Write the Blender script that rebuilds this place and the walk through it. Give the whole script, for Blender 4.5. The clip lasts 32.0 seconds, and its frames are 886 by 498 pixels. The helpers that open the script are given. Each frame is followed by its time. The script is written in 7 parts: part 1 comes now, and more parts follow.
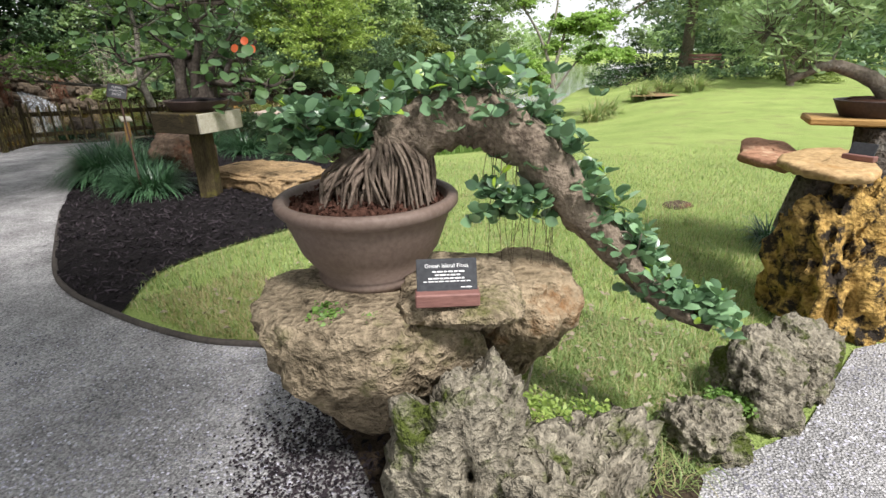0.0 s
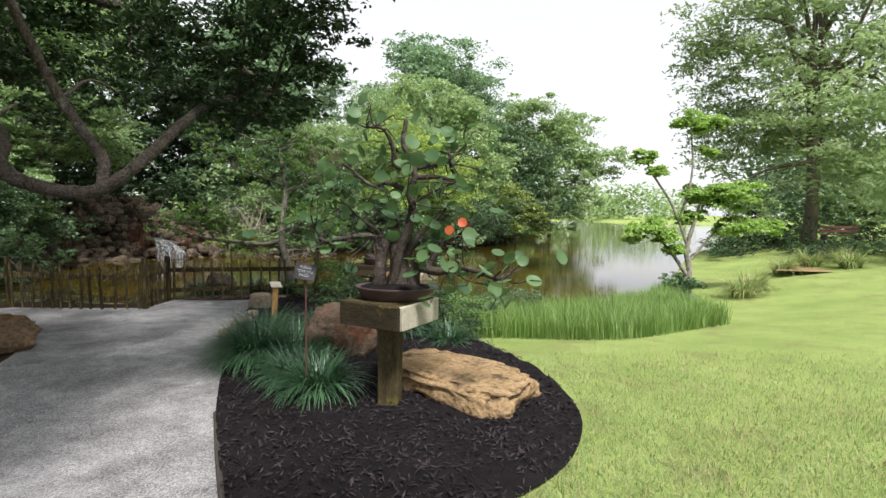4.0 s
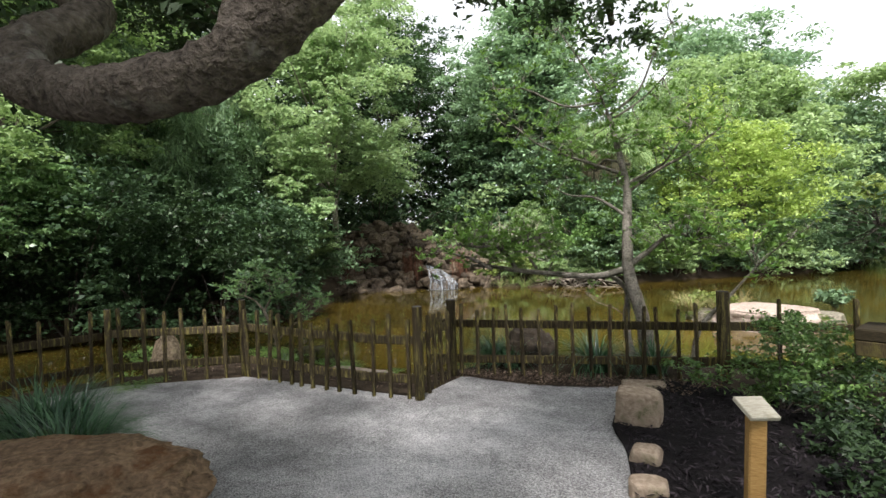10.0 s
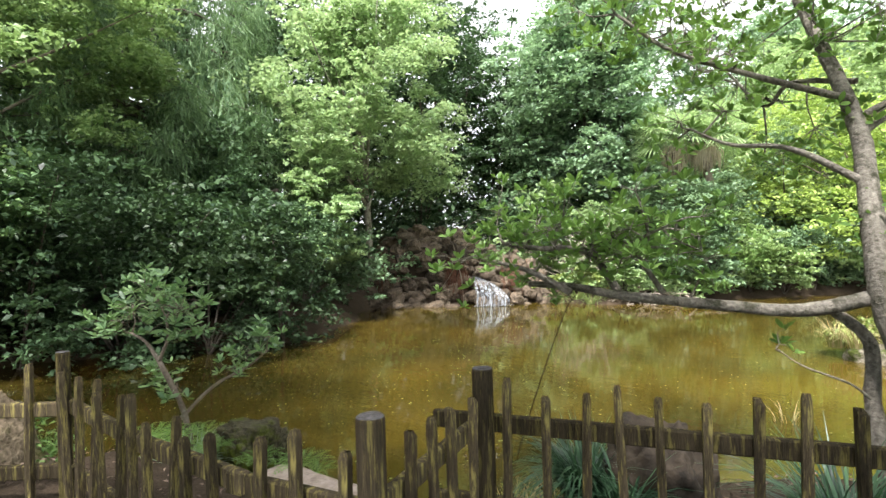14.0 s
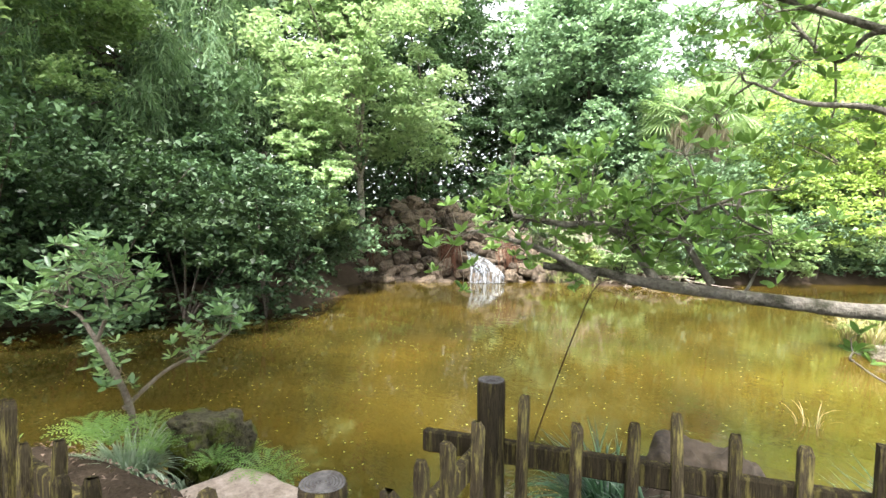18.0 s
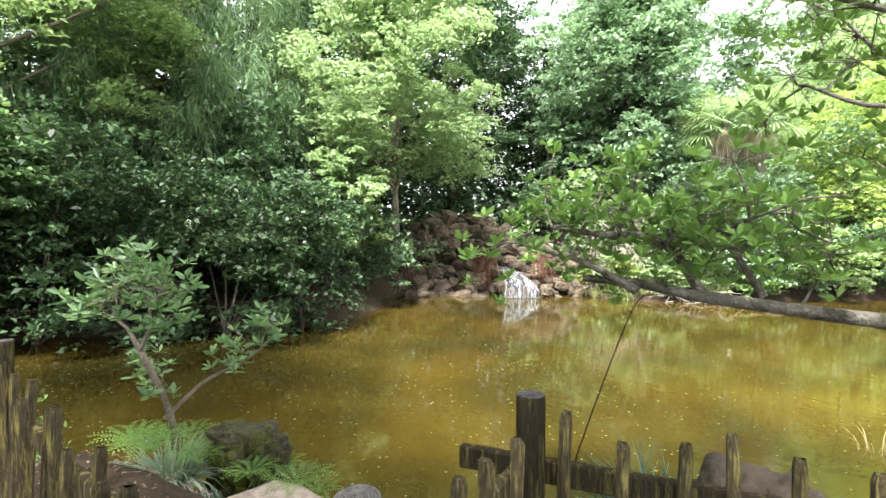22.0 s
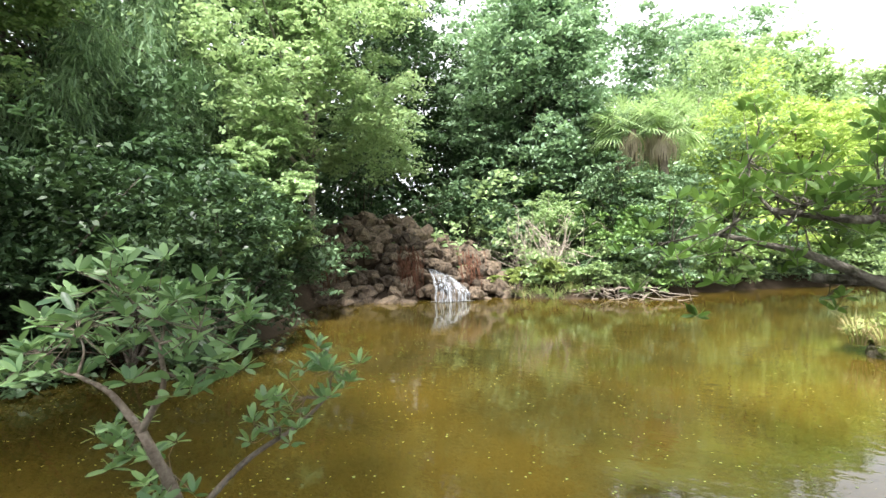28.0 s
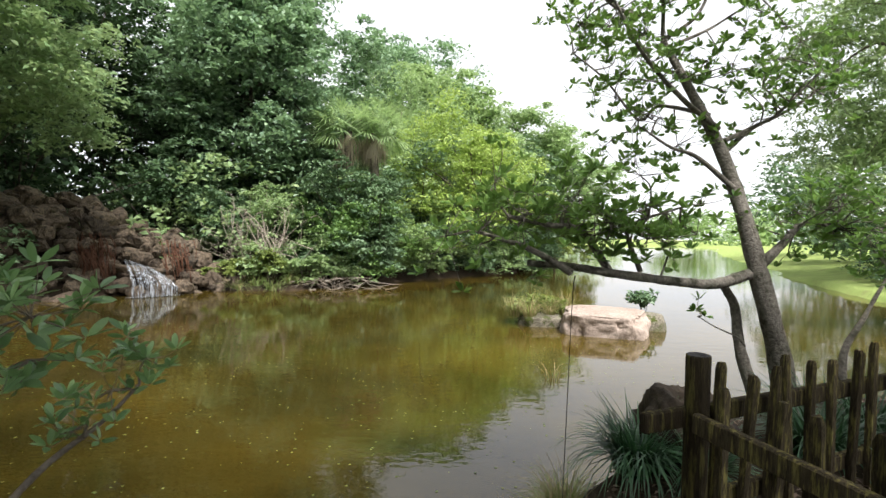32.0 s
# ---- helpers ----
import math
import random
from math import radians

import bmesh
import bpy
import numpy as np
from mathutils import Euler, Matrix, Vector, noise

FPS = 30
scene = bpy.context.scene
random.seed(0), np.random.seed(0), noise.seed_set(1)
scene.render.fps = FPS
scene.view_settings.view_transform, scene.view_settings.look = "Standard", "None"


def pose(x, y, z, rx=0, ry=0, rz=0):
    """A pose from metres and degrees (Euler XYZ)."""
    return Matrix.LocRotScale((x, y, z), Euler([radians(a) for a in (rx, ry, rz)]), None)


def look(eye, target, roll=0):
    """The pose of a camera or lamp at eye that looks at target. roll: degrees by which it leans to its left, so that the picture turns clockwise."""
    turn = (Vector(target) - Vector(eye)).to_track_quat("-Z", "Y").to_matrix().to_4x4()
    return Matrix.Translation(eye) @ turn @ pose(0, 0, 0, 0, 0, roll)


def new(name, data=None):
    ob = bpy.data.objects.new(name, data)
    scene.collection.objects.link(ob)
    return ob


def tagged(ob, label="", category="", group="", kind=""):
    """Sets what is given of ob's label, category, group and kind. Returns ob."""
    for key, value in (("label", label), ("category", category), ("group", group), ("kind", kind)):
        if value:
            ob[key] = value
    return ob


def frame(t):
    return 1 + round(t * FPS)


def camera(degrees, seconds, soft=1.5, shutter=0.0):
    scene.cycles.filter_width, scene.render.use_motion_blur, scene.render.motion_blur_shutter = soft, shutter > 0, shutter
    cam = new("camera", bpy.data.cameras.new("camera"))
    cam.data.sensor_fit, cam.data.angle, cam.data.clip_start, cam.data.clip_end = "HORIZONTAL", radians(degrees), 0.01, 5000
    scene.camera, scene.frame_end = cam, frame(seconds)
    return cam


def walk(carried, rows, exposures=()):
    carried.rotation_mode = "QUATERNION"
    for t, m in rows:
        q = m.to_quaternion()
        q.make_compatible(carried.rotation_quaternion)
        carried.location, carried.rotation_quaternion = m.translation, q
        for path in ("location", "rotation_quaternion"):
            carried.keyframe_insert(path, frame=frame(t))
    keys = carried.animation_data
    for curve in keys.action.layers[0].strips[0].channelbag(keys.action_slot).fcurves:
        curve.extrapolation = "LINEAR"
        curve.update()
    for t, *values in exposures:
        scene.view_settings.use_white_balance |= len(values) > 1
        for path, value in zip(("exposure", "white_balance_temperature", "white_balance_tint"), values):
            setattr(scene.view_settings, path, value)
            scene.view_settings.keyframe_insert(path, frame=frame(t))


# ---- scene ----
cam = camera(83.0, 32.0)
PATH = [
    (0.0, pose(-0.000, -0.000, 1.488, 68.96, 1.09, 0.89)),
    (0.5, pose(-0.007, -0.012, 1.511, 69.52, 1.42, 1.12)),
    (1.0, pose(-0.057, -0.035, 1.567, 73.52, 0.54, 2.32)),
    (1.5, pose(-0.120, -0.015, 1.626, 78.30, 0.45, 4.79)),
    (2.0, pose(-0.233, 0.208, 1.678, 80.07, 0.86, 7.86)),
    (2.5, pose(-0.446, 0.466, 1.678, 80.70, 0.42, 10.01)),
    (3.0, pose(-0.784, 0.713, 1.686, 82.01, 0.24, 10.39)),
    (3.5, pose(-1.208, 0.972, 1.713, 83.82, 0.10, 10.12)),
    (4.0, pose(-1.633, 1.282, 1.774, 85.69, -0.77, 9.16)),
    (4.5, pose(-2.043, 1.630, 1.789, 87.44, -1.50, 6.34)),
    (6.5, pose(-3.201, 3.246, 1.597, 88.83, -2.20, -0.16)),
    (7.0, pose(-3.449, 3.637, 1.591, 89.06, -1.40, 1.74)),
    (7.5, pose(-3.733, 3.939, 1.553, 89.06, -0.33, 5.03)),
    (8.0, pose(-4.031, 4.184, 1.573, 87.74, 0.46, 13.65)),
    (8.5, pose(-4.316, 4.471, 1.571, 87.47, 0.73, 23.47)),
    (9.0, pose(-4.552, 4.725, 1.545, 87.61, 1.17, 28.65)),
    (9.5, pose(-4.794, 5.000, 1.530, 88.09, 1.35, 32.75)),
    (10.0, pose(-5.016, 5.340, 1.534, 88.85, 1.89, 36.99)),
    (10.5, pose(-5.267, 5.713, 1.509, 89.80, 2.08, 38.33)),
    (11.0, pose(-5.443, 6.071, 1.490, 90.81, 2.70, 39.03)),
    (11.5, pose(-5.632, 6.451, 1.481, 91.06, 2.85, 40.13)),
    (12.0, pose(-5.863, 6.784, 1.477, 91.40, 2.08, 40.22)),
    (12.5, pose(-6.059, 7.131, 1.475, 90.98, 2.20, 42.40)),
    (13.0, pose(-6.292, 7.443, 1.461, 91.21, 1.64, 43.60)),
    (13.5, pose(-6.579, 7.700, 1.446, 90.52, 1.45, 43.03)),
    (14.0, pose(-6.811, 7.967, 1.423, 90.14, 1.78, 43.09)),
    (14.5, pose(-7.053, 8.164, 1.436, 90.20, 1.64, 44.92)),
    (16.5, pose(-7.294, 8.402, 1.404, 86.67, 2.33, 49.58)),
    (17.0, pose(-7.306, 8.405, 1.391, 87.10, 0.98, 46.36)),
    (17.5, pose(-7.288, 8.407, 1.404, 86.75, 0.20, 44.94)),
    (18.0, pose(-7.270, 8.414, 1.408, 87.13, -0.39, 42.35)),
    (18.5, pose(-7.272, 8.418, 1.408, 87.84, -0.50, 41.74)),
    (19.0, pose(-7.294, 8.413, 1.395, 90.14, -0.10, 42.84)),
    (19.5, pose(-7.283, 8.390, 1.421, 90.79, 0.12, 45.47)),
    (20.0, pose(-7.282, 8.383, 1.428, 90.96, 0.29, 47.00)),
    (20.5, pose(-7.273, 8.396, 1.423, 90.35, 0.32, 45.91)),
    (21.0, pose(-7.258, 8.409, 1.417, 90.10, 0.08, 44.56)),
    (21.5, pose(-7.259, 8.428, 1.407, 89.62, -0.69, 45.28)),
    (22.0, pose(-7.304, 8.436, 1.386, 88.82, -0.17, 46.23)),
    (22.5, pose(-7.396, 8.424, 1.396, 88.54, 1.93, 48.77)),
    (23.0, pose(-7.442, 8.430, 1.404, 88.69, 3.44, 51.75)),
    (23.5, pose(-7.513, 8.410, 1.403, 89.36, 3.68, 52.15)),
    (24.0, pose(-7.699, 8.389, 1.378, 89.78, 3.22, 52.12)),
    (24.5, pose(-8.000, 8.387, 1.375, 89.41, 2.99, 52.46)),
    (26.5, pose(-8.710, 8.311, 1.366, 89.29, 1.98, 43.46)),
    (27.0, pose(-8.850, 8.346, 1.348, 88.64, -0.85, 36.73)),
    (27.5, pose(-8.945, 8.319, 1.354, 88.77, -0.27, 33.19)),
    (28.0, pose(-9.009, 8.302, 1.351, 89.15, 1.06, 33.13)),
    (28.5, pose(-9.091, 8.367, 1.337, 88.20, 0.92, 29.35)),
    (29.0, pose(-9.185, 8.453, 1.341, 85.59, -0.24, 22.11)),
    (29.5, pose(-9.321, 8.077, 1.330, 85.17, -1.38, 8.88)),
    (30.0, pose(-9.381, 7.776, 1.315, 85.32, -0.89, -1.40)),
    (30.5, pose(-9.408, 7.712, 1.317, 85.97, -1.44, -6.87)),
    (31.0, pose(-9.412, 7.714, 1.318, 86.93, -1.39, -7.90)),
    (31.5, pose(-9.411, 7.731, 1.333, 87.74, -1.23, -5.37)),
    (32.0, pose(-9.417, 7.740, 1.336, 88.38, -1.14, 0.04)),
]
walk(cam, PATH, [(0.0, 0.5), (4.0, 0.5), (7.0, 0.25), (8.0, 0.35), (10.0, 0.9), (11.0, 1.1), (13.0, 1.46), (17.0, 2.33), (19.0, 2.3), (20.0, 2.15), (24.0, 2.22), (27.0, 2.1), (28.0, 1.88), (29.0, 1.8), (30.0, 1.22), (31.0, 1.15), (32.0, 0.85)])

# ---- light ----
world = bpy.data.worlds.new("world")
scene.world = world
world.use_nodes = True
wn, wl = world.node_tree.nodes, world.node_tree.links
sky = wn.new("ShaderNodeTexSky")
sky.sky_type, sky.sun_disc = "NISHITA", False
sky.sun_elevation, sky.sun_rotation = radians(58), radians(150)
sky.dust_density, sky.ozone_density, sky.air_density = 1.2, 1.0, 1.0
cloud = wn.new("ShaderNodeHueSaturation")
cloud.inputs["Saturation"].default_value = 0.22
wl.new(sky.outputs[0], cloud.inputs["Color"])
veil = wn.new("ShaderNodeMix")
veil.data_type = "RGBA"
veil.inputs[0].default_value = 0.6
veil.inputs[7].default_value = (8.9, 9.05, 9.6, 1)
wl.new(cloud.outputs[0], veil.inputs[6])
wl.new(veil.outputs[2], wn["Background"].inputs[0])
wn["Background"].inputs[1].default_value = 0.105
sun = new("sun", bpy.data.lights.new("sun", "SUN"))
sun.data.energy, sun.data.angle, sun.data.color = 4.6, radians(10), (1.0, 0.955, 0.955)
sun.matrix_world = look((0, 0, 30), (-math.sin(radians(150)) * 10 / math.tan(radians(58)), -math.cos(radians(150)) * 10 / math.tan(radians(58)), 20))

# ---- materials ----
MATS = {}


def nodes_of(name):
    m = bpy.data.materials.new(name)
    m.use_nodes = True
    return m, m.node_tree.nodes, m.node_tree.links


def ramp_mix(n, l, fac, a, b, lo=0.35, hi=0.65):
    r = n.new("ShaderNodeValToRGB")
    r.color_ramp.elements[0].position, r.color_ramp.elements[1].position = lo, hi
    r.color_ramp.elements[0].color, r.color_ramp.elements[1].color = (*a, 1), (*b, 1)
    l.new(fac, r.inputs[0])
    return r.outputs[0]


def mixc(n, l, fac, a, b, mode="MIX"):
    x = n.new("ShaderNodeMix")
    x.data_type, x.blend_type = "RGBA", mode
    if isinstance(fac, float):
        x.inputs[0].default_value = fac
    else:
        l.new(fac, x.inputs[0])
    for sock, v in ((x.inputs[6], a), (x.inputs[7], b)):
        if isinstance(v, tuple):
            sock.default_value = (*v, 1)
        else:
            l.new(v, sock)
    return x.outputs[2]


def noise_fac(n, l, scale, detail=6, rough=0.6, stretch=None, kind="noise"):
    tc = n.new("ShaderNodeTexCoord")
    src = tc.outputs["Object"]
    if stretch:
        mp = n.new("ShaderNodeMapping")
        mp.inputs["Scale"].default_value = stretch
        l.new(src, mp.inputs[0])
        src = mp.outputs[0]
    if kind == "noise":
        t = n.new("ShaderNodeTexNoise")
        t.inputs["Detail"].default_value, t.inputs["Roughness"].default_value = detail, rough
    else:
        t = n.new("ShaderNodeTexVoronoi")
    t.inputs["Scale"].default_value = scale
    l.new(src, t.inputs["Vector"])
    return t.outputs[0]


def surface(name, dark, light, scale=3, fine=40, rough=0.85, bump=0.4, third=None, third_scale=1.0, third_lo=0.5, third_hi=0.62,
            stretch=None, metal=0.0, dist=0.02, pebble=0.0, vary=0.0, third_stretch=None, blotch=None):
    """Two-scale noise colour, an optional third colour in patches, bump."""
    if name in MATS:
        return MATS[name]
    m, n, l = nodes_of(name)
    p = n["Principled BSDF"]
    a = noise_fac(n, l, scale, stretch=stretch)
    b = noise_fac(n, l, fine, detail=3, stretch=stretch)
    c = ramp_mix(n, l, a, dark, light, 0.3, 0.7)
    c2 = ramp_mix(n, l, b, tuple(v * 0.72 for v in dark), tuple(min(1, v * 1.15) for v in light), 0.3, 0.7)
    col = mixc(n, l, 0.5, c, c2)
    if third:
        f = ramp_mix(n, l, noise_fac(n, l, third_scale, detail=8, rough=0.7, stretch=third_stretch), (0, 0, 0), (1, 1, 1), third_lo, third_hi)
        col = mixc(n, l, f, col, third)
    h = b
    if pebble:
        v = noise_fac(n, l, pebble, kind="voronoi", stretch=stretch)
        cell = ramp_mix(n, l, v.node.outputs["Color"], tuple(q * 0.7 for q in dark), tuple(min(1, q * 1.2) for q in light), 0.1, 0.9)
        col = mixc(n, l, 0.38, col, cell)
        gap = ramp_mix(n, l, v, (0, 0, 0), (0.5, 0.5, 0.5), 0.5, 0.85)
        col = mixc(n, l, gap, col, tuple(q * 0.35 for q in dark))
        h = v
    if blotch:
        for size, low, high in blotch:
            f = ramp_mix(n, l, noise_fac(n, l, size, detail=5, rough=0.65), (low,) * 3, (high,) * 3, 0.36, 0.64)
            col = mixc(n, l, 1.0, col, f, "MULTIPLY")
    if vary:
        oi = n.new("ShaderNodeObjectInfo")
        hs = n.new("ShaderNodeHueSaturation")
        mr = n.new("ShaderNodeMapRange")
        mr.inputs[3].default_value, mr.inputs[4].default_value = 1 - vary, 1 + vary
        l.new(oi.outputs["Random"], mr.inputs[0])
        l.new(mr.outputs[0], hs.inputs["Value"])
        l.new(col, hs.inputs["Color"])
        col = hs.outputs[0]
    l.new(col, p.inputs["Base Color"])
    p.inputs["Roughness"].default_value, p.inputs["Metallic"].default_value = rough, metal
    p.inputs["Specular IOR Level"].default_value = 0.3 if rough < 0.85 else 0.08
    bp = n.new("ShaderNodeBump")
    bp.inputs["Strength"].default_value, bp.inputs["Distance"].default_value = bump, dist
    l.new(h, bp.inputs["Height"])
    l.new(bp.outputs[0], p.inputs["Normal"])
    MATS[name] = m
    return m


def leaf_mat(name, dark, light, through_col=None, gloss=0.45, spec=0.32, trans=0.2, odd=None, odd_part=0.04):
    """Leaves: colour by leaf, some light passing through."""
    if name in MATS:
        return MATS[name]
    dark, light = (dark[0], dark[1], dark[2] * 1.18), (light[0], light[1], light[2] * 1.18)
    m, n, l = nodes_of(name)
    p = n["Principled BSDF"]
    g = n.new("ShaderNodeNewGeometry")
    col = ramp_mix(n, l, g.outputs["Random Per Island"], dark, light, 0.0, 1.0)
    big = noise_fac(n, l, 0.55, detail=3)
    col = mixc(n, l, ramp_mix(n, l, big, (0, 0, 0), (0.55, 0.55, 0.55), 0.4, 0.7), col, light)
    fine = noise_fac(n, l, 2.3, detail=2)
    col = mixc(n, l, ramp_mix(n, l, fine, (0.55, 0.55, 0.55), (0, 0, 0), 0.32, 0.55), col, dark)
    if odd:
        th = n.new("ShaderNodeMath")
        th.operation = "LESS_THAN"
        th.inputs[1].default_value = odd_part
        fr = n.new("ShaderNodeMath")
        fr.operation = "FRACT"
        mu = n.new("ShaderNodeMath")
        mu.operation = "MULTIPLY"
        mu.inputs[1].default_value = 37.7
        l.new(g.outputs["Random Per Island"], mu.inputs[0])
        l.new(mu.outputs[0], fr.inputs[0])
        l.new(fr.outputs[0], th.inputs[0])
        col = mixc(n, l, th.outputs[0], col, odd)
    l.new(col, p.inputs["Base Color"])
    p.inputs["Roughness"].default_value = gloss
    p.inputs["Specular IOR Level"].default_value = spec
    tr = n.new("ShaderNodeBsdfTranslucent")
    tc = mixc(n, l, 0.5, col, through_col or (light[0] * 1.35, light[1] * 1.5, light[2] * 1.0))
    l.new(tc, tr.inputs[0])
    ms = n.new("ShaderNodeMixShader")
    ms.inputs[0].default_value = trans
    l.new(p.outputs[0], ms.inputs[1])
    l.new(tr.outputs[0], ms.inputs[2])
    l.new(ms.outputs[0], n["Material Output"].inputs[0])
    MATS[name] = m
    return m


# pale patches and two sizes of blotch mottle the gravel lighter and darker
GRAVEL = surface("gravel", (0.075, 0.075, 0.077), (0.53, 0.52, 0.505), 2.2, 60, 0.95, 1.0, (0.62, 0.61, 0.60), 0.9, 0.50, 0.66, dist=0.014, pebble=95, blotch=((0.75, 0.78, 1.30), (3.4, 0.86, 1.18)))
MULCH = surface("mulch", (0.005, 0.0045, 0.005), (0.022, 0.019, 0.019), 6, 90, 0.95, 1.0, (0.09, 0.06, 0.045), 14, 0.66, 0.72, dist=0.02)
LAWN = surface("lawn", (0.165, 0.24, 0.062), (0.345, 0.42, 0.138), 0.8, 60, 0.95, 1.0, (0.20, 0.20, 0.085), 1.4, 0.52, 0.72, dist=0.03)
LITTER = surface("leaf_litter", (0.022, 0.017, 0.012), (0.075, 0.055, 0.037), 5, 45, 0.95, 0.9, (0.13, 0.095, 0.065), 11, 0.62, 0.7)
LEDGE = surface("cream_limestone", (0.030, 0.022, 0.013), (0.43, 0.35, 0.235), 6, 34, 0.9, 1.0, (0.095, 0.100, 0.030), 2.8, 0.55, 0.66, dist=0.05)
STAINED = surface("stained_limestone", (0.075, 0.055, 0.03), (0.40, 0.32, 0.21), 5, 30, 0.9, 1.0, (0.20, 0.105, 0.045), 3.2, 0.54, 0.66, dist=0.03)
LIMESTONE = surface("limestone", (0.009, 0.008, 0.006), (0.43, 0.39, 0.295), 13, 40, 0.9, 1.0, (0.075, 0.095, 0.022), 4.5, 0.50, 0.60, dist=0.05)
MOSSY = surface("mossy_stone", (0.012, 0.011, 0.007), (0.15, 0.135, 0.085), 8, 34, 0.92, 1.0, (0.085, 0.105, 0.018), 4, 0.46, 0.58, dist=0.04)
SAND_STONE = surface("tan_stone", (0.17, 0.105, 0.05), (0.40, 0.285, 0.155), 3.4, 22, 0.9, 1.0, (0.085, 0.062, 0.038), 4, 0.54, 0.66, dist=0.03)
RED_STONE = surface("red_stone", (0.034, 0.024, 0.017), (0.135, 0.098, 0.070), 5, 26, 0.9, 1.0, (0.115, 0.050, 0.026), 2.2, 0.52, 0.64, dist=0.02)
BROWN_STONE = surface("brown_stone", (0.050, 0.035, 0.023), (0.28, 0.19, 0.115), 5, 26, 0.9, 1.0, (0.11, 0.055, 0.025), 2.2, 0.55, 0.66, dist=0.03)
PALE_STONE = surface("pale_stone", (0.20, 0.155, 0.12), (0.47, 0.385, 0.32), 2, 20, 0.9, 0.8, (0.14, 0.12, 0.09), 3, 0.6, 0.75, dist=0.02)
CURB = surface("curb_stone", (0.16, 0.115, 0.075), (0.38, 0.31, 0.235), 4, 24, 0.9, 0.9, (0.09, 0.09, 0.04), 3, 0.55, 0.66, dist=0.02)
ROOT = surface("root_bark", (0.060, 0.045, 0.034), (0.26, 0.205, 0.160), 9, 60, 0.9, 0.6, dist=0.004)
WET_STONE = surface("cascade_stone", (0.012, 0.009, 0.006), (0.190, 0.145, 0.098), 2.6, 9, 0.8, 1.0, (0.028, 0.022, 0.015), 2.2, 0.5, 0.6, dist=0.03, vary=0.45)
VINE = surface("dry_vine", (0.035, 0.015, 0.010), (0.12, 0.06, 0.036), 6, 40, 0.95, 0.3, dist=0.004)
OCHRE = surface("ochre_rock", (0.13, 0.07, 0.022), (0.72, 0.48, 0.15), 8, 28, 0.9, 1.0, (0.032, 0.026, 0.02), 8, 0.47, 0.57, dist=0.04)
SLAB_TAN = surface("tan_slab", (0.22, 0.14, 0.065), (0.52, 0.37, 0.19), 5, 26, 0.85, 0.8, (0.30, 0.17, 0.06), 6, 0.55, 0.68, dist=0.012)
SLAB_RED = surface("red_slab", (0.15, 0.07, 0.04), (0.42, 0.24, 0.15), 6, 26, 0.85, 0.8, (0.46, 0.34, 0.22), 6, 0.56, 0.66, dist=0.012)
FICUS_BARK = surface("ficus_bark", (0.060, 0.044, 0.032), (0.30, 0.245, 0.185), 9, 60, 0.9, 1.0, (0.05, 0.038, 0.028), 7, 0.54, 0.66, dist=0.015)
FENCE_WOOD = surface("weathered_wood", (0.010, 0.008, 0.006), (0.105, 0.084, 0.050), 2.6, 24, 0.85, 1.0, (0.225, 0.195, 0.066), 2.4, 0.51, 0.62, stretch=(11, 11, 0.8), dist=0.010, vary=0.5, third_stretch=(16, 16, 1.6))
END_GRAIN = surface("end_grain", (0.022, 0.021, 0.021), (0.12, 0.116, 0.112), 9, 60, 0.9, 0.8, (0.03, 0.026, 0.02), 14, 0.55, 0.64, dist=0.004)
GREY_WOOD = surface("pale_wood", (0.30, 0.27, 0.20), (0.52, 0.49, 0.40), 3, 28, 0.85, 0.5, (0.16, 0.15, 0.09), 2, 0.55, 0.7, stretch=(0.8, 7, 7), dist=0.005)
MOSS_WOOD = surface("mossy_wood", (0.022, 0.017, 0.011), (0.09, 0.072, 0.035), 3, 24, 0.85, 0.6, (0.13, 0.12, 0.03), 2.5, 0.5, 0.66, stretch=(6, 6, 1), dist=0.008)
PLANK = surface("amber_wood", (0.24, 0.13, 0.035), (0.42, 0.26, 0.09), 3, 24, 0.7, 0.4, stretch=(1, 6, 6), dist=0.005)
BARK_PALE = surface("pale_bark", (0.10, 0.09, 0.07), (0.40, 0.37, 0.31), 8, 44, 0.9, 0.9, (0.075, 0.075, 0.05), 5, 0.52, 0.64, dist=0.015)
BARK_DARK = surface("dark_bark", (0.022, 0.018, 0.014), (0.17, 0.145, 0.12), 9, 38, 0.95, 1.0, (0.20, 0.19, 0.165), 5, 0.56, 0.66, dist=0.04)
GRAPE_BARK = surface("sea_grape_bark", (0.014, 0.011, 0.009), (0.100, 0.084, 0.070), 9, 40, 0.9, 0.9, (0.14, 0.13, 0.115), 6, 0.58, 0.68, dist=0.02)
BARK_MID = surface("grey_bark", (0.07, 0.055, 0.042), (0.25, 0.215, 0.17), 7, 50, 0.9, 1.0, (0.32, 0.31, 0.27), 9, 0.6, 0.68, dist=0.008)
CLAY = surface("brown_clay", (0.13, 0.09, 0.07), (0.18, 0.135, 0.11), 4, 60, 0.6, 0.1, dist=0.002)
DARK_CLAY = surface("dark_clay", (0.05, 0.032, 0.028), (0.085, 0.058, 0.05), 4, 60, 0.5, 0.1, dist=0.002)
SOIL = surface("potting_soil", (0.03, 0.014, 0.010), (0.12, 0.060, 0.042), 30, 110, 0.95, 1.0, (0.45, 0.42, 0.38), 60, 0.68, 0.72, dist=0.01)
SLATE = surface("dark_plaque", (0.025, 0.027, 0.03), (0.05, 0.052, 0.056), 10, 80, 0.45, 0.1, dist=0.002)
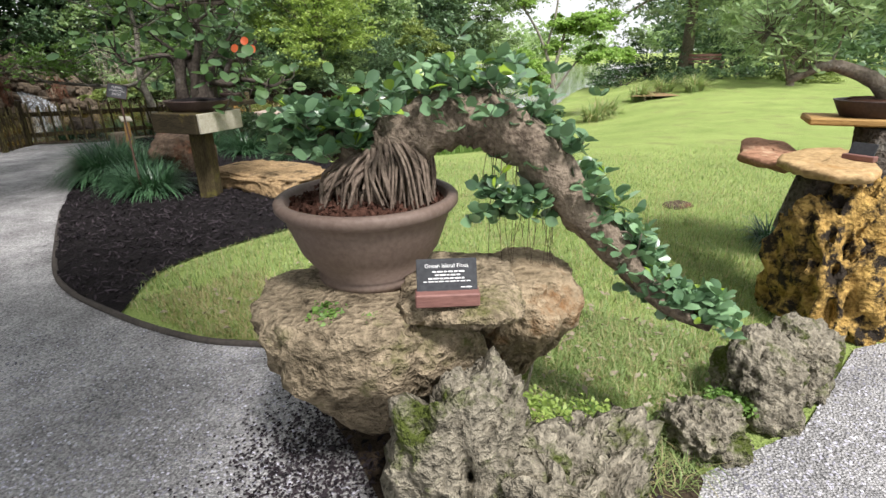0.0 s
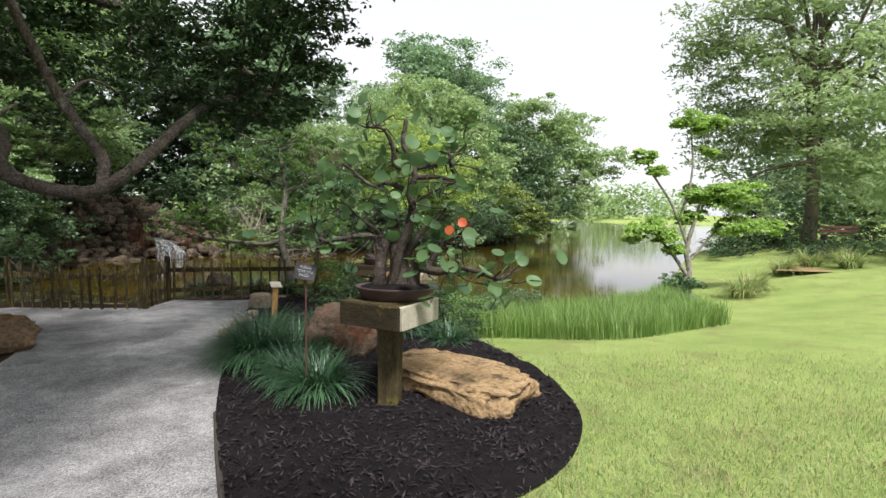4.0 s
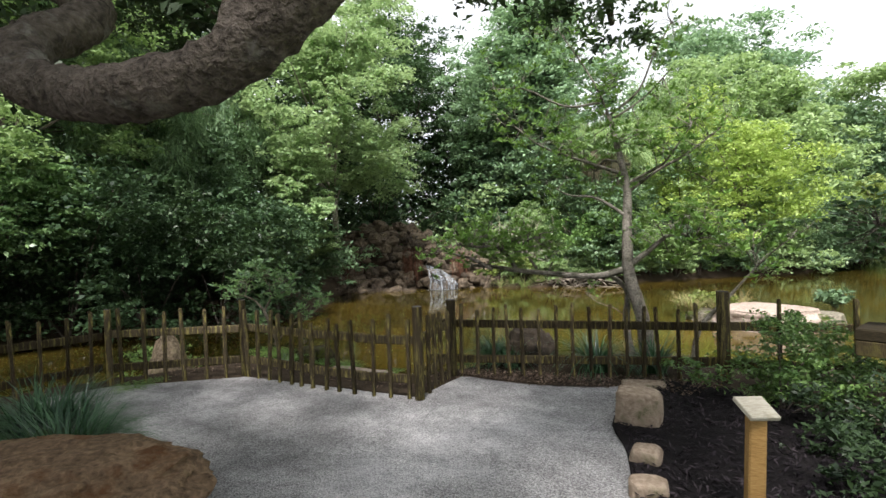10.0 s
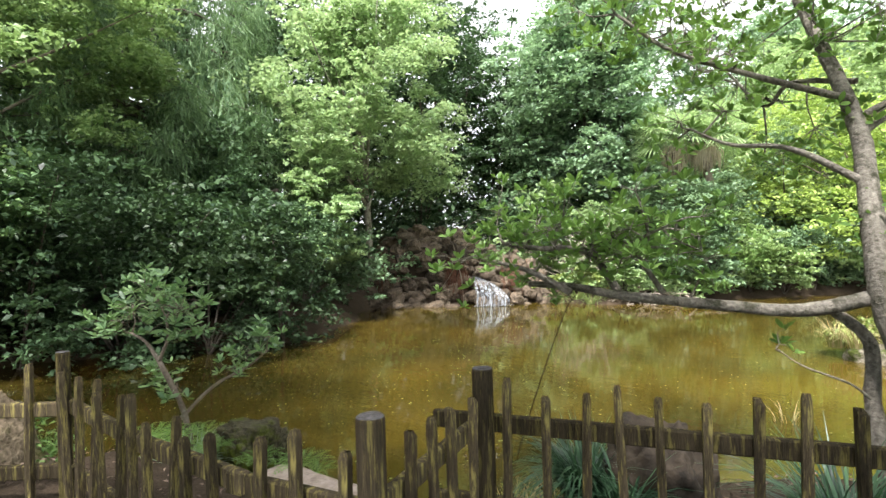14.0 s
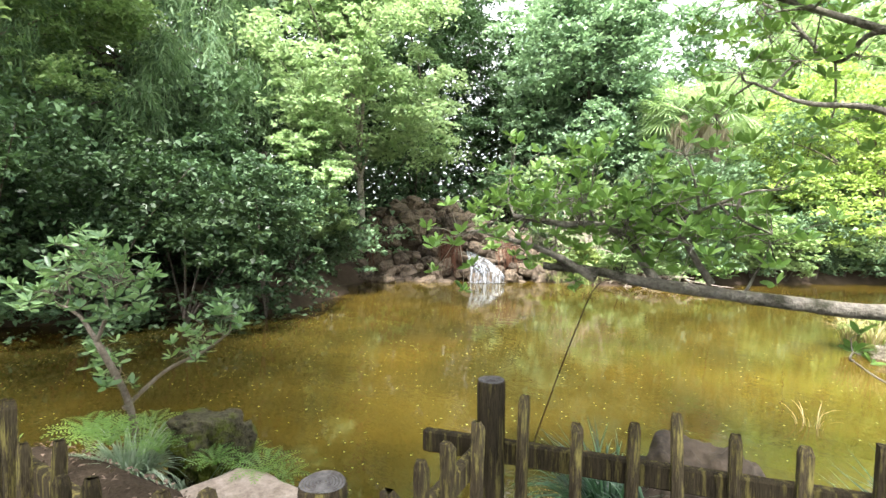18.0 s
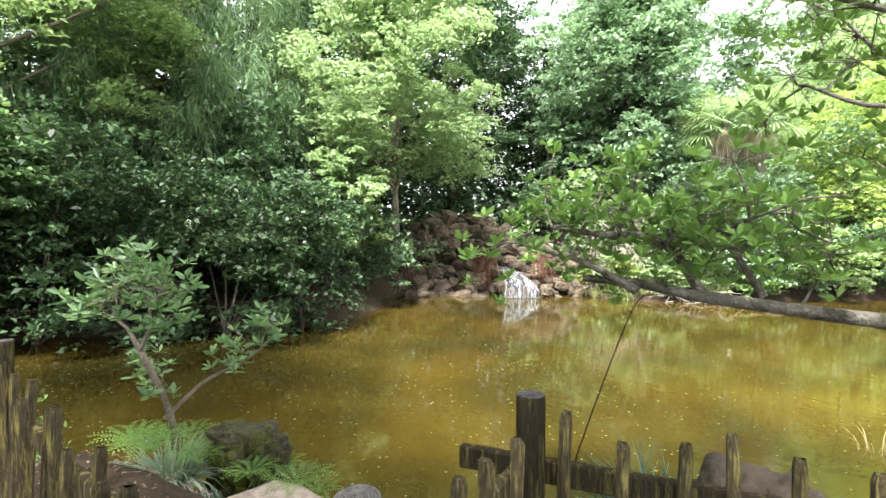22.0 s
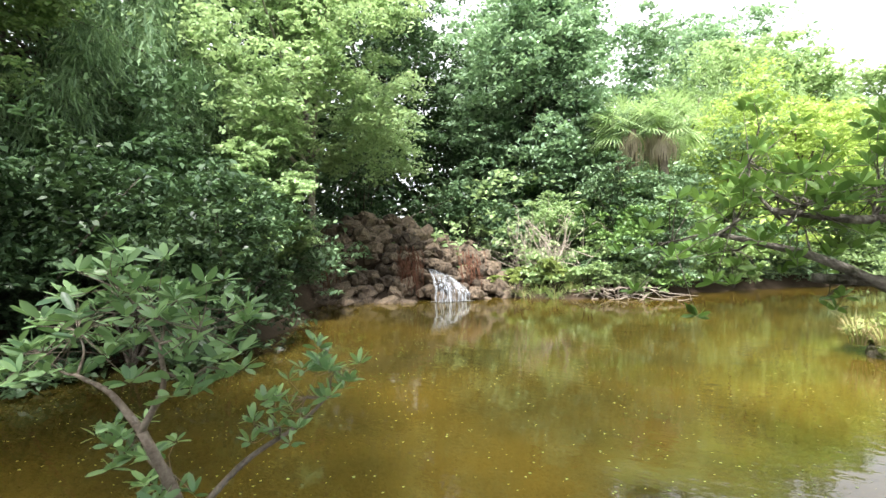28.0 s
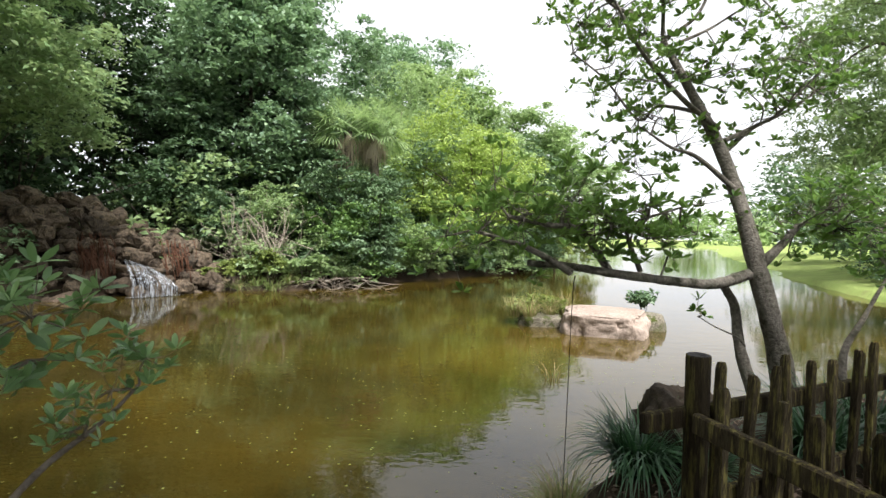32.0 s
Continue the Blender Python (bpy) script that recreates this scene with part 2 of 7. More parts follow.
GREY_INK = surface("faded_lettering", (0.30, 0.29, 0.28), (0.42, 0.41, 0.40), 20, 90, 0.8, 0.0)
WHITE_INK = surface("white_lettering", (0.68, 0.68, 0.66), (0.8, 0.8, 0.78), 20, 90, 0.7, 0.0)
ROSE_WOOD = surface("rose_wood", (0.13, 0.06, 0.05), (0.24, 0.12, 0.10), 6, 30, 0.6, 0.2, stretch=(1, 8, 8), dist=0.003)
RUST = surface("rusted_iron", (0.05, 0.028, 0.02), (0.10, 0.055, 0.04), 8, 60, 0.7, 0.3, dist=0.003)
EDGING = surface("dark_edging", (0.03, 0.026, 0.022), (0.07, 0.06, 0.05), 6, 40, 0.8, 0.4, dist=0.005)
ROPE = surface("dark_cord", (0.03, 0.025, 0.02), (0.06, 0.05, 0.04), 20, 60, 0.9, 0.2, dist=0.002)
TWIG = surface("dry_twig", (0.20, 0.16, 0.12), (0.42, 0.37, 0.31), 6, 40, 0.95, 0.3, dist=0.003)

# bark shreds; also the dark chips that stand in for shade near the rocks
CHIP = leaf_mat("mulch_and_shade_chip", (0.004, 0.0035, 0.004), (0.055, 0.045, 0.042), trans=0.0, gloss=0.9, spec=0.1)
L_FICUS = leaf_mat("ficus_leaf", (0.034, 0.085, 0.036), (0.225, 0.370, 0.160), gloss=0.3, spec=0.5, trans=0.15, odd=(0.24, 0.36, 0.03), odd_part=0.05)
L_SEAGRAPE = leaf_mat("sea_grape_leaf", (0.038, 0.084, 0.034), (0.150, 0.255, 0.085), gloss=0.45, spec=0.28, trans=0.3)
L_DARK = leaf_mat("dark_leaf", (0.014, 0.032, 0.014), (0.100, 0.170, 0.066), gloss=0.42, spec=0.22, trans=0.18)
L_OAK = leaf_mat("oak_leaf", (0.011, 0.024, 0.010), (0.056, 0.096, 0.032))
L_MID = leaf_mat("mid_leaf", (0.047, 0.094, 0.043), (0.182, 0.276, 0.121))
L_PALE = leaf_mat("pale_leaf", (0.175, 0.285, 0.105), (0.390, 0.530, 0.225), through_col=(0.48, 0.62, 0.24), trans=0.40)
L_LIME = leaf_mat("lime_leaf", (0.105, 0.180, 0.050), (0.300, 0.410, 0.135), trans=0.32)
L_BRIGHT = leaf_mat("bright_leaf", (0.075, 0.145, 0.045), (0.310, 0.420, 0.150), trans=0.32)
L_YELLOW = leaf_mat("yellow_green_leaf", (0.170, 0.260, 0.048), (0.430, 0.535, 0.130), trans=0.36)
L_PAD = leaf_mat("pad_leaf", (0.170, 0.290, 0.055), (0.400, 0.560, 0.140), trans=0.35)
L_GREY = leaf_mat("grey_leaf", (0.125, 0.200, 0.082), (0.390, 0.505, 0.205), trans=0.34)
L_SHRUB = leaf_mat("sapling_leaf", (0.040, 0.095, 0.024), (0.200, 0.320, 0.080), gloss=0.42, spec=0.28)
L_POND = leaf_mat("pond_tree_leaf", (0.070, 0.165, 0.036), (0.290, 0.450, 0.115), through_col=(0.40, 0.60, 0.12), gloss=0.4, spec=0.3, trans=0.36)
L_BANK = leaf_mat("bank_leaf", (0.045, 0.105, 0.040), (0.245, 0.380, 0.135), gloss=0.35, spec=0.36, trans=0.25)
L_VARIEG = leaf_mat("variegated_strap", (0.16, 0.24, 0.12), (0.50, 0.58, 0.38), gloss=0.45, trans=0.2)
L_CONIFER = leaf_mat("feathery_leaf", (0.060, 0.115, 0.055), (0.250, 0.365, 0.165), gloss=0.6, spec=0.2)
L_PLUME = leaf_mat("plume_leaf", (0.048, 0.095, 0.042), (0.215, 0.320, 0.130), gloss=0.6, spec=0.2, trans=0.25)
L_GRASSY = leaf_mat("strap_leaf", (0.009, 0.034, 0.016), (0.088, 0.185, 0.072), gloss=0.36, spec=0.4, trans=0.15)
L_GRASS = leaf_mat("grass_blade", (0.095, 0.158, 0.038), (0.335, 0.43, 0.138), trans=0.3, odd=(0.40, 0.34, 0.18), odd_part=0.26)
L_SEDGE = leaf_mat("sedge_blade", (0.085, 0.155, 0.030), (0.265, 0.395, 0.095), trans=0.3)
L_FERN = leaf_mat("fern_frond", (0.060, 0.130, 0.024), (0.220, 0.360, 0.075), trans=0.3)
L_DRY = leaf_mat("dry_frond", (0.22, 0.17, 0.10), (0.40, 0.34, 0.22), trans=0.2)
L_CYPRESS = leaf_mat("cypress_spray", (0.165, 0.240, 0.105), (0.420, 0.515, 0.235), trans=0.42)
L_STRAW = leaf_mat("straw_blade", (0.20, 0.17, 0.06), (0.46, 0.39, 0.18), trans=0.25, odd=(0.20, 0.27, 0.06), odd_part=0.25)
L_LITTER = leaf_mat("litter_leaf", (0.045, 0.032, 0.022), (0.27, 0.20, 0.13), trans=0.05, gloss=0.8, spec=0.1)
L_ORANGE = leaf_mat("turned_leaf", (0.50, 0.08, 0.025), (0.62, 0.16, 0.05), trans=0.3)
L_BLUE = leaf_mat("blue_green_leaf", (0.080, 0.150, 0.078), (0.330, 0.465, 0.240), trans=0.28)
L_GOLD = leaf_mat("golden_leaf", (0.095, 0.140, 0.032), (0.300, 0.360, 0.095), trans=0.3)


def water_mat():
    m, n, l = nodes_of("pond_water")
    p = n["Principled BSDF"]
    c = ramp_mix(n, l, noise_fac(n, l, 0.22, detail=4), (0.024, 0.021, 0.005), (0.074, 0.050, 0.007), 0.35, 0.65)
    l.new(c, p.inputs["Base Color"])
    p.inputs["Roughness"].default_value, p.inputs["IOR"].default_value = 0.03, 1.33
    p.inputs["Specular IOR Level"].default_value = 0.95
    bp = n.new("ShaderNodeBump")
    bp.inputs["Strength"].default_value, bp.inputs["Distance"].default_value = 0.07, 0.05
    l.new(noise_fac(n, l, 2.2, detail=3, stretch=(1, 1.8, 1)), bp.inputs["Height"])
    l.new(bp.outputs[0], p.inputs["Normal"])
    return m


def foam_mat():
    m, n, l = nodes_of("falling_water")
    p = n["Principled BSDF"]
    a = noise_fac(n, l, 5, detail=6, stretch=(5, 5, 0.45))
    c = ramp_mix(n, l, a, (0.08, 0.085, 0.09), (0.40, 0.43, 0.45), 0.42, 0.68)
    l.new(c, p.inputs["Base Color"])
    p.inputs["Roughness"].default_value = 0.3
    tr = n.new("ShaderNodeBsdfTransparent")
    ms = n.new("ShaderNodeMixShader")
    l.new(ramp_mix(n, l, a, (0.10, 0.10, 0.10), (0.92, 0.92, 0.92), 0.40, 0.62), ms.inputs[0])
    l.new(tr.outputs[0], ms.inputs[1])
    l.new(p.outputs[0], ms.inputs[2])
    l.new(ms.outputs[0], n["Material Output"].inputs[0])
    return m


WATER, FOAM = water_mat(), foam_mat()

# ---- mesh helpers ----


def part(name, bm, material, parent=None, label="", smooth=False):
    """Links a bmesh as one mesh object under a thing."""
    me = bpy.data.meshes.new(name)
    bm.normal_update()
    bm.to_mesh(me)
    bm.free()
    return finish(name, me, material, parent, label, smooth)


def finish(name, me, material, parent=None, label="", smooth=False):
    me.materials.append(material)
    if smooth:
        me.polygons.foreach_set("use_smooth", [True] * len(me.polygons))
    ob = new(name, me)
    if parent:
        ob.parent = parent
    if label:
        ob["label"] = label
    return ob


def raw(name, verts, faces, material, parent=None, label="", smooth=False):
    """One mesh from arrays of vertices and equal-sized faces."""
    me = bpy.data.meshes.new(name)
    v, f = np.asarray(verts, dtype=np.float32), np.asarray(faces, dtype=np.int32)
    me.vertices.add(len(v))
    me.vertices.foreach_set("co", v.ravel())
    k = f.shape[1]
    me.loops.add(f.size)
    me.loops.foreach_set("vertex_index", f.ravel())
    me.polygons.add(len(f))
    me.polygons.foreach_set("loop_start", np.arange(0, f.size, k, dtype=np.int32))
    me.polygons.foreach_set("loop_total", np.full(len(f), k, dtype=np.int32))
    me.update(calc_edges=True)
    return finish(name, me, material, parent, label, smooth)


def thing(name, at, label, category, group="", kind=""):
    e = new(name)
    e.empty_display_size = 0.1
    e.location = at
    return tagged(e, label, category, group, kind)


def box_bm(sx, sy, sz, cx=0, cy=0, cz=0, bevel=0.0, bm=None, rot=None):
    own = bm is None
    bm = bm or bmesh.new()
    m = Matrix.Translation((cx, cy, cz)) @ (rot or Matrix()) @ Matrix.Diagonal((sx, sy, sz, 1))
    r = bmesh.ops.create_cube(bm, size=1, matrix=m)
    if bevel:
        es = list({e for v in r["verts"] for e in v.link_edges})
        bmesh.ops.bevel(bm, geom=es, offset=bevel, segments=1, affect="EDGES")
    return bm


def tube_arrays(points, radii, sides=8, wob=0.0, rng=None):
    """Vertices and quads of a tapered tube along points."""
    pts = np.asarray(points, float)
    rad = np.asarray(radii, float)
    pts = np.vstack([pts, pts[-1] + (pts[-1] - pts[-2]) * 0.004])
    rad = np.append(rad, rad[-1] * 0.02)
    n = len(pts)
    tang = np.gradient(pts, axis=0)
    tang /= np.linalg.norm(tang, axis=1)[:, None] + 1e-9
    ref = np.array([0.31, 0.17, 0.94]) if abs(tang[0][2]) < 0.8 else np.array([1.0, 0.1, 0.0])
    a = np.cross(tang, ref)
    a /= np.linalg.norm(a, axis=1)[:, None] + 1e-9
    b = np.cross(tang, a)
    ang = np.linspace(0, 2 * np.pi, sides, endpoint=False)
    ring = a[:, None, :] * np.cos(ang)[None, :, None] + b[:, None, :] * np.sin(ang)[None, :, None]
    r = rad[:, None, None] * np.ones((n, sides, 1))
    if wob and rng is not None:
        r = r * (1 + wob * rng.uniform(-1, 1, (n, sides, 1)))
    v = (pts[:, None, :] + ring * r).reshape(-1, 3)
    i = np.arange(n - 1)[:, None] * sides
    j = np.arange(sides)[None, :]
    k = (j + 1) % sides
    f = np.stack([i + j, i + k, i + sides + k, i + sides + j], axis=-1).reshape(-1, 4)
    return v, f


def smooth_line(points, per=6):
    """A Catmull-Rom line through points."""
    p = np.asarray(points, float)
    p = np.vstack([2 * p[0] - p[1], p, 2 * p[-1] - p[-2]])
    out = []
    for i in range(1, len(p) - 2):
        t = np.linspace(0, 1, per, endpoint=False)[:, None]
        out.append(0.5 * (2 * p[i] + (p[i + 1] - p[i - 1]) * t + (2 * p[i - 1] - 5 * p[i] + 4 * p[i + 1] - p[i + 2]) * t ** 2
                          + (3 * p[i] - p[i - 1] - 3 * p[i + 1] + p[i + 2]) * t ** 3))
    out.append(p[-2][None])
    return np.vstack(out)


def limb_parts(lines, o, parent, bark, rng, names=("trunk", "branch"), per=7, sides=10, wob=0.09, skip=3, crook=0.0, label=""):
    """Trunk and branches, each a part; returns places on them from which twigs grow."""
    starts = []
    for k, (pts, r0, r1) in enumerate(lines):
        P = [np.array(p, float) - o for p in pts]
        P = [q + (rng.normal(0, crook, 3) if 0 < i < len(P) - 1 and k else 0) for i, q in enumerate(P)]
        Pile().limb(P, r0, r1, per=per, sides=sides, wob=wob, rng=rng).put(names[0] if k == 0 else names[1], bark, parent, label if k == 0 else "")
        starts += list(smooth_line(P, 3)[skip:]) if k or len(lines) == 1 else list(smooth_line(P, 3)[-4:])
    return starts


class Pile:
    """Collects vertex and quad arrays into one mesh."""

    def __init__(self):
        self.v, self.f, self.n = [], [], 0

    def add(self, v, f):
        self.v.append(np.asarray(v, float))
        self.f.append(np.asarray(f) + self.n)
        self.n += len(v)
        return self

    def limb(self, points, r0, r1, per=5, sides=7, wob=0.08, rng=None):
        line = smooth_line(points, per)
        rad = np.linspace(0, 1, len(line))
        return self.add(*tube_arrays(line, r0 + (r1 - r0) * rad ** 0.8, sides, wob, rng))

    def put(self, name, material, parent=None, label="", smooth=True):
        return raw(name, np.vstack(self.v), np.vstack(self.f), material, parent, label, smooth)


def leaves(centres, size, rng, up=0.6, aspect=0.55, fold=0.18, droop=None, spread=0.35):
    """Small folded leaves: four corners and two faces each, as quads with a crease along the leaf."""
    c = np.asarray(centres, float)
    n = len(c)
    s = size * (1 + spread * rng.uniform(-1, 1, n))[:, None]
    nrm = rng.normal(size=(n, 3))
    nrm[:, 2] += up * 3
    nrm /= np.linalg.norm(nrm, axis=1)[:, None]
    d = rng.normal(size=(n, 3))
    if droop is not None:
        d = d * 0.45 + np.asarray(droop)
    d -= nrm * np.sum(d * nrm, axis=1)[:, None]
    d /= np.linalg.norm(d, axis=1)[:, None] + 1e-9
    w = np.cross(nrm, d)
    base, tip = c - d * s * 0.5, c + d * s * 0.5
    mid = c + d * s * 0.06
    left = mid + w * s * aspect * 0.5 + nrm * s * fold
    right = mid - w * s * aspect * 0.5 + nrm * s * fold
    v = np.stack([base, right, tip, left], axis=1).reshape(-1, 3)
    f = np.arange(4 * n).reshape(n, 4)
    return v, f


def shell(n, rng, radius, squash=(1, 1, 1), fill=0.55):
    """Points in an ellipsoid, thicker towards its skin."""
    d = rng.normal(size=(n, 3))
    d /= np.linalg.norm(d, axis=1)[:, None]
    r = (fill + (1 - fill) * rng.random(n) ** 0.5)[:, None] * (1 + 0.12 * rng.normal(size=(n, 1)))
    return d * r * radius * np.asarray(squash)


def blades(bases, length, width, rng, bend=0.6, lean=None, segs=3):
    """Grass blades: strips that taper and bend over."""
    b = np.asarray(bases, float)
    n = len(b)
    ang = rng.uniform(0, 2 * np.pi, n)
    if lean is not None:
        ang = np.asarray(lean) + rng.normal(0, 0.5, n)
    dirs = np.stack([np.cos(ang), np.sin(ang), np.zeros(n)], 1)
    side = np.stack([-np.sin(ang), np.cos(ang), np.zeros(n)], 1)
    L = (length * rng.uniform(0.6, 1.15, n))[:, None]
    bd = (bend * rng.uniform(0.3, 1.3, n))[:, None]
    rows = []
    for k in range(segs + 1):
        t = k / segs
        theta = bd * t * 1.4
        p = b + dirs * L * t * np.sin(theta) + np.array([0, 0, 1.0]) * L * t * np.cos(theta)
        w = width * (1 - 0.92 * t ** 1.5)
        rows.append(p - side * w / 2)
        rows.append(p + side * w / 2)
    v = np.stack(rows, axis=1).reshape(-1, 3)
    per = 2 * (segs + 1)
    q = np.array([[2 * k, 2 * k + 1, 2 * k + 3, 2 * k + 2] for k in range(segs)])
    f = (np.arange(n)[:, None, None] * per + q[None]).reshape(-1, 4)
    return v, f


def rock_arrays(rx, ry, rz, seed, rough=0.22, sub=3, flat=0.0, pits=0.0, boxy=1.0):
    """A weathered stone: a sphere pushed in and out by noise at three scales."""
    bm = bmesh.new()
    bmesh.ops.create_icosphere(bm, subdivisions=sub, radius=1)
    off = Vector((seed * 3.17, seed * 1.31, seed * 2.23))
    for v in bm.verts:
        d = v.co.normalized()
        k = 1 + rough * noise.noise(d * 1.3 + off) * 1.6 + rough * 0.6 * noise.noise(d * 3.1 + off) + rough * 0.3 * noise.noise(d * 7.3 + off)
        if pits:
            k -= pits * max(0.0, noise.noise(d * 5.5 + off * 2) - 0.12) * 2
            k -= pits * max(0.0, noise.noise(d * 12 + off * 3) - 0.2)
            k += pits * 0.7 * (abs(noise.noise(d * 3.7 + off * 4)) - 0.2) + pits * 0.45 * (abs(noise.noise(d * 9 + off)) - 0.2) + (pits * 0.25 * noise.noise(d * 21 + off) if sub > 4 else 0)
        p = d * k
        if boxy != 1.0:
            p = Vector([math.copysign(abs(q) ** boxy, q) for q in p])
        if flat and p.z > 1 - flat:
            p.z = 1 - flat + (p.z - 1 + flat) * 0.18
        v.co = Vector((p.x * rx, p.y * ry, p.z * rz))
    return bm


def rock(name, at, size, seed, material, label, rough=0.22, sub=3, flat=0.0, pits=0.0, turn=0.0, group="", sink=0.25, category="rock", boxy=1.0):
    bm = rock_arrays(*size, seed, rough, sub, flat, pits, boxy)
    ob = part(name, bm, material, smooth=sub > 2)
    ob.location = (at[0], at[1], at[2] + size[2] * (1 - 2 * sink) if sink is not None else at[2])
    ob.rotation_euler = (0, 0, radians(turn))
    return tagged(ob, label, category, group)


def sprays(clumps, total, size, rng, squash=0.72, sub=14, hang=0.0, **kw):
    """Leaves in small sprays within clumps, so that the foliage has gaps and tufts at two scales."""
    c = np.asarray(clumps, float)
    share = c[:, 3] ** 2 / np.sum(c[:, 3] ** 2)
    pts = []
    for k in range(len(c)):
        n = max(sub * 3, int(total * share[k]))
        heads = c[k, :3] + shell(sub, rng, c[k, 3], (1, 1, squash), 0.25)
        heads += rng.normal(0, 0.12, heads.shape) * c[k, 3]
        own = rng.integers(0, sub, n)
        rad = (c[k, 3] * rng.uniform(0.16, 0.42, sub))[own][:, None]
        off = rng.normal(0, 1, (n, 3)) * np.array([0.68, 0.68, 0.20]) * rad
        off[:, 2] -= 0.30 * np.hypot(off[:, 0], off[:, 1])
        if hang:
            off[:, :2] *= 0.5
            off[:, 2] -= rng.random(n) * hang
        pts.append(heads[own] + off)
    return leaves(np.vstack(pts), size, rng, **kw)

# ---- ground, pond, path ----
WATER_Z = -0.61
POND = np.array([(-15, -2), (-13.4, 5), (-12.6, 7.6), (-11.7, 9.6), (-10.3, 10.0), (-9.3, 9.95), (-9.05, 10.5), (-8.9, 11.0), (-8.35, 11.5), (-7.5, 12.4), (-5.8, 12.9),
                 (-4.5, 12.6), (-3.0, 12.7), (-1.0, 13.2), (0.7, 14.2), (2.2, 15.8), (3.0, 18.8), (4.3, 22), (8, 32), (16, 52), (42, 110), (10, 150),
                 (-2, 70), (-5.4, 34), (-8.4, 31), (-12.2, 26.6), (-14.2, 24.2), (-16.7, 23.9), (-18.0, 23.2), (-18.9, 21.7), (-19.9, 20.6), (-20.9, 19.5), (-20.4, 18.2), (-18.9, 17.2), (-17.2, 14.2),
                 (-18.4, 12), (-19.7, 9.6), (-20.5, 6), (-20, -2)], float)


def shore(x, y):
    """Distance to the water's edge, negative on the water."""
    p = np.stack([np.asarray(x, float), np.asarray(y, float)], -1)
    a, b = POND, np.roll(POND, -1, axis=0)
    best = np.full(p.shape[:-1], 1e9)
    inside = np.zeros(p.shape[:-1], bool)
    for (ax, ay), (bx, by) in zip(a, b):
        e = np.array([bx - ax, by - ay])
        w = p - np.array([ax, ay])
        t = np.clip((w @ e) / (e @ e), 0, 1)
        best = np.minimum(best, np.hypot(*np.moveaxis(w - t[..., None] * e, -1, 0)))
        cross = (ay > p[..., 1]) != (by > p[..., 1])
        inside ^= cross & (p[..., 0] < (bx - ax) * (p[..., 1] - ay) / (by - ay + 1e-12) + ax)
    return np.where(inside, -best, best)


def ground_z(x, y):
    d = shore(x, y)
    x, y = np.asarray(x, float), np.asarray(y, float)
    k = np.clip((x + 4.6) / 2.2, 0, 1) * np.clip((y - 4) / 3, 0, 1)
    width = 0.72 + k * 6.0
    s = np.clip(d / width, 0, 1)
    z = -0.66 + 0.66 * s * s * (3 - 2 * s)
    hill = 1.9 * np.exp(-(((x + 22.4) / 2.3) ** 2 + ((y - 24.6) / 2.3) ** 2)) + 0.55 * np.exp(-(((x - 11) / 6) ** 2 + ((y - 26) / 7) ** 2)) + 1.4 * np.clip((d - 4) / 20, 0, 1) * (y > 20) * (x < 0)
    return np.where(d < 0, -0.66 + np.maximum(d * 0.35, -0.8), z + hill * (d > 0))


def ground():
    fx = np.concatenate([[-900, -400, -200, -110, -70, -50, -40, -34, -30], np.arange(-27, 8, 0.25), np.arange(8, 20, 0.6), [24, 30, 40, 60, 100, 200, 400, 900]])
    fy = np.concatenate([[-900, -300, -100, -50, -25, -14, -9, -6], np.arange(-4, 14, 0.25), np.arange(14, 40, 0.5), np.arange(40, 80, 3), [90, 110, 140, 180, 250, 400, 900]])
    gx, gy = np.meshgrid(fx, fy, indexing="ij")
    gz = ground_z(gx, gy)
    v = np.stack([gx, gy, gz], -1).reshape(-1, 3)
    nx, ny = gx.shape
    i = (np.arange(nx - 1)[:, None] * ny + np.arange(ny - 1)[None, :]).reshape(-1)
    f = np.stack([i, i + ny, i + ny + 1, i + 1], 1)
    ob = raw("ground", v, f, LAWN, smooth=True)
    ob.data.materials.append(LITTER)
    c = v[f].mean(1)
    d = shore(c[:, 0], c[:, 1])
    idx = (c[:, 0] < -4.3) | ((c[:, 1] > 23) & (c[:, 0] < -2))
    ob.data.polygons.foreach_set("material_index", idx.astype(np.int32))
    tagged(ob, "mown lawn sloping gently down to a pond", "lawn", kind="structure")


ground()


def flat_sheet(name, outline, z, material, label, category, bumps=0.0, cell=0.15, smooth_edges=True):
    """A level sheet inside an outline, finely divided."""
    line = smooth_line(outline + [outline[0]], 4)[:-1] if smooth_edges else np.asarray(outline, float)
    bm = bmesh.new()
    vs = [bm.verts.new((p[0], p[1], 0)) for p in line]
    bm.faces.new(vs)
    bm.normal_update()
    bmesh.ops.triangulate(bm, faces=bm.faces[:], ngon_method="EAR_CLIP")
    if bumps:
        for _ in range(6):
            es = [e for e in bm.edges if e.calc_length() > cell]
            if not es:
                break
            bmesh.ops.subdivide_edges(bm, edges=es, cuts=1)
            bmesh.ops.triangulate(bm, faces=bm.faces[:])
    rim = {v for e in bm.edges if e.is_boundary for v in e.verts}
    for v in bm.verts:
        v.co.z = z + (0 if v in rim else bumps * (0.5 + noise.noise(v.co * 3) + 0.5 * noise.noise(v.co * 9)))
    ob = part(name, bm, material)
    return tagged(ob, label, category, kind="structure")


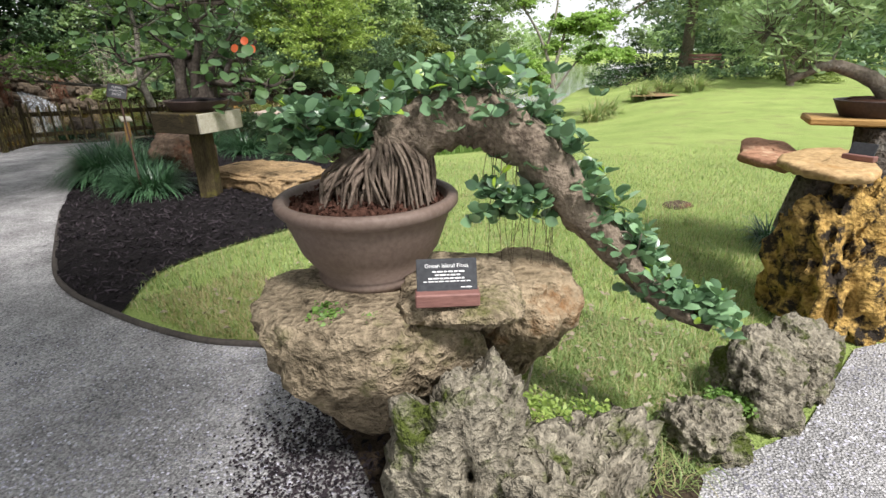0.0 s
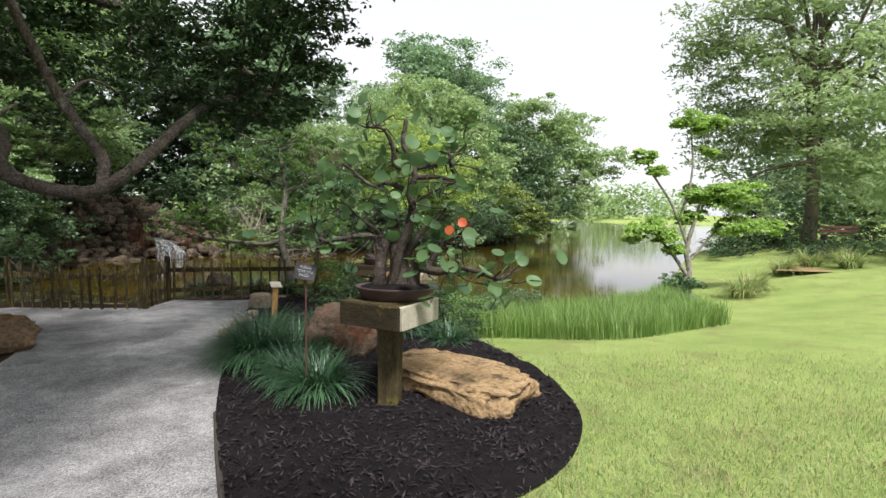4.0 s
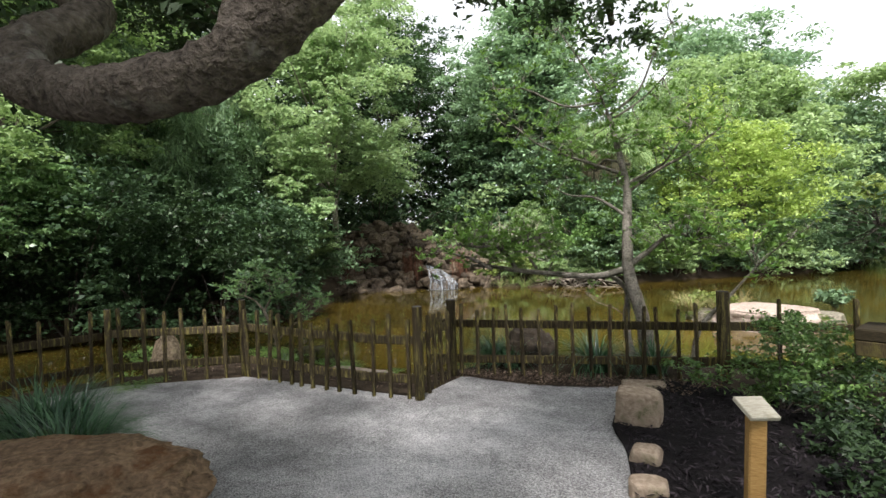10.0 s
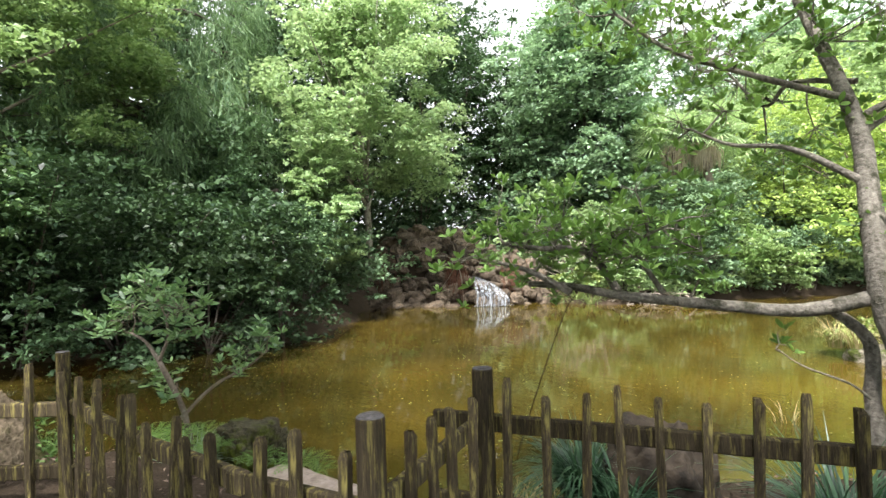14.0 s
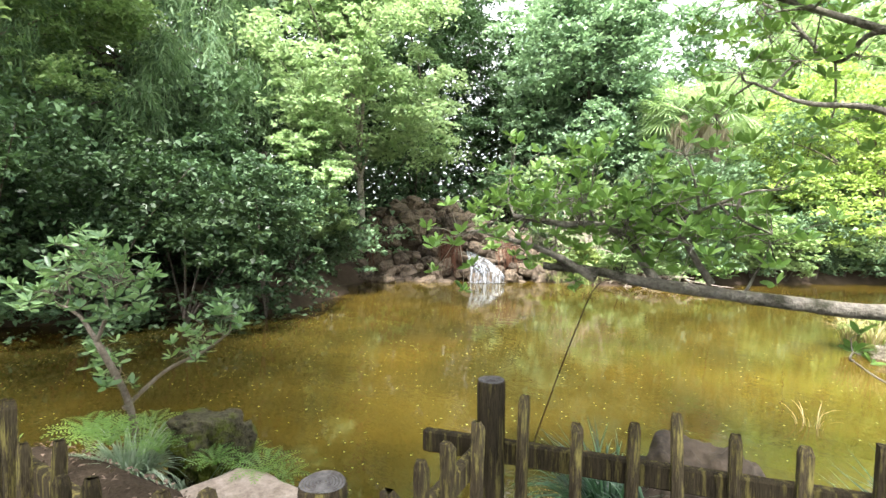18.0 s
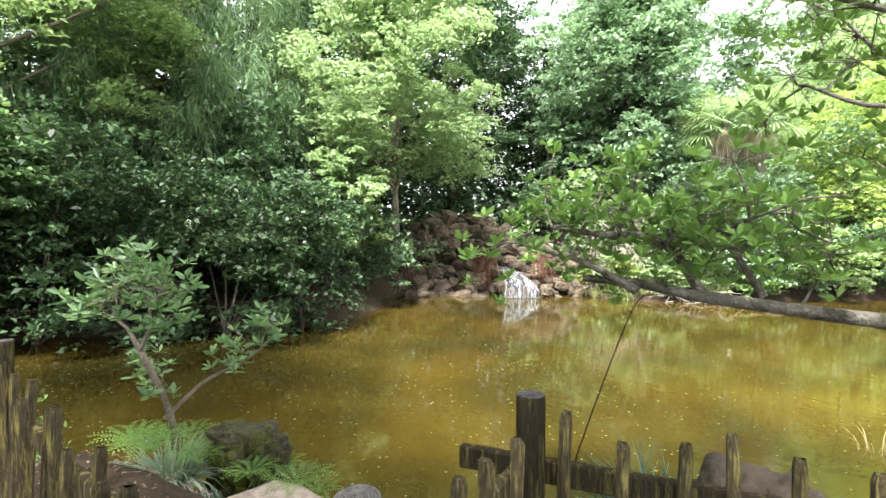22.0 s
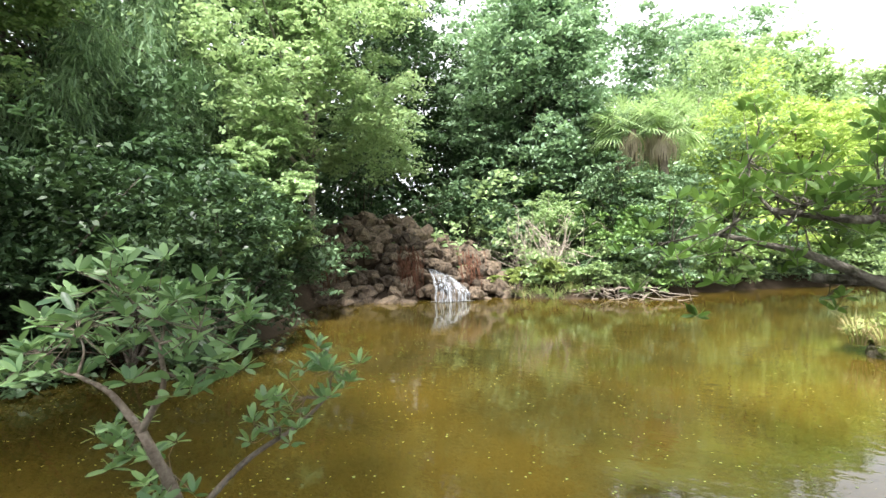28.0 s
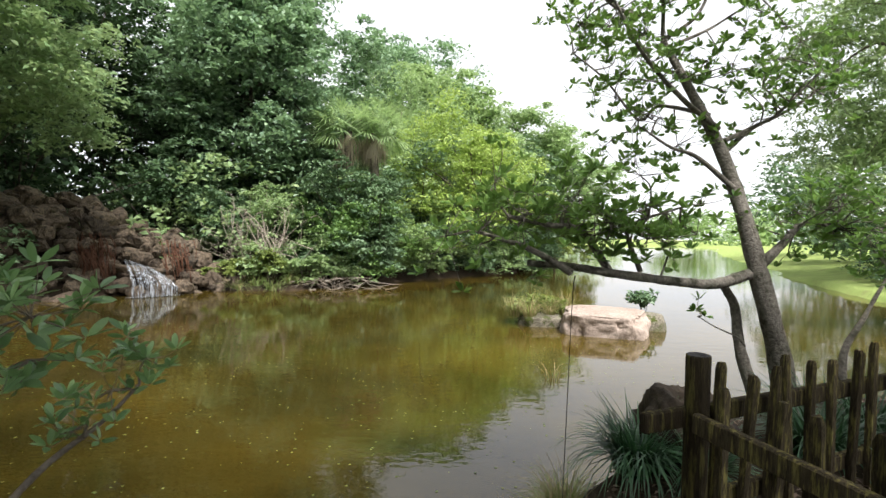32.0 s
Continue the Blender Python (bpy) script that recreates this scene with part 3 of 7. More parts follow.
RIGHT_EDGE = [(-1.0, 2.36), (-1.46, 2.44), (-2.09, 2.73), (-2.85, 3.25), (-3.55, 4.16), (-4.2, 5.1), (-4.85, 6.2), (-5.3, 7.0), (-5.62, 7.6), (-5.85, 8.15), (-6.1, 8.8), (-6.4, 9.45), (-6.3, 10.65)]
flat_sheet("path", [(8, -8), (8, 3.4), (4.5, 2.9), (2.8, 2.5), (2.1, 2.3), (1.45, 1.7), (0.9, 1.45), (0.3, 1.7), (-0.3, 1.95)] + RIGHT_EDGE
           + [(-8.2, 9.85), (-8.15, 9.0), (-10.35, 8.55), (-10.75, 8.12), (-11.35, 7.5), (-11.5, 6.9), (-10.6, 6.72), (-9.0, 6.75), (-7.9, 6.65), (-7.55, 6.2), (-7.0, 5.3), (-5.94, 4.0), (-4.9, 2.0), (-4.4, 0), (-4.2, -8)],
           0.014, GRAVEL, "pale grey crushed gravel path with lighter and darker mottling", "path", smooth_edges=False)
flat_sheet("mulch_bed", RIGHT_EDGE[2:] + [(-5.5, 10.6), (-4.6, 10.2), (-3.4, 9.2), (-2.3, 8.1), (-1.7, 7.3), (-1.28, 6.5), (-1.1, 5.7), (-1.2, 5.0), (-1.45, 4.5), (-1.96, 3.9), (-2.2, 3.4)],
           0.022, MULCH, "bed of dark shredded bark mulch", "mulch bed", bumps=0.035)
raw("pond_water", [(-60, -60, WATER_Z), (120, -60, WATER_Z), (120, 240, WATER_Z), (-60, 240, WATER_Z)], [(0, 1, 2, 3)], WATER)
tagged(bpy.data.objects["pond_water"], "murky olive brown pond with reflections of trees and sky", "pond", kind="structure")

# ---- fence ----


def log_post(parent, x, y, top, r, seed, bottom=-0.25, lean=(0, 0)):
    rng = np.random.default_rng(seed)
    zs = np.array([bottom, 0.0, top * 0.35, top * 0.7, top - 0.012, top])
    pts = np.stack([x + lean[0] * zs, y + lean[1] * zs, zs], 1)
    v, f = tube_arrays(pts, [r, r, r * 1.02, r * 0.98, r, r * 0.96], 22, 0.025, rng)
    ob = raw("post", v, f, FENCE_WOOD, parent)
    cap = Pile()
    for k in range(7):
        r0, r1 = r * 0.95 * k / 7, r * 0.95 * (k + 0.86) / 7
        g = np.linspace(0, 2 * np.pi, 22, endpoint=False)
        wob = 1 + 0.05 * np.sin(3 * g + seed)
        ring = [np.stack([x + lean[0] * top + q * wob * np.cos(g), y + lean[1] * top + q * wob * np.sin(g), np.full(22, top + h)], 1) for q, h in ((r0, 0.002), ((r0 + r1) / 2, 0.004), (r1, 0.002))]
        i = np.arange(22)
        j = (i + 1) % 22
        cap.add(np.vstack(ring), np.vstack([np.stack([i + 22 * m, j + 22 * m, j + 22 * m + 22, i + 22 * m + 22], 1) for m in (0, 1)]))
    cap.put("end_grain", END_GRAIN, ob, "grey sawn end with growth rings", smooth=False)
    return ob


def fence_run(a, b, seed, top=0.86, end_a=None, end_b=None, step=0.195, ends=True, side=1, past=0.0):
    rng = np.random.default_rng(seed)
    a, b = np.array(a), np.array(b)
    u = (b - a) / np.linalg.norm(b - a)
    nrm = np.array([-u[1], u[0]]) * side
    length = np.linalg.norm(b - a)
    run = thing("picket_fence", (*a, 0), "weathered brown wooden picket fence with two rails beside the pond", "fence", "fence runs")
    ang = math.atan2(u[1], u[0])

    def local(p):
        return (p[0] - a[0], p[1] - a[1])

    if end_a:
        log_post(run, 0, 0, end_a[0], end_a[1], seed + 1)
    if end_b:
        log_post(run, *local(b), end_b[0], end_b[1], seed + 2)
    for z in (0.57, 0.20):
        mid = (a + b) / 2 + nrm * 0.035 - u * past / 2
        bm = box_bm(length + 0.1 + past, 0.04, 0.085, bevel=0.008)
        ob = part("rail", bm, FENCE_WOOD, run)
        ob.location, ob.rotation_euler = (*local(mid), z + rng.uniform(-0.01, 0.01)), (0, rng.uniform(-0.01, 0.01), ang)
    n = max(2, int(length / step))
    for k in range(n):
        q = a + u * (length * (k + 0.6) / n + rng.uniform(-0.02, 0.02)) - nrm * 0.006
        ob = new("picket", PICKETS[rng.integers(len(PICKETS))])
        ob.parent = run
        ob.location = (*local(q), -0.02)
        ob.rotation_euler = (rng.normal(0, 0.02), rng.normal(0, 0.025), ang + rng.normal(0, 0.1))
        ob.scale = (1, 1, (top + rng.uniform(-0.035, 0.035)))
    return run


def picket_mesh(seed):
    rng = np.random.default_rng(seed)
    w, d = 0.036, 0.032
    prof = [(-w / 2, -d / 2), (0, -d * 0.75), (w / 2, -d / 2), (w / 2, d / 2), (-w / 2, d / 2)]
    zs = [0, 0.3, 0.65, 0.97, 1.0]
    v, f = [], []
    for i, z in enumerate(zs):
        s = (1 if i < 4 else 0.7) * (1 + rng.uniform(-0.08, 0.08))
        ox, oy = rng.uniform(-0.004, 0.004, 2)
        v += [(x * s + ox, y * s + oy, z + (0.006 if j == 1 and i == 4 else 0)) for j, (x, y) in enumerate(prof)]
    k = len(prof)
    for i in range(len(zs) - 1):
        f += [(i * k + j, i * k + (j + 1) % k, (i + 1) * k + (j + 1) % k, (i + 1) * k + j) for j in range(k)]
    t = (len(zs) - 1) * k
    f += [(t, t + 1, t + 2, t + 3), (t, t + 2, t + 3, t + 4)]
    me = bpy.data.meshes.new("picket")
    me.from_pydata(v, [], f)
    me.materials.append(FENCE_WOOD)
    return me


PICKETS = [picket_mesh(s) for s in range(4)]
CORNER, FAT, TALL, RIGHT = (-10.42, 8.57), (-8.085, 8.965), (-8.33, 9.84), (-5.80, 10.97)
fence_run((-13.1, 2.6), (-11.75, 5.7), 11, end_a=(0.9, 0.05), end_b=(0.9, 0.05), side=1)
fence_run((-11.72, 5.75), (-11.52, 7.46), 12, side=1)
fence_run((-11.47, 7.55), (-10.49, 8.50), 19, step=0.2, end_a=(0.86, 0.035), side=1)
fence_run(CORNER, (-9.39, 8.66), 13, step=0.165, top=0.79, end_a=(0.90, 0.036), side=1)
fence_run((-9.39, 8.66), (-8.68, 8.77), 17, step=0.165, top=0.755, side=1)
fence_run((-8.68, 8.77), FAT, 18, step=0.165, top=0.82, end_b=(0.90, 0.048), side=1)
fence_run((-8.10, 9.05), (-8.31, 9.76), 14, top=0.80, step=0.15, side=1)
fence_run(TALL, RIGHT, 15, top=0.80, end_a=(0.85, 0.050), end_b=(0.92, 0.060), side=1, past=0.22, step=0.172)
fence_run((-5.71, 11.0), (-4.5, 11.4), 16, step=0.8, end_b=(0.85, 0.05), side=1)

# ---- trees ----


def tree(name, base, crown, radii, bark, leaf, leaf_size, count, seed, label, trunk_r=0.2, clumps=26, limb_count=9, droop=None, fork=0.35, up=0.6, aspect=0.5, squash=0.72, group="", clump_k=0.27, hang=0.0):
    """A tapered trunk, limbs that reach into the crown, and a crown of leafy clumps with gaps."""
    rng = np.random.default_rng(seed)
    count, clumps = int(count * 1.45), int(clumps * 1.6)
    bz = float(ground_z(base[0], base[1])) - 0.1 if len(base) < 3 else base[2]
    base = np.array([base[0], base[1], bz])
    c, r = np.array(crown, float), np.array(radii, float)
    t = thing(name, tuple(base), label, "tree", group)
    top = c + np.array([0, 0, r[2] * 0.55])
    mid = base + (c - base) * fork + rng.normal(0, 0.12, 3) * r[0] * 0.3
    Pile().limb([base - base, mid - base, (mid + top) / 2 - base + rng.normal(0, 0.2, 3), top - base], trunk_r, trunk_r * 0.15, sides=9, rng=rng).put("trunk", bark, t)
    pts = []
    d = rng.normal(size=(clumps, 3))
    d /= np.linalg.norm(d, axis=1)[:, None]
    d[:, 2] = np.where(d[:, 2] < -0.75, -d[:, 2], d[:, 2])
    for k in range(clumps):
        lump = noise.noise(Vector(d[k]) * 1.7 + Vector((seed * 1.7, 0, seed))) + 0.6 * noise.noise(Vector(d[k]) * 4.1 + Vector((0, seed, 0)))
        rr = rng.uniform(0.25, 1.0) ** 0.6 * (0.92 + 0.42 * lump)
        p = c + d[k] * r * rr
        pts.append((*(p - base), clump_k * r[0] * rng.uniform(0.5, 1.4)))
    pts.sort(key=lambda q: -q[3])
    for k in rng.choice(clumps, min(limb_count, clumps), replace=False):
        e = np.array(pts[k][:3])
        s = mid - base + (top - mid) * rng.uniform(0, 0.6)
        m = (s + e) / 2 + np.array([0, 0, rng.uniform(-0.05, 0.15) * r[2]])
        Pile().limb([s, m, e], trunk_r * 0.4, trunk_r * 0.05, sides=5, rng=rng).put("limb", bark, t)
    raw("crown", *sprays(pts, count, leaf_size, rng, squash, hang=hang, up=up, aspect=aspect, droop=droop), leaf, t)
    return t


tree("pale_tree", (-22.2, 20.2), (-20.6, 18.6, 6.2), (3.6, 3.5, 4.8), BARK_PALE, L_PALE, 0.16, 34000, 1, "airy pale green broadleaf tree leaning over the pond", 0.2, 60, 16, clump_k=0.24, squash=0.6)
tree("dark_tree", (-18.6, 31), (-18.2, 30.4, 7.6), (4.8, 4.2, 7.2), BARK_DARK, L_BLUE, 0.24, 66000, 2, "dense dark green broadleaf tree behind the waterfall", 0.3, 92, clump_k=0.3)
tree("feathery_tree", (-24.4, 13), (-24.2, 12.8, 7.2), (4.4, 4.8, 7.2), BARK_DARK, L_CONIFER, 0.34, 34000, 3, "tall feathery dark green tree with drooping sprays", 0.3, 46, droop=(0, 0, -1), aspect=0.13, up=0.1, hang=1.5)
tree("overhanging_tree", (-21.6, 8.4), (-19.6, 9.2, 5.6), (2.9, 2.8, 4.3), BARK_MID, L_BRIGHT, 0.12, 30000, 4, "grey barked tree with low limbs hanging over the pond", 0.13, 40, 6)
tree("waterside_bush", (-20.4, 14.5), (-20.2, 13.9, 1.7), (2.3, 2.2, 2.3), BARK_DARK, L_DARK, 0.12, 22000, 5, "dense dark waterside shrub overhanging the water", 0.1, 34)
tree("back_tree", (-27, 19), (-27, 19, 8), (5, 5, 8), BARK_DARK, L_DARK, 0.22, 18000, 7, "tall dark tree deep in the wood", 0.3, 40)
tree("back_tree", (-28, 11), (-28, 11, 8), (5, 5, 8), BARK_DARK, L_DARK, 0.22, 18000, 8, "tall dark tree deep in the wood", 0.3, 40)
tree("back_tree", (-25, 27), (-24.5, 27, 7.5), (4.6, 4.6, 8), BARK_DARK, L_DARK, 0.22, 16000, 9, "tall dark tree above the rock cascade", 0.3, 40)
tree("back_tree", (-25, 4), (-24.5, 4, 6), (4.5, 4.5, 6.5), BARK_DARK, L_OAK, 0.2, 16000, 10, "dark tree beside the shaded end of the pond", 0.3, 36)
tree("dry_shrub", (-16.3, 27), (-16.1, 26.8, 1.6), (1.7, 1.5, 1.6), TWIG, L_GREY, 0.12, 7000, 11, "half dry grey green shrub on the far bank", 0.06, 22, 14)
tree("waterside_shrub", (-12.4, 28.6), (-12.3, 28.3, 1.1), (2.9, 1.6, 1.5), BARK_MID, L_LIME, 0.14, 10000, 12, "bright green shrub along the far bank", 0.08, 26)
tree("lime_tree", (-8.0, 33.0), (-8.2, 32.4, 3.8), (4.2, 3.4, 3.8), BARK_MID, L_YELLOW, 0.17, 14000, 13, "bright yellow green tree on the far bank", 0.15, 34)
tree("weeping_tree", (-12, 37), (-11.9, 36.6, 5.4), (4.4, 4.2, 5.4), BARK_MID, L_GREY, 0.3, 15000, 14, "grey green weeping tree on the far bank", 0.25, 40, droop=(0, 0, -1), aspect=0.2, hang=0.9)
tree("round_tree", (-9.2, 46), (-9, 45, 6.2), (6.6, 6, 7.4), BARK_MID, L_GREY, 0.36, 24000, 15, "rounded grey green tree across the lake", 0.3, 44)
tree("round_tree", (1.6, 64), (1.6, 64, 7.0), (8.2, 7, 9.2), BARK_MID, L_GREY, 0.42, 22000, 16, "rounded green tree across the lake", 0.3, 40)
tree("tall_tree", (-14, 74), (-13.6, 74, 17), (11.5, 10, 8.5), BARK_DARK, L_BLUE, 0.55, 22000, 17, "tall dark tree standing over the far bank", 0.5, 40)
tree("lakeside_cypress", (13, 30), (13, 30, 9.5), (6.8, 6.8, 11), BARK_MID, L_CYPRESS, 0.30, 40000, 18, "tall soft grey green cypress on the lawn by the lake", 0.4, 84, 24, droop=(0.2, 0, -0.5), aspect=0.36)
tree("silver_tree", (12.6, 19.8), (12.6, 19.8, 3.8), (2.8, 2.8, 3.2), BARK_MID, L_GREY, 0.3, 9000, 19, "silvery tree with narrow drooping leaves at the edge of the lawn", 0.15, 30, droop=(0, 0, -0.7), aspect=0.16)
tree("golden_bush", (-2.2, 40), (-2.2, 39.5, 1.6), (2.6, 2.0, 2.2), BARK_MID, L_GOLD, 0.24, 6000, 20, "golden green bush at the water across the lake", 0.1, 22)

tree("round_tree", (-3.5, 56), (-3.5, 55, 5.2), (6.5, 6, 7.0), BARK_MID, L_MID, 0.4, 15000, 21, "rounded green tree across the lake", 0.3, 40)
tree("round_tree", (-14, 44), (-13.8, 43.5, 5.2), (5.4, 5, 5.2), BARK_MID, L_LIME, 0.36, 15000, 22, "tall yellow green tree behind the far bank", 0.3, 40)
tree("pale_sapling", (-20.9, 16.6), (-19.1, 16.0, 2.0), (1.35, 1.5, 2.3), BARK_PALE, L_PALE, 0.13, 12000, 23, "pale green young tree hanging over the water", 0.06, 20)
# never in view: added behind the start only to throw shade on the gravel
tree("shade_tree", (-1.6, -5.6), (-1.2, -1.6, 5.9), (2.5, 2.2, 1.4), BARK_DARK, L_OAK, 0.13, 10500, 24, "unseen tree added to shade the start of the path", 0.25, 40)

tree("overhanging_tree", (-20.6, 7.6), (-18.5, 8.5, 2.3), (1.5, 1.7, 1.7), BARK_DARK, L_BANK, 0.12, 11000, 25, "grey green tree leaning out over the pond", 0.10, 22)


def plume_tree():
    """A weeping tree whose crown is made of fine hanging plumes."""
    rng = np.random.default_rng(31)
    o = np.array((-22.0, 12.4, -0.3))
    t = thing("weeping_tree", tuple(o), "dark weeping tree with fine feathery plumes hanging over the pond", "tree")
    Pile().limb([(0, 0, 0), (0.2, 0.1, 2.5), (0.1, 0.3, 5.5), (0.3, 0.2, 9.5)], 0.24, 0.05, sides=9, rng=rng).put("trunk", BARK_DARK, t)
    pts, way = [], []
    for k in range(64):
        h = rng.uniform(1.6, 9.5)
        c = np.array([rng.uniform(0.9, 2.9) - 0.16 * h, rng.uniform(-4.2, 3.4), h])
        r = rng.uniform(0.4, 0.85)
        Pile().limb([(0.15, 0.15, min(9.0, h + 0.2)), (c[0] * 0.5, c[1] * 0.5, h + 0.55), (c[0], c[1], h + 0.1)], 0.05, 0.012, per=3, sides=5, rng=rng).put("limb", BARK_DARK, t)
        n = 520
        a, q = rng.uniform(0, 2 * np.pi, n), np.sqrt(rng.random(n))
        out = np.stack([np.cos(a), np.sin(a), np.zeros(n)], 1)
        z = 0.4 * (1 - q * q) - rng.random(n) * 1.15 * (0.25 + q)
        pts.append(c + out * (r * q)[:, None] + np.stack([np.zeros(n), np.zeros(n), z], 1))
        way.append(out * 0.45 + np.array([0, 0, -1.0]))
    raw("crown", *leaves(np.vstack(pts), 0.34, rng, up=0.0, aspect=0.07, fold=0.02, droop=np.vstack(way) * 1.6), L_PLUME, t)["kind"] = "stuff"


plume_tree()


# ---- things along the walk ----
def strap_clump(name, at, radius, height, count, seed, label, material=None, category="grass clump", group="", width=0.017, bend=0.95):
    """A tuft of strap leaves that arch outwards from one crown."""
    rng = np.random.default_rng(seed)
    a, r = rng.uniform(0, 2 * np.pi, count), radius * 0.4 * np.sqrt(rng.random(count))
    base = np.stack([r * np.cos(a), r * np.sin(a), np.zeros(count) - 0.02], 1)
    v, f = blades(base, height, width, rng, bend=bend, lean=a, segs=4)
    z = float(ground_z(at[0], at[1])) if len(at) < 3 else at[2]
    ob = raw(name, v, f, material or L_GRASSY)
    ob.location = (at[0], at[1], z)
    return tagged(ob, label, category, group)


def fern(at, size, seed, label="bright green fern on the pond bank"):
    rng = np.random.default_rng(seed)
    p = Pile()
    for k in range(9):
        a = k * 0.7 + rng.uniform(-0.2, 0.2)
        d = np.array([math.cos(a), math.sin(a), 0])
        line = np.array([d * size * t * (0.5 + 0.5 * t) + np.array([0, 0, size * (1.1 * t - 0.75 * t * t)]) for t in np.linspace(0.05, 1, 16)])
        side = np.array([-d[1], d[0], 0])
        for i in range(15):
            for s in (-1, 1):
                w = size * 0.26 * math.sin(math.pi * (i + 1.2) / 16.5)
                q = line[i]
                e = q + side * s * w + (line[i + 1] - q) * 0.9
                m = (q + e) / 2
                g = (line[i + 1] - q) * 0.42
                p.add([q, m - g * 0.5, e, m + g], [(0, 1, 2, 3)])
    ob = p.put("fern", L_FERN, smooth=False)
    ob.location = at
    return tagged(ob, label, "fern", "ferns")


def lathe(profile, sides=40, squash=1.0):
    bm = bmesh.new()
    rings = [[bm.verts.new((r * math.cos(2 * math.pi * k / sides), squash * r * math.sin(2 * math.pi * k / sides), z)) for k in range(sides)] for r, z in profile]
    for a, b in zip(rings, rings[1:]):
        for k in range(sides):
            bm.faces.new((a[k], a[(k + 1) % sides], b[(k + 1) % sides], b[k]))
    bm.faces.new(list(reversed(rings[0])))
    return bm


def round_leaf(at, d, n, size, v, f, points=14, cup=0.12):
    """One round leaf with a cupped blade."""
    w = np.cross(n, d)
    base = len(v)
    v.append(at + d * size * 0.5 - n * size * cup)
    for k in range(points):
        a = 2 * math.pi * k / points
        v.append(at + d * size * (0.5 + 0.52 * math.cos(a)) + w * size * 0.48 * math.sin(a))
    for k in range(points):
        f.append((base, base + 1 + k, base + 1 + (k + 1) % points))


def rosettes(tips, size, per, rng, up=0.6, spread=0.8, long=1.0, slim=0.36):
    """Leaves in whorls at twig tips: each an oval of six corners."""
    v, f = [], []
    for t in tips:
        t = np.asarray(t)
        n0 = rng.integers(max(2, per - 2), per + 2)
        for k in range(n0):
            a = 2 * math.pi * k / n0 + rng.uniform(-0.4, 0.4)
            d = np.array([math.cos(a), math.sin(a), rng.uniform(-0.2, up)])
            d /= np.linalg.norm(d)
            nrm = np.array([0, 0, 0.8]) + rng.normal(0, 0.55, 3)
            nrm -= d * np.dot(nrm, d)
            nrm /= np.linalg.norm(nrm)
            w = np.cross(nrm, d)
            w /= np.linalg.norm(w) + 1e-9
            s = size * rng.uniform(0.65, 1.15)
            q = t + d * s * 0.12
            b = len(v)
            L, W = s * long, s * slim
            for a, k2 in ((0, 0), (0.2, 0.72), (0.5, 1.0), (0.8, 0.78), (1, 0)):
                m = q + d * L * a - nrm * W * 0.25 * a * a
                v += [m] if k2 == 0 else [m + w * W * k2 + nrm * W * 0.25 * k2, m, m - w * W * k2 + nrm * W * 0.25 * k2]
            f += [(b, b + 1, b + 2, b + 3), (b + 1, b + 4, b + 5, b + 2), (b + 2, b + 5, b + 6, b + 3), (b + 4, b + 7, b + 8, b + 5), (b + 5, b + 8, b + 9, b + 6), (b + 7, b + 10, b + 9, b + 8)]
    return np.array(v), np.array(f)


def twiggy(t, clumps, wood, rng, n_tips, starts, r=0.006, wide=1.0):
    """Tips in clumps, each reached by a thin twig from the nearest start."""
    tips = []
    for c in clumps:
        s = min(starts, key=lambda q: np.linalg.norm(np.asarray(q) - np.asarray(c[:3])))
        wood.limb([s, (np.asarray(s) + np.asarray(c[:3])) / 2 + rng.normal(0, 0.03, 3), c[:3]], r * 1.8, r * 0.8, per=4, sides=5, rng=rng)
        for _ in range(max(3, int(n_tips * (c[3] / clumps[0][3]) ** 2))):
            e = np.asarray(c[:3]) + shell(1, rng, c[3] * wide, (1, 1, 0.7 * wide), 0.2)[0]
            wood.limb([c[:3], (np.asarray(c[:3]) + e) / 2 + rng.normal(0, 0.012, 3), e], r * 0.7, r * 0.3, per=2, sides=4, rng=rng)
            tips.append(e)
    return tips


def words(text, size, at, rot, material, parent, name="lettering"):
    cu = bpy.data.curves.new(name, "FONT")
    cu.body, cu.size, cu.align_x, cu.align_y, cu.extrude = text, size, "CENTER", "CENTER", 0.0006
    tmp = bpy.data.objects.new(name, cu)
    scene.collection.objects.link(tmp)
    me = bpy.data.meshes.new_from_object(tmp.evaluated_get(bpy.context.evaluated_depsgraph_get()))
    bpy.data.objects.remove(tmp)
    me.materials.append(material)
    ob = new(name, me)
    ob.parent, ob.location, ob.rotation_euler = parent, at, rot
    return ob


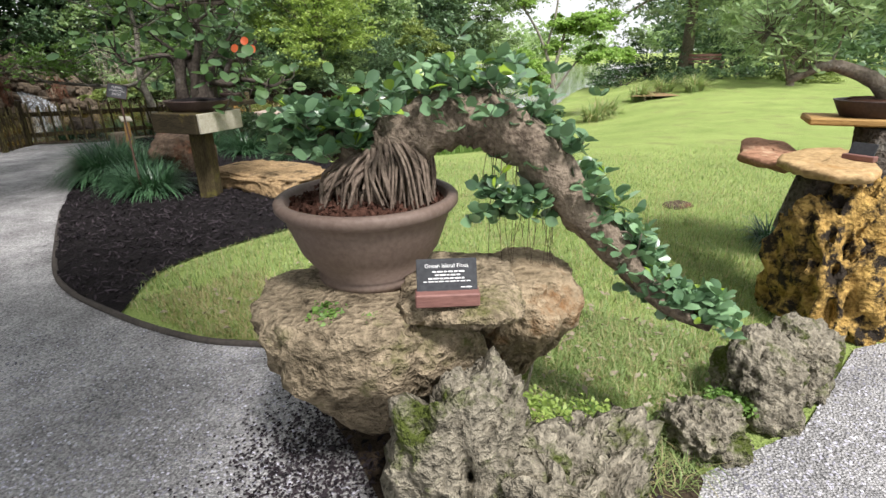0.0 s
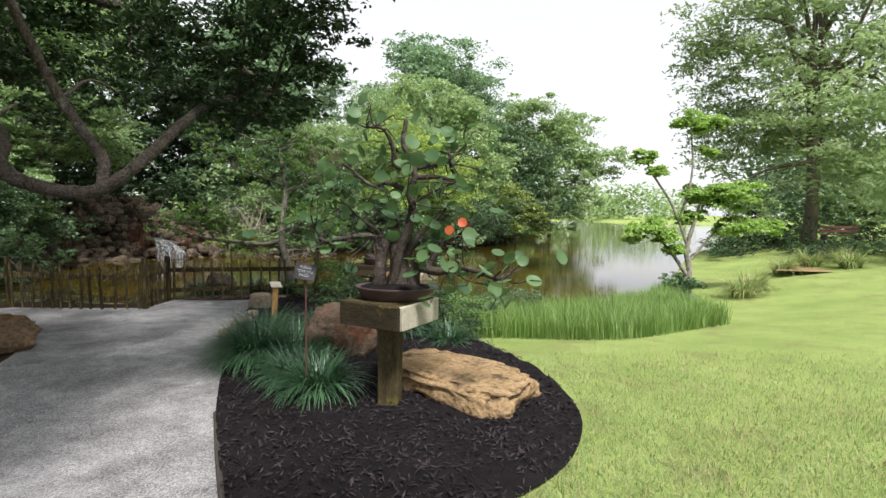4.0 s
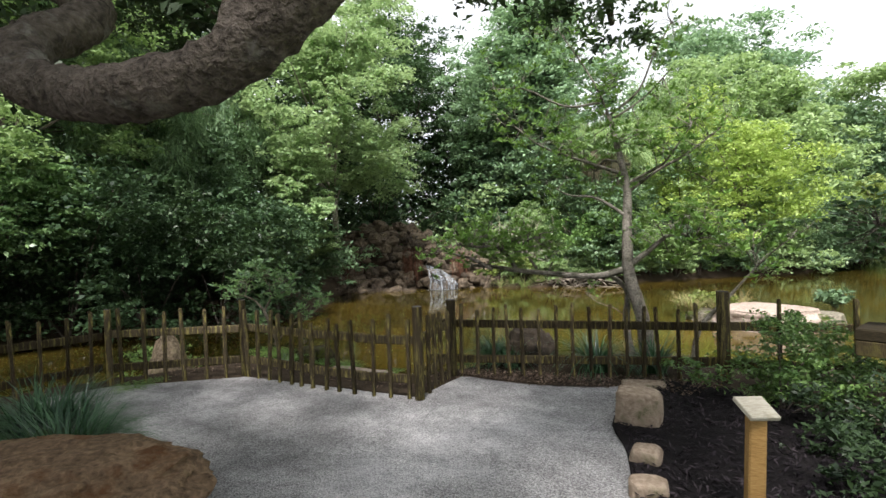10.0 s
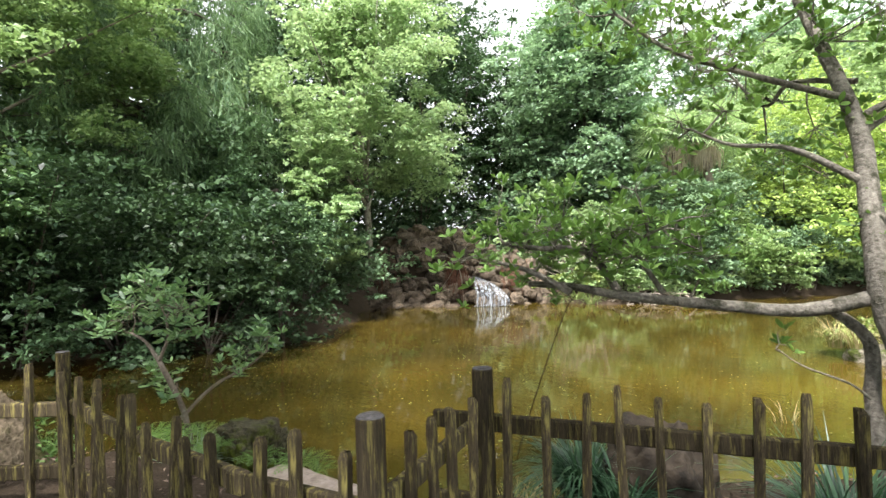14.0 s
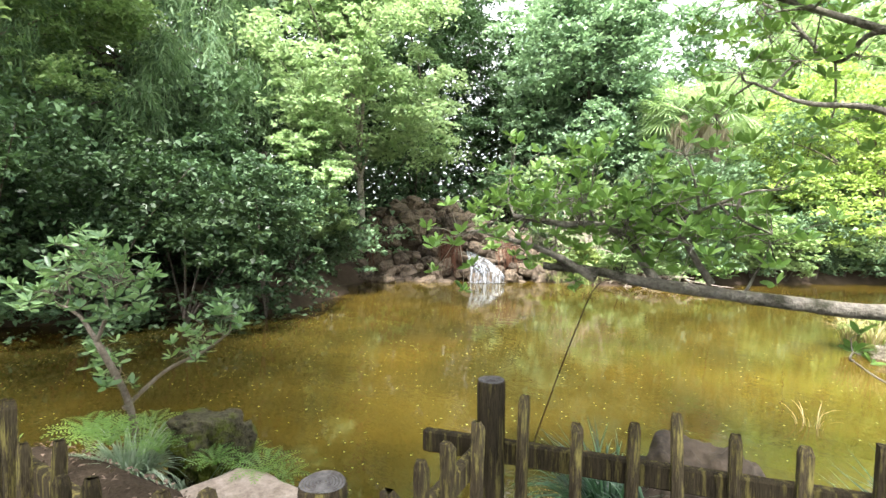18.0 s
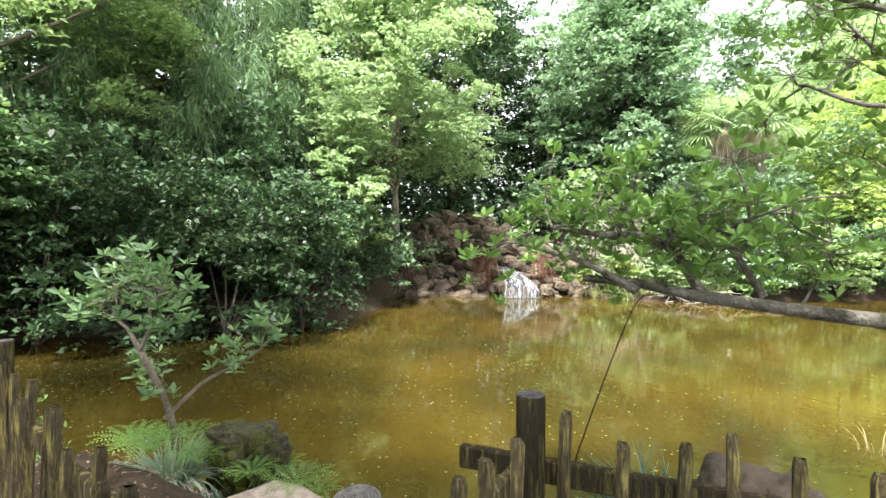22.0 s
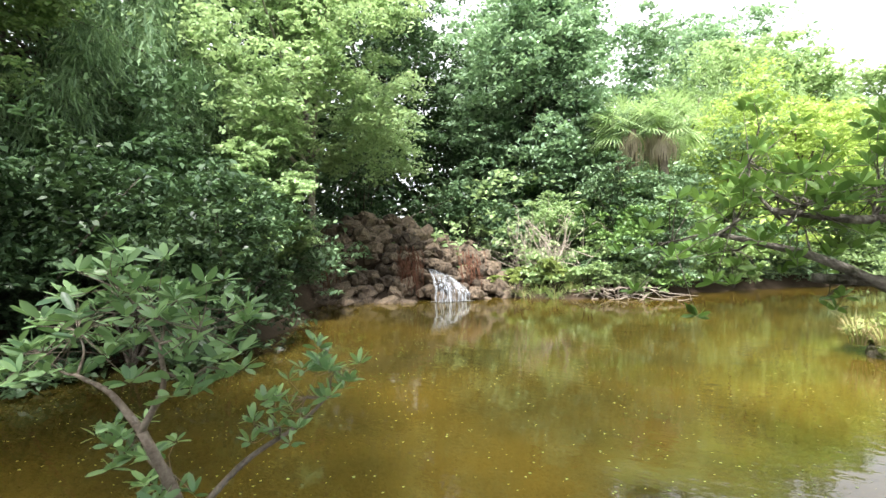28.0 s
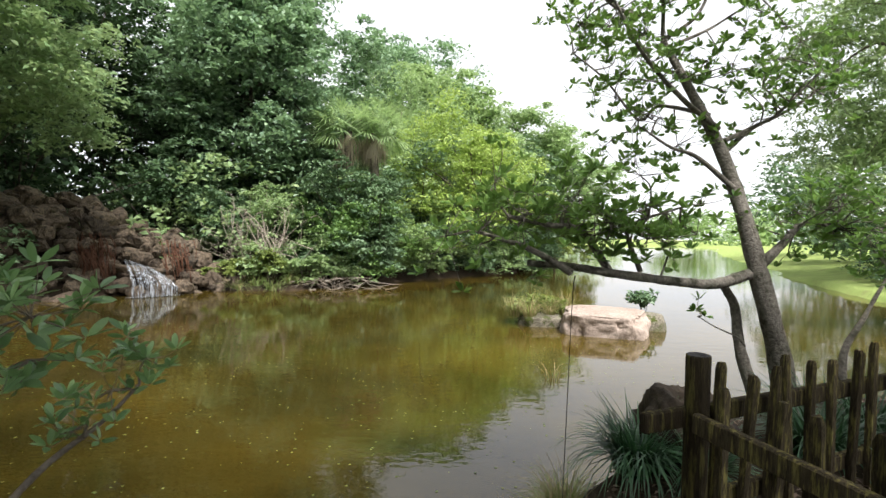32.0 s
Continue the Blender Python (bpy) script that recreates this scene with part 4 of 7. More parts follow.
# ---- the ficus on its limestone rock ----
def ficus():
    rng = np.random.default_rng(40)
    t = thing("ficus_bonsai", (-0.30, 1.70, 0.745), "old ficus bonsai cascading out of a round brown clay pot", "bonsai")
    part("pot", lathe([(0.155, 0), (0.19, 0.0), (0.195, 0.025), (0.185, 0.035), (0.245, 0.12), (0.283, 0.225), (0.29, 0.255), (0.305, 0.26), (0.318, 0.275), (0.318, 0.295), (0.308, 0.305),
                       (0.287, 0.305), (0.278, 0.29), (0.27, 0.262), (0.0, 0.27)], 56), CLAY, t, "round brown clay pot with a rolled rim", True)
    bm = bmesh.new()
    bmesh.ops.create_circle(bm, cap_ends=True, radius=0.272, segments=48)
    bmesh.ops.triangulate(bm, faces=bm.faces[:])
    for _ in range(5):
        bmesh.ops.subdivide_edges(bm, edges=[e for e in bm.edges if e.calc_length() > 0.02], cuts=1)
        bmesh.ops.triangulate(bm, faces=bm.faces[:])
    for v in bm.verts:
        d = v.co.length / 0.272
        v.co.z = 0.272 + 0.03 * (1 - d * d) + 0.012 * noise.noise(v.co * 40)
    part("soil", bm, SOIL, t, "red brown bark and grit soil")
    grit = Pile()
    for k in range(700):
        a, r = rng.uniform(0, 6.283), 0.26 * math.sqrt(rng.random())
        p = np.array([r * math.cos(a), r * math.sin(a), 0.283 + 0.03 * (1 - (r / 0.272) ** 2)])
        s = rng.uniform(0.004, 0.010)
        grit.add(p + rng.normal(0, s, (4, 3)), [(0, 1, 2, 3)])
    grit.put("grit", SOIL, t, smooth=False)["kind"] = "stuff"
    wood = Pile()
    L = [np.array(p) - np.array((-0.30, 1.70, 0.745)) for p in ((-0.27, 1.72, 1.08), (-0.20, 1.72, 1.20), (-0.09, 1.72, 1.27), (0.08, 1.72, 1.295), (0.27, 1.70, 1.19), (0.44, 1.67, 0.98), (0.56, 1.63, 0.85), (0.73, 1.56, 0.68), (0.86, 1.49, 0.62))]
    line = smooth_line(L, 8)
    u = np.linspace(0, 1, len(line))
    wood.add(*tube_arrays(line, np.interp(u, [0, 0.15, 0.35, 0.6, 0.8, 1], [0.070, 0.098, 0.098, 0.074, 0.045, 0.016]), 16, 0.13, rng))
    second = [np.array(p) - np.array((-0.30, 1.70, 0.745)) for p in ((-0.36, 1.70, 1.03), (-0.33, 1.70, 1.15), (-0.40, 1.68, 1.24), (-0.50, 1.65, 1.27))]
    wood.limb(second, 0.06, 0.02, sides=10, wob=0.1, rng=rng)
    wood.put("trunk", FICUS_BARK, t, "gnarled grey brown arching trunk")
    roots = Pile()
    for k in range(300):
        a = rng.uniform(0, 6.283)
        top = np.array([0.05 + 0.10 * math.cos(a), 0.075 * math.sin(a), 0.40 + 0.05 * math.cos(a) + rng.uniform(0, 0.08)])
        r = rng.uniform(0.09, 0.215)
        foot = np.array([0.04 + r * math.cos(a + rng.normal(0, 0.25)), r * 0.8 * math.sin(a + rng.normal(0, 0.25)), 0.275])
        midp = (top + foot) / 2 + np.array([0.03 * math.cos(a), 0.03 * math.sin(a), 0.03]) + rng.normal(0, 0.008, 3)
        roots.limb([top, midp, foot, foot + np.array([0.03 * math.cos(a), 0.03 * math.sin(a), -0.02])], rng.uniform(0.004, 0.011), 0.003, per=4, sides=5, rng=rng)
    roots.put("root", ROOT, t, "curtain of thin grey aerial roots")["kind"] = "stuff"
    strands = Pile()
    for k in range(26):
        x = rng.uniform(0.42, 0.66)
        z0 = np.interp(x - 0.3, [0.1, 0.3, 0.5], [1.22, 1.12, 0.95]) - 0.745
        ln = rng.uniform(0.18, 0.5)
        strands.limb([(x, rng.uniform(-0.04, 0.03), z0), (x + rng.normal(0, 0.01), rng.uniform(-0.04, 0.03), z0 - ln / 2), (x + rng.normal(0, 0.015), rng.uniform(-0.05, 0.03), z0 - ln)], 0.0016, 0.0008, per=2, sides=3, wob=0)
    strands.put("aerial_root", RUST, t, "thin rusty hanging roots")["kind"] = "stuff"
    tips = []
    twigs = Pile()
    for k in range(470):
        s = rng.random()
        if s < 0.3:
            c = np.array([rng.uniform(-0.27, 0.02), rng.uniform(-0.16, 0.12), rng.uniform(0.44, 0.60)])
            anchor = np.array([-0.08, 0, 0.45])
        else:
            q = line[int((0.18 + 0.82 * rng.random() ** 0.9) * (len(line) - 1))]
            big = np.interp(q[0], [0.1, 0.4, 0.7, 1.1], [0.19, 0.17, 0.12, 0.09])
            off = rng.normal(0, 1, 3) * np.array([0.6, 0.8, 0.75])
            off[2] = abs(off[2]) * 0.95 - 0.12
            off[1] = off[1] if off[2] > 0.5 else abs(off[1]) - 0.15
            off /= np.linalg.norm(off)
            c = q + off * big * rng.uniform(0.4, 1.25)
            anchor = q
        tips.append(c)
        if k % 3 == 0:
            twigs.limb([anchor, (anchor + c) / 2 + rng.normal(0, 0.015, 3), c], 0.005, 0.002, per=2, sides=4, rng=rng)
    for k in range(40):
        c = np.array([rng.uniform(0.36, 0.62), rng.uniform(-0.1, 0.02), rng.uniform(0.2, 0.33)])
        tips.append(c)
    for k in range(60):
        c = np.array([0.30, 0, 0.62]) + rng.normal(0, 1, 3) * np.array([0.17, 0.1, 0.05])
        tips.append(c)
    twigs.put("twig", BARK_MID, t)["kind"] = "stuff"
    v, f = rosettes(tips, 0.057, 6, rng, up=1.4, long=0.9, slim=0.34)
    raw("foliage", v, f, L_FICUS, t, "glossy oval leaves with a few yellow ones")["kind"] = "stuff"
    return t


ficus()
ROCKS = [
    ("limestone_boulder", (-0.06, 1.90, -0.02), (0.36, 0.30, 0.50), 3, LIMESTONE, "weathered limestone boulder carrying a bonsai pot", 0.2, 4, 0.10, 0.06, 10),
    ("mossy_rock", (0.06, 1.20, 0.06), (0.22, 0.20, 0.37), 9, LIMESTONE, "pitted mossy limestone rock at the path edge", 0.34, 5, 0.0, 0.44, 15),
    ("mossy_rock", (0.37, 1.10, 0.04), (0.32, 0.22, 0.30), 12, LIMESTONE, "pitted mossy limestone rock at the path edge", 0.34, 5, 0.0, 0.46, 60),
    ("mossy_rock", (-0.08, 1.36, 0), (0.17, 0.16, 0.15), 14, LIMESTONE, "small mossy limestone rock under a ledge", 0.25, 3, 0.0, 0.15, 0),
    ("edge_rock", (1.00, 1.62, 0), (0.15, 0.14, 0.13), 17, LIMESTONE, "pitted limestone edging rock between lawn and gravel", 0.28, 5, 0.0, 0.3, 20),
    ("edge_rock", (1.32, 1.84, 0), (0.18, 0.17, 0.23), 19, LIMESTONE, "cracked white and grey limestone edging rock", 0.25, 5, 0.0, 0.3, 70),
    ("edge_rock", (1.62, 2.05, 0), (0.20, 0.16, 0.20), 21, LIMESTONE, "white and grey limestone edging rock beside a stump", 0.25, 5, 0.0, 0.3, 40),
    ("ochre_rock", (2.16, 2.62, 0), (0.31, 0.28, 0.54), 24, OCHRE, "deeply pitted ochre rock carrying a stump table", 0.3, 5, 0.0, 0.42, 0),
    ("ochre_rock", (2.62, 2.62, 0), (0.34, 0.32, 0.60), 27, OCHRE, "deeply pitted ochre rock beside a stump table", 0.3, 5, 0.0, 0.42, 40),
    ("flat_rock", (-2.25, 6.10, 0), (0.80, 0.50, 0.19), 31, SAND_STONE, "flat cracked tan rock lying on dark mulch", 0.22, 5, 0.3, 0.16, -32),
    ("red_boulder", (-3.86, 7.10, 0), (0.44, 0.36, 0.40), 34, RED_STONE, "rounded rusty red boulder beside strap grass", 0.17, 5, 0.0, 0.10, 10),
    ("brown_boulder", (-8.62, 6.02, 0), (1.02, 0.58, 0.29), 37, BROWN_STONE, "rounded brown boulder at the edge of the gravel", 0.2, 5, 0.0, 0.12, 35),
    ("curb_stone", (-6.20, 9.42, 0), (0.17, 0.16, 0.22), 41, CURB, "blocky tan stone at the corner of a mulch bed", 0.2, 4, 0.28, 0.06, 12),
    ("curb_stone", (-6.42, 10.40, 0), (0.21, 0.13, 0.05), 42, CURB, "flat tan slab lying between gravel and litter", 0.12, 4, 0.35, 0.04, 20),
    ("curb_stone", (-5.95, 8.72, 0), (0.10, 0.09, 0.09), 43, CURB, "small pointed tan stone edging the gravel", 0.2, 3, 0.0, 0.0, 0),
    ("curb_stone", (-5.83, 8.32, 0), (0.11, 0.09, 0.08), 45, CURB, "cut tan stone edging the gravel", 0.15, 3, 0.25, 0.0, 20),
    ("curb_stone", (-5.70, 7.95, 0), (0.13, 0.11, 0.10), 47, CURB, "round pale stone edging the gravel", 0.15, 3, 0.0, 0.0, 50),
    ("curb_stone", (-5.48, 7.45, 0), (0.20, 0.15, 0.12), 49, CURB, "mossy stone edging the gravel", 0.18, 3, 0.2, 0.0, 80),
    ("curb_stone", (-5.30, 7.12, 0), (0.16, 0.14, 0.10), 50, CURB, "mossy stone half hidden by grass", 0.18, 3, 0.0, 0.0, 10),
    ("bank_slab", (-9.75, 9.70, -0.26), (0.55, 0.30, 0.11), 55, PALE_STONE, "flat pinkish slab on the pond bank", 0.16, 5, 0.4, 0.08, 8),
    ("bank_rock", (-10.78, 9.88, -0.50), (0.30, 0.26, 0.40), 57, MOSSY, "mossy bank rock under a small shrub", 0.3, 5, 0.1, 0.3, 0),
    ("bank_boulder", (-7.90, 10.85, -0.2), (0.27, 0.28, 0.40), 59, WET_STONE, "pitted brown boulder at the water behind the fence", 0.25, 5, 0.0, 0.16, 25),
    ("bank_rock", (-8.95, 10.62, -0.70), (0.22, 0.36, 0.24), 61, LITTER, "low earthy rock forming the edge of the bank", 0.24, 5, 0.25, 0.14, 0),
    ("lawn_stone", (1.15, 5.15, -0.03), (0.22, 0.14, 0.05), 63, SAND_STONE, "flat tan stone set into the lawn", 0.12, 3, 0.3, 0.0, 0),
    ("lawn_stone", (2.32, 5.03, -0.03), (0.16, 0.12, 0.05), 64, RED_STONE, "flat reddish stone lying on the lawn", 0.12, 3, 0.4, 0.0, 30),
    ("island_rock", (-6.0, 18.3, -1.0), (0.85, 0.95, 0.66), 66, PALE_STONE, "large pale pink rock standing in the pond", 0.2, 5, 0.3, 0.16, -20),
    ("island_rock", (-7.2, 18.9, -0.95), (0.5, 0.5, 0.42), 68, LIMESTONE, "grey rock beside a pale rock in the pond", 0.2, 4, 0.2, 0.05, 0),
    ("island_rock", (-5.0, 18.6, -0.95), (0.4, 0.4, 0.5), 69, LIMESTONE, "pale rock at the end of a rocky island", 0.2, 4, 0.2, 0.05, 0),
    ("shore_rock", (-4.3, 12.6, -0.8), (0.5, 0.35, 0.32), 71, CURB, "pale rock at the water behind a bonsai bench", 0.16, 3, 0.2, 0.03, 0),
]
for nm, at, size, seed, mat, lab, rough, sub, flat, pits, turn in ROCKS:
    rock(nm, at, size, seed, mat, lab, rough, sub, flat, pits, turn, boxy=0.55 if nm in ("curb_stone", "bank_slab", "flat_rock", "island_rock") else 0.8)

def ledge_stone(name, at, size, taper, shift, deep, seed, mat, label, rough=0.2, pits=0.1, boxy=0.75):
    """Overhanging stone: flat on top, drawn in towards a narrow foot."""
    bm = rock_arrays(*size, seed, rough, 5, 0.3, pits, boxy)
    for v in bm.verts:
        u = max(0.0, -v.co.z / size[2])
        v.co.x = v.co.x * max(0.1, 1 - taper * u) + shift[0] * u
        v.co.y = v.co.y * max(0.1, 1 - taper * u) + shift[1] * u
        v.co.z *= 1 + (deep - 1) * min(1.0, u)
    ob = part(name, bm, mat, smooth=True)
    ob.location = at
    return tagged(ob, label, "rock")


ledge_stone("limestone_ledge", (-0.31, 1.60, 0.53), (0.375, 0.385, 0.29), 0.60, (0.05, 0.10), 1.55, 5, LEDGE, "overhanging cream limestone ledge in front of a bonsai pot")
ledge_stone("limestone_slab", (0.01, 1.56, 0.73), (0.21, 0.26, 0.085), 0.35, (-0.02, 0.06), 1.6, 6, LEDGE, "thin yellowish limestone slab under a plaque", 0.16, 0.06)
ledge_stone("limestone_boulder", (0.25, 1.70, 0.60), (0.175, 0.24, 0.23), 0.5, (-0.06, 0.08), 1.7, 8, STAINED, "rusty stained limestone lump beside a plaque", 0.25, 0.16)

PEAK = surface("peaked_stone", (0.035, 0.028, 0.018), (0.27, 0.215, 0.145), 5, 26, 0.9, 1.0, (0.07, 0.075, 0.022), 3, 0.53, 0.66, dist=0.03)
bm = rock_arrays(0.46, 0.42, 0.60, 52, 0.22, 5, 0.0, 0.1, 0.9)
for v in bm.verts:
    u = (v.co.z + 0.6) / 1.2
    v.co.x = v.co.x * (1.15 - 0.85 * u) - 0.06 * u
    v.co.y *= 1.1 - 0.75 * u
ob = part("leaning_boulder", bm, PEAK, smooth=True)
ob.location = (-11.95, 8.42, -0.20)
tagged(ob, "peaked tan boulder standing behind the fence", "rock")

# moss cushions and small herbs on the front rocks
def herb(at, radius, count, seed, label, leaf=None, size=0.02, name="herb_cushion"):
    rng = np.random.default_rng(seed)
    c = shell(count, rng, radius, (1, 1, 0.35), 0.2)
    c[:, 2] = np.abs(c[:, 2])
    ob = raw(name, *leaves(c, size, rng, up=0.5, aspect=0.6), leaf or L_FERN)
    ob.location = at
    return tagged(ob, label, "ground plant", "small herbs", "stuff")


for k, (x, y, z, r) in enumerate(((-0.40, 1.40, 0.725, 0.085), (-0.25, 1.37, 0.725, 0.05), (0.26, 1.36, 0.38, 0.12), (0.46, 1.34, 0.34, 0.13), (-0.12, 1.20, 0.26, 0.08), (0.50, 1.60, 0.10, 0.16), (0.42, 1.20, 0.30, 0.10), (0.16, 1.28, 0.36, 0.09), (0.28, 1.06, 0.30, 0.06), (1.14, 1.74, 0.12, 0.10))):
    herb((x, y, z), r, 420, 70 + k, "low bright green herb growing between rocks", L_YELLOW if k in (2, 3, 7) else None)


def ficus_plaque():
    t = thing("plaque", (-0.02, 1.335, 0.80), "small dark plaque with white lettering on a wooden block", "sign")
    t.rotation_euler = (0, 0, radians(4))
    base = box_bm(0.19, 0.055, 0.042, 0, 0, 0.021, 0.004)
    part("wood_base", base, ROSE_WOOD, t, "reddish wooden block")
    bm = box_bm(0.18, 0.008, 0.10, 0, 0, 0.05, 0.002)
    pl = part("plate", bm, SLATE, t)
    pl.location, pl.rotation_euler = (0, 0.004, 0.036), (radians(-24), 0, 0)
    words("Green Island Ficus", 0.0175, (0, -0.0048, 0.078), (radians(90), 0, 0), WHITE_INK, pl)
    for w, h, z in ((0.085, 0.0042, 0.061), (0.07, 0.0042, 0.051), (0.11, 0.0042, 0.041), (0.14, 0.003, 0.032), (0.028, 0.0035, 0.014)):
        x, k = (0.055 if w < 0.05 else 0) - w / 2, 0
        while x < (0.055 if w < 0.05 else 0) + w / 2:
            word = (0.011, 0.017, 0.008, 0.014)[k % 4]
            part("text_line", box_bm(word, 0.0012, h, x + word / 2, -0.0046, z), WHITE_INK, pl)
            x, k = x + word + 0.0035, k + 1


ficus_plaque()


def stump_table():
    t = thing("stump_table", (2.04, 2.74, 0.62), "stump under two rough flat stones carrying a small plaque", "plant stand")
    rng = np.random.default_rng(81)
    v, f = tube_arrays([(0, 0, -0.1), (0, 0, 0.1), (0.01, 0, 0.26)], [0.17, 0.14, 0.12], 14, 0.12, rng)
    raw("trunk", v, f, BARK_DARK, t, smooth=True)
    for k, (outline, z, m) in enumerate((([(1.82, 2.86), (1.80, 2.62), (1.93, 2.42), (2.10, 2.46), (2.34, 2.86), (2.40, 3.16), (2.12, 3.10)], 0.92, SLAB_TAN),
                                         ([(1.86, 3.28), (2.06, 3.62), (2.24, 3.92), (2.42, 3.74), (2.26, 3.30), (2.14, 2.95), (1.94, 2.90)], 0.866, SLAB_RED))):
        ring = smooth_line([(p[0] - 2.04, p[1] - 2.74, 0) for p in outline + outline[:1]], 5)[:-1]
        n = len(ring)
        mid = ring.mean(0)
        wob = 1 + 0.04 * rng.standard_normal((n, 1))
        rows = [mid + (ring - mid) * wob * s + np.array([0, 0, z - 0.62 + h]) for s, h in ((0.02, -0.062), (0.86, -0.060), (0.97, -0.042), (1.0, -0.022), (0.985, -0.006), (0.93, 0.0), (0.5, 0.003), (0.02, 0.001))]
        rows = [q + rng.normal(0, 0.0035, q.shape) for q in rows]
        i, j = np.arange(n), (np.arange(n) + 1) % n
        raw("stone_slab", np.vstack(rows), np.vstack([np.stack([i + n * r, j + n * r, j + n * r + n, i + n * r + n], 1) for r in range(len(rows) - 1)]), m, t)
    p = thing("small_plaque", (2.20, 2.74, 0.922), "small dark plaque leaning on a wooden block", "sign")
    part("wood_base", box_bm(0.15, 0.05, 0.03, 0, 0, 0.012, 0.003), ROSE_WOOD, p)
    pl = part("plate", box_bm(0.12, 0.008, 0.085, 0, 0, 0.05, 0.002), SLATE, p)
    pl.rotation_euler = (radians(-20), 0, 0)
    p.rotation_euler = (0, 0, radians(-60))


stump_table()


def tray_bonsai(name, at, tray, trunk, clumps, leaf, leaf_size, tips_n, seed, label, trunk_r=0.05, bark=None, rot=0.0, leaf_long=1.0, per=5):
    rng = np.random.default_rng(seed)
    t = thing(name, at, label, "bonsai")
    t.rotation_euler = (0, 0, rot)
    w, d, h = tray
    part("tray", lathe([(w * 0.40, 0), (w * 0.42, 0.0), (w * 0.5, h * 0.9), (w * 0.515, h), (w * 0.48, h), (w * 0.46, h * 0.75), (0, h * 0.8)], 40, d / w), DARK_CLAY, t, "shallow dark clay tray", True)
    bm = bmesh.new()
    bmesh.ops.create_circle(bm, cap_ends=True, radius=w * 0.465, segments=32)
    bmesh.ops.inset_region(bm, faces=bm.faces[:], thickness=w * 0.15)
    for v in bm.verts:
        v.co.y *= d / w
        v.co.z = h * 0.86 + (0.02 if v.co.length < w * 0.35 else 0)
    part("soil", bm, SOIL, t)
    wood = Pile()
    starts = []
    for pts, r0, r1 in trunk:
        wood.limb(pts, r0 * trunk_r, r1 * trunk_r, per=6, sides=9, wob=0.1, rng=rng)
        starts += [np.asarray(q) for q in smooth_line(pts, 3)[2:]]
    tips = twiggy(t, clumps, wood, rng, tips_n, starts, 0.005, 1.2)
    wood.put("trunk", bark or BARK_MID, t)
    v, f = rosettes(tips, leaf_size, per, rng, up=1.3, long=leaf_long, slim=0.36 if leaf_long < 1.2 else 0.2)
    raw("foliage", v, f, leaf, t)["kind"] = "stuff"
    return t


tray_bonsai("tray_bonsai", (2.70, 3.25, 1.09), (0.62, 0.42, 0.10), [([(0, 0, 0.08), (-0.1, 0.02, 0.2), (-0.38, 0.05, 0.30), (-0.62, 0.05, 0.22)], 1.3, 0.5), ([(0.1, 0, 0.08), (0.1, 0, 0.35), (0.02, 0.03, 0.62), (0.08, 0, 0.8)], 1.1, 0.4)],
            [(-0.1, 0, 0.75, 0.26), (0.25, 0, 0.85, 0.26), (-0.35, 0.1, 0.62, 0.22), (0.05, 0.1, 0.95, 0.22), (-0.55, 0.05, 0.35, 0.14), (0.4, -0.1, 0.6, 0.2), (-0.6, 0.0, 0.72, 0.26), (-0.75, 0.1, 0.5, 0.22), (0.1, -0.1, 0.55, 0.22)], L_PALE, 0.05, 120, 90,
            "bonsai with narrow pale leaves in a red clay tray", leaf_long=1.5)
bm = box_bm(0.8, 0.34, 0.045, 0, 0, 0, 0.01)
bench = part("wooden_shelf", bm, PLANK)
bench.location, bench.rotation_euler = (2.66, 3.22, 1.065), (0, 0, radians(-25))
tagged(bench, "weathered plank shelf under a bonsai tray", "shelf")
stand2 = raw("stump", *tube_arrays([(0, 0, 0), (0.02, 0, 0.6), (0, 0, 1.05)], [0.22, 0.17, 0.18], 14, 0.08, np.random.default_rng(5)), BARK_DARK, smooth=True)
stand2.location = (2.72, 3.2, -0.02)
tagged(stand2, "dark tree stump carrying a plank shelf", "stump")

# ---- the sea grape on its box stand ----
STAND_WOOD = surface("stained_board", (0.012, 0.010, 0.007), (0.052, 0.042, 0.024), 4, 30, 0.85, 0.6, (0.15, 0.12, 0.03), 3.2, 0.56, 0.66, stretch=(1, 6, 6), dist=0.006)


def box_stand():
    t = thing("box_stand", (-2.80, 5.62, 0), "wooden planter stand: a shallow box on a mossy square post", "plant stand")
    part("post", box_bm(0.19, 0.19, 0.86, 0, 0, 0.38, 0.012), MOSS_WOOD, t, "mossy square wooden post")
    a = radians(-21)
    z0, h, s = 0.78, 0.20, 0.62
    for (x, y, w, d, m) in ((0, -s / 2, s, 0.04, STAND_WOOD), (0, s / 2, s, 0.04, GREY_WOOD), (-s / 2, 0, 0.04, s - 0.042, MOSS_WOOD), (s / 2, 0, 0.04, s - 0.042, GREY_WOOD)):
        ob = part("side_board", box_bm(w, d, h, x, y, z0 + h / 2, 0.005), m, t)
        ob.rotation_euler = (0, 0, a)
    for k in range(4):
        ob = part("top_slat", box_bm(s - 0.05, 0.135, 0.03, 0, -s / 2 + 0.1 + k * 0.142, z0 + h - 0.012, 0.004), MOSS_WOOD, t)
        ob.rotation_euler = (0, 0, a)
    return t


box_stand()


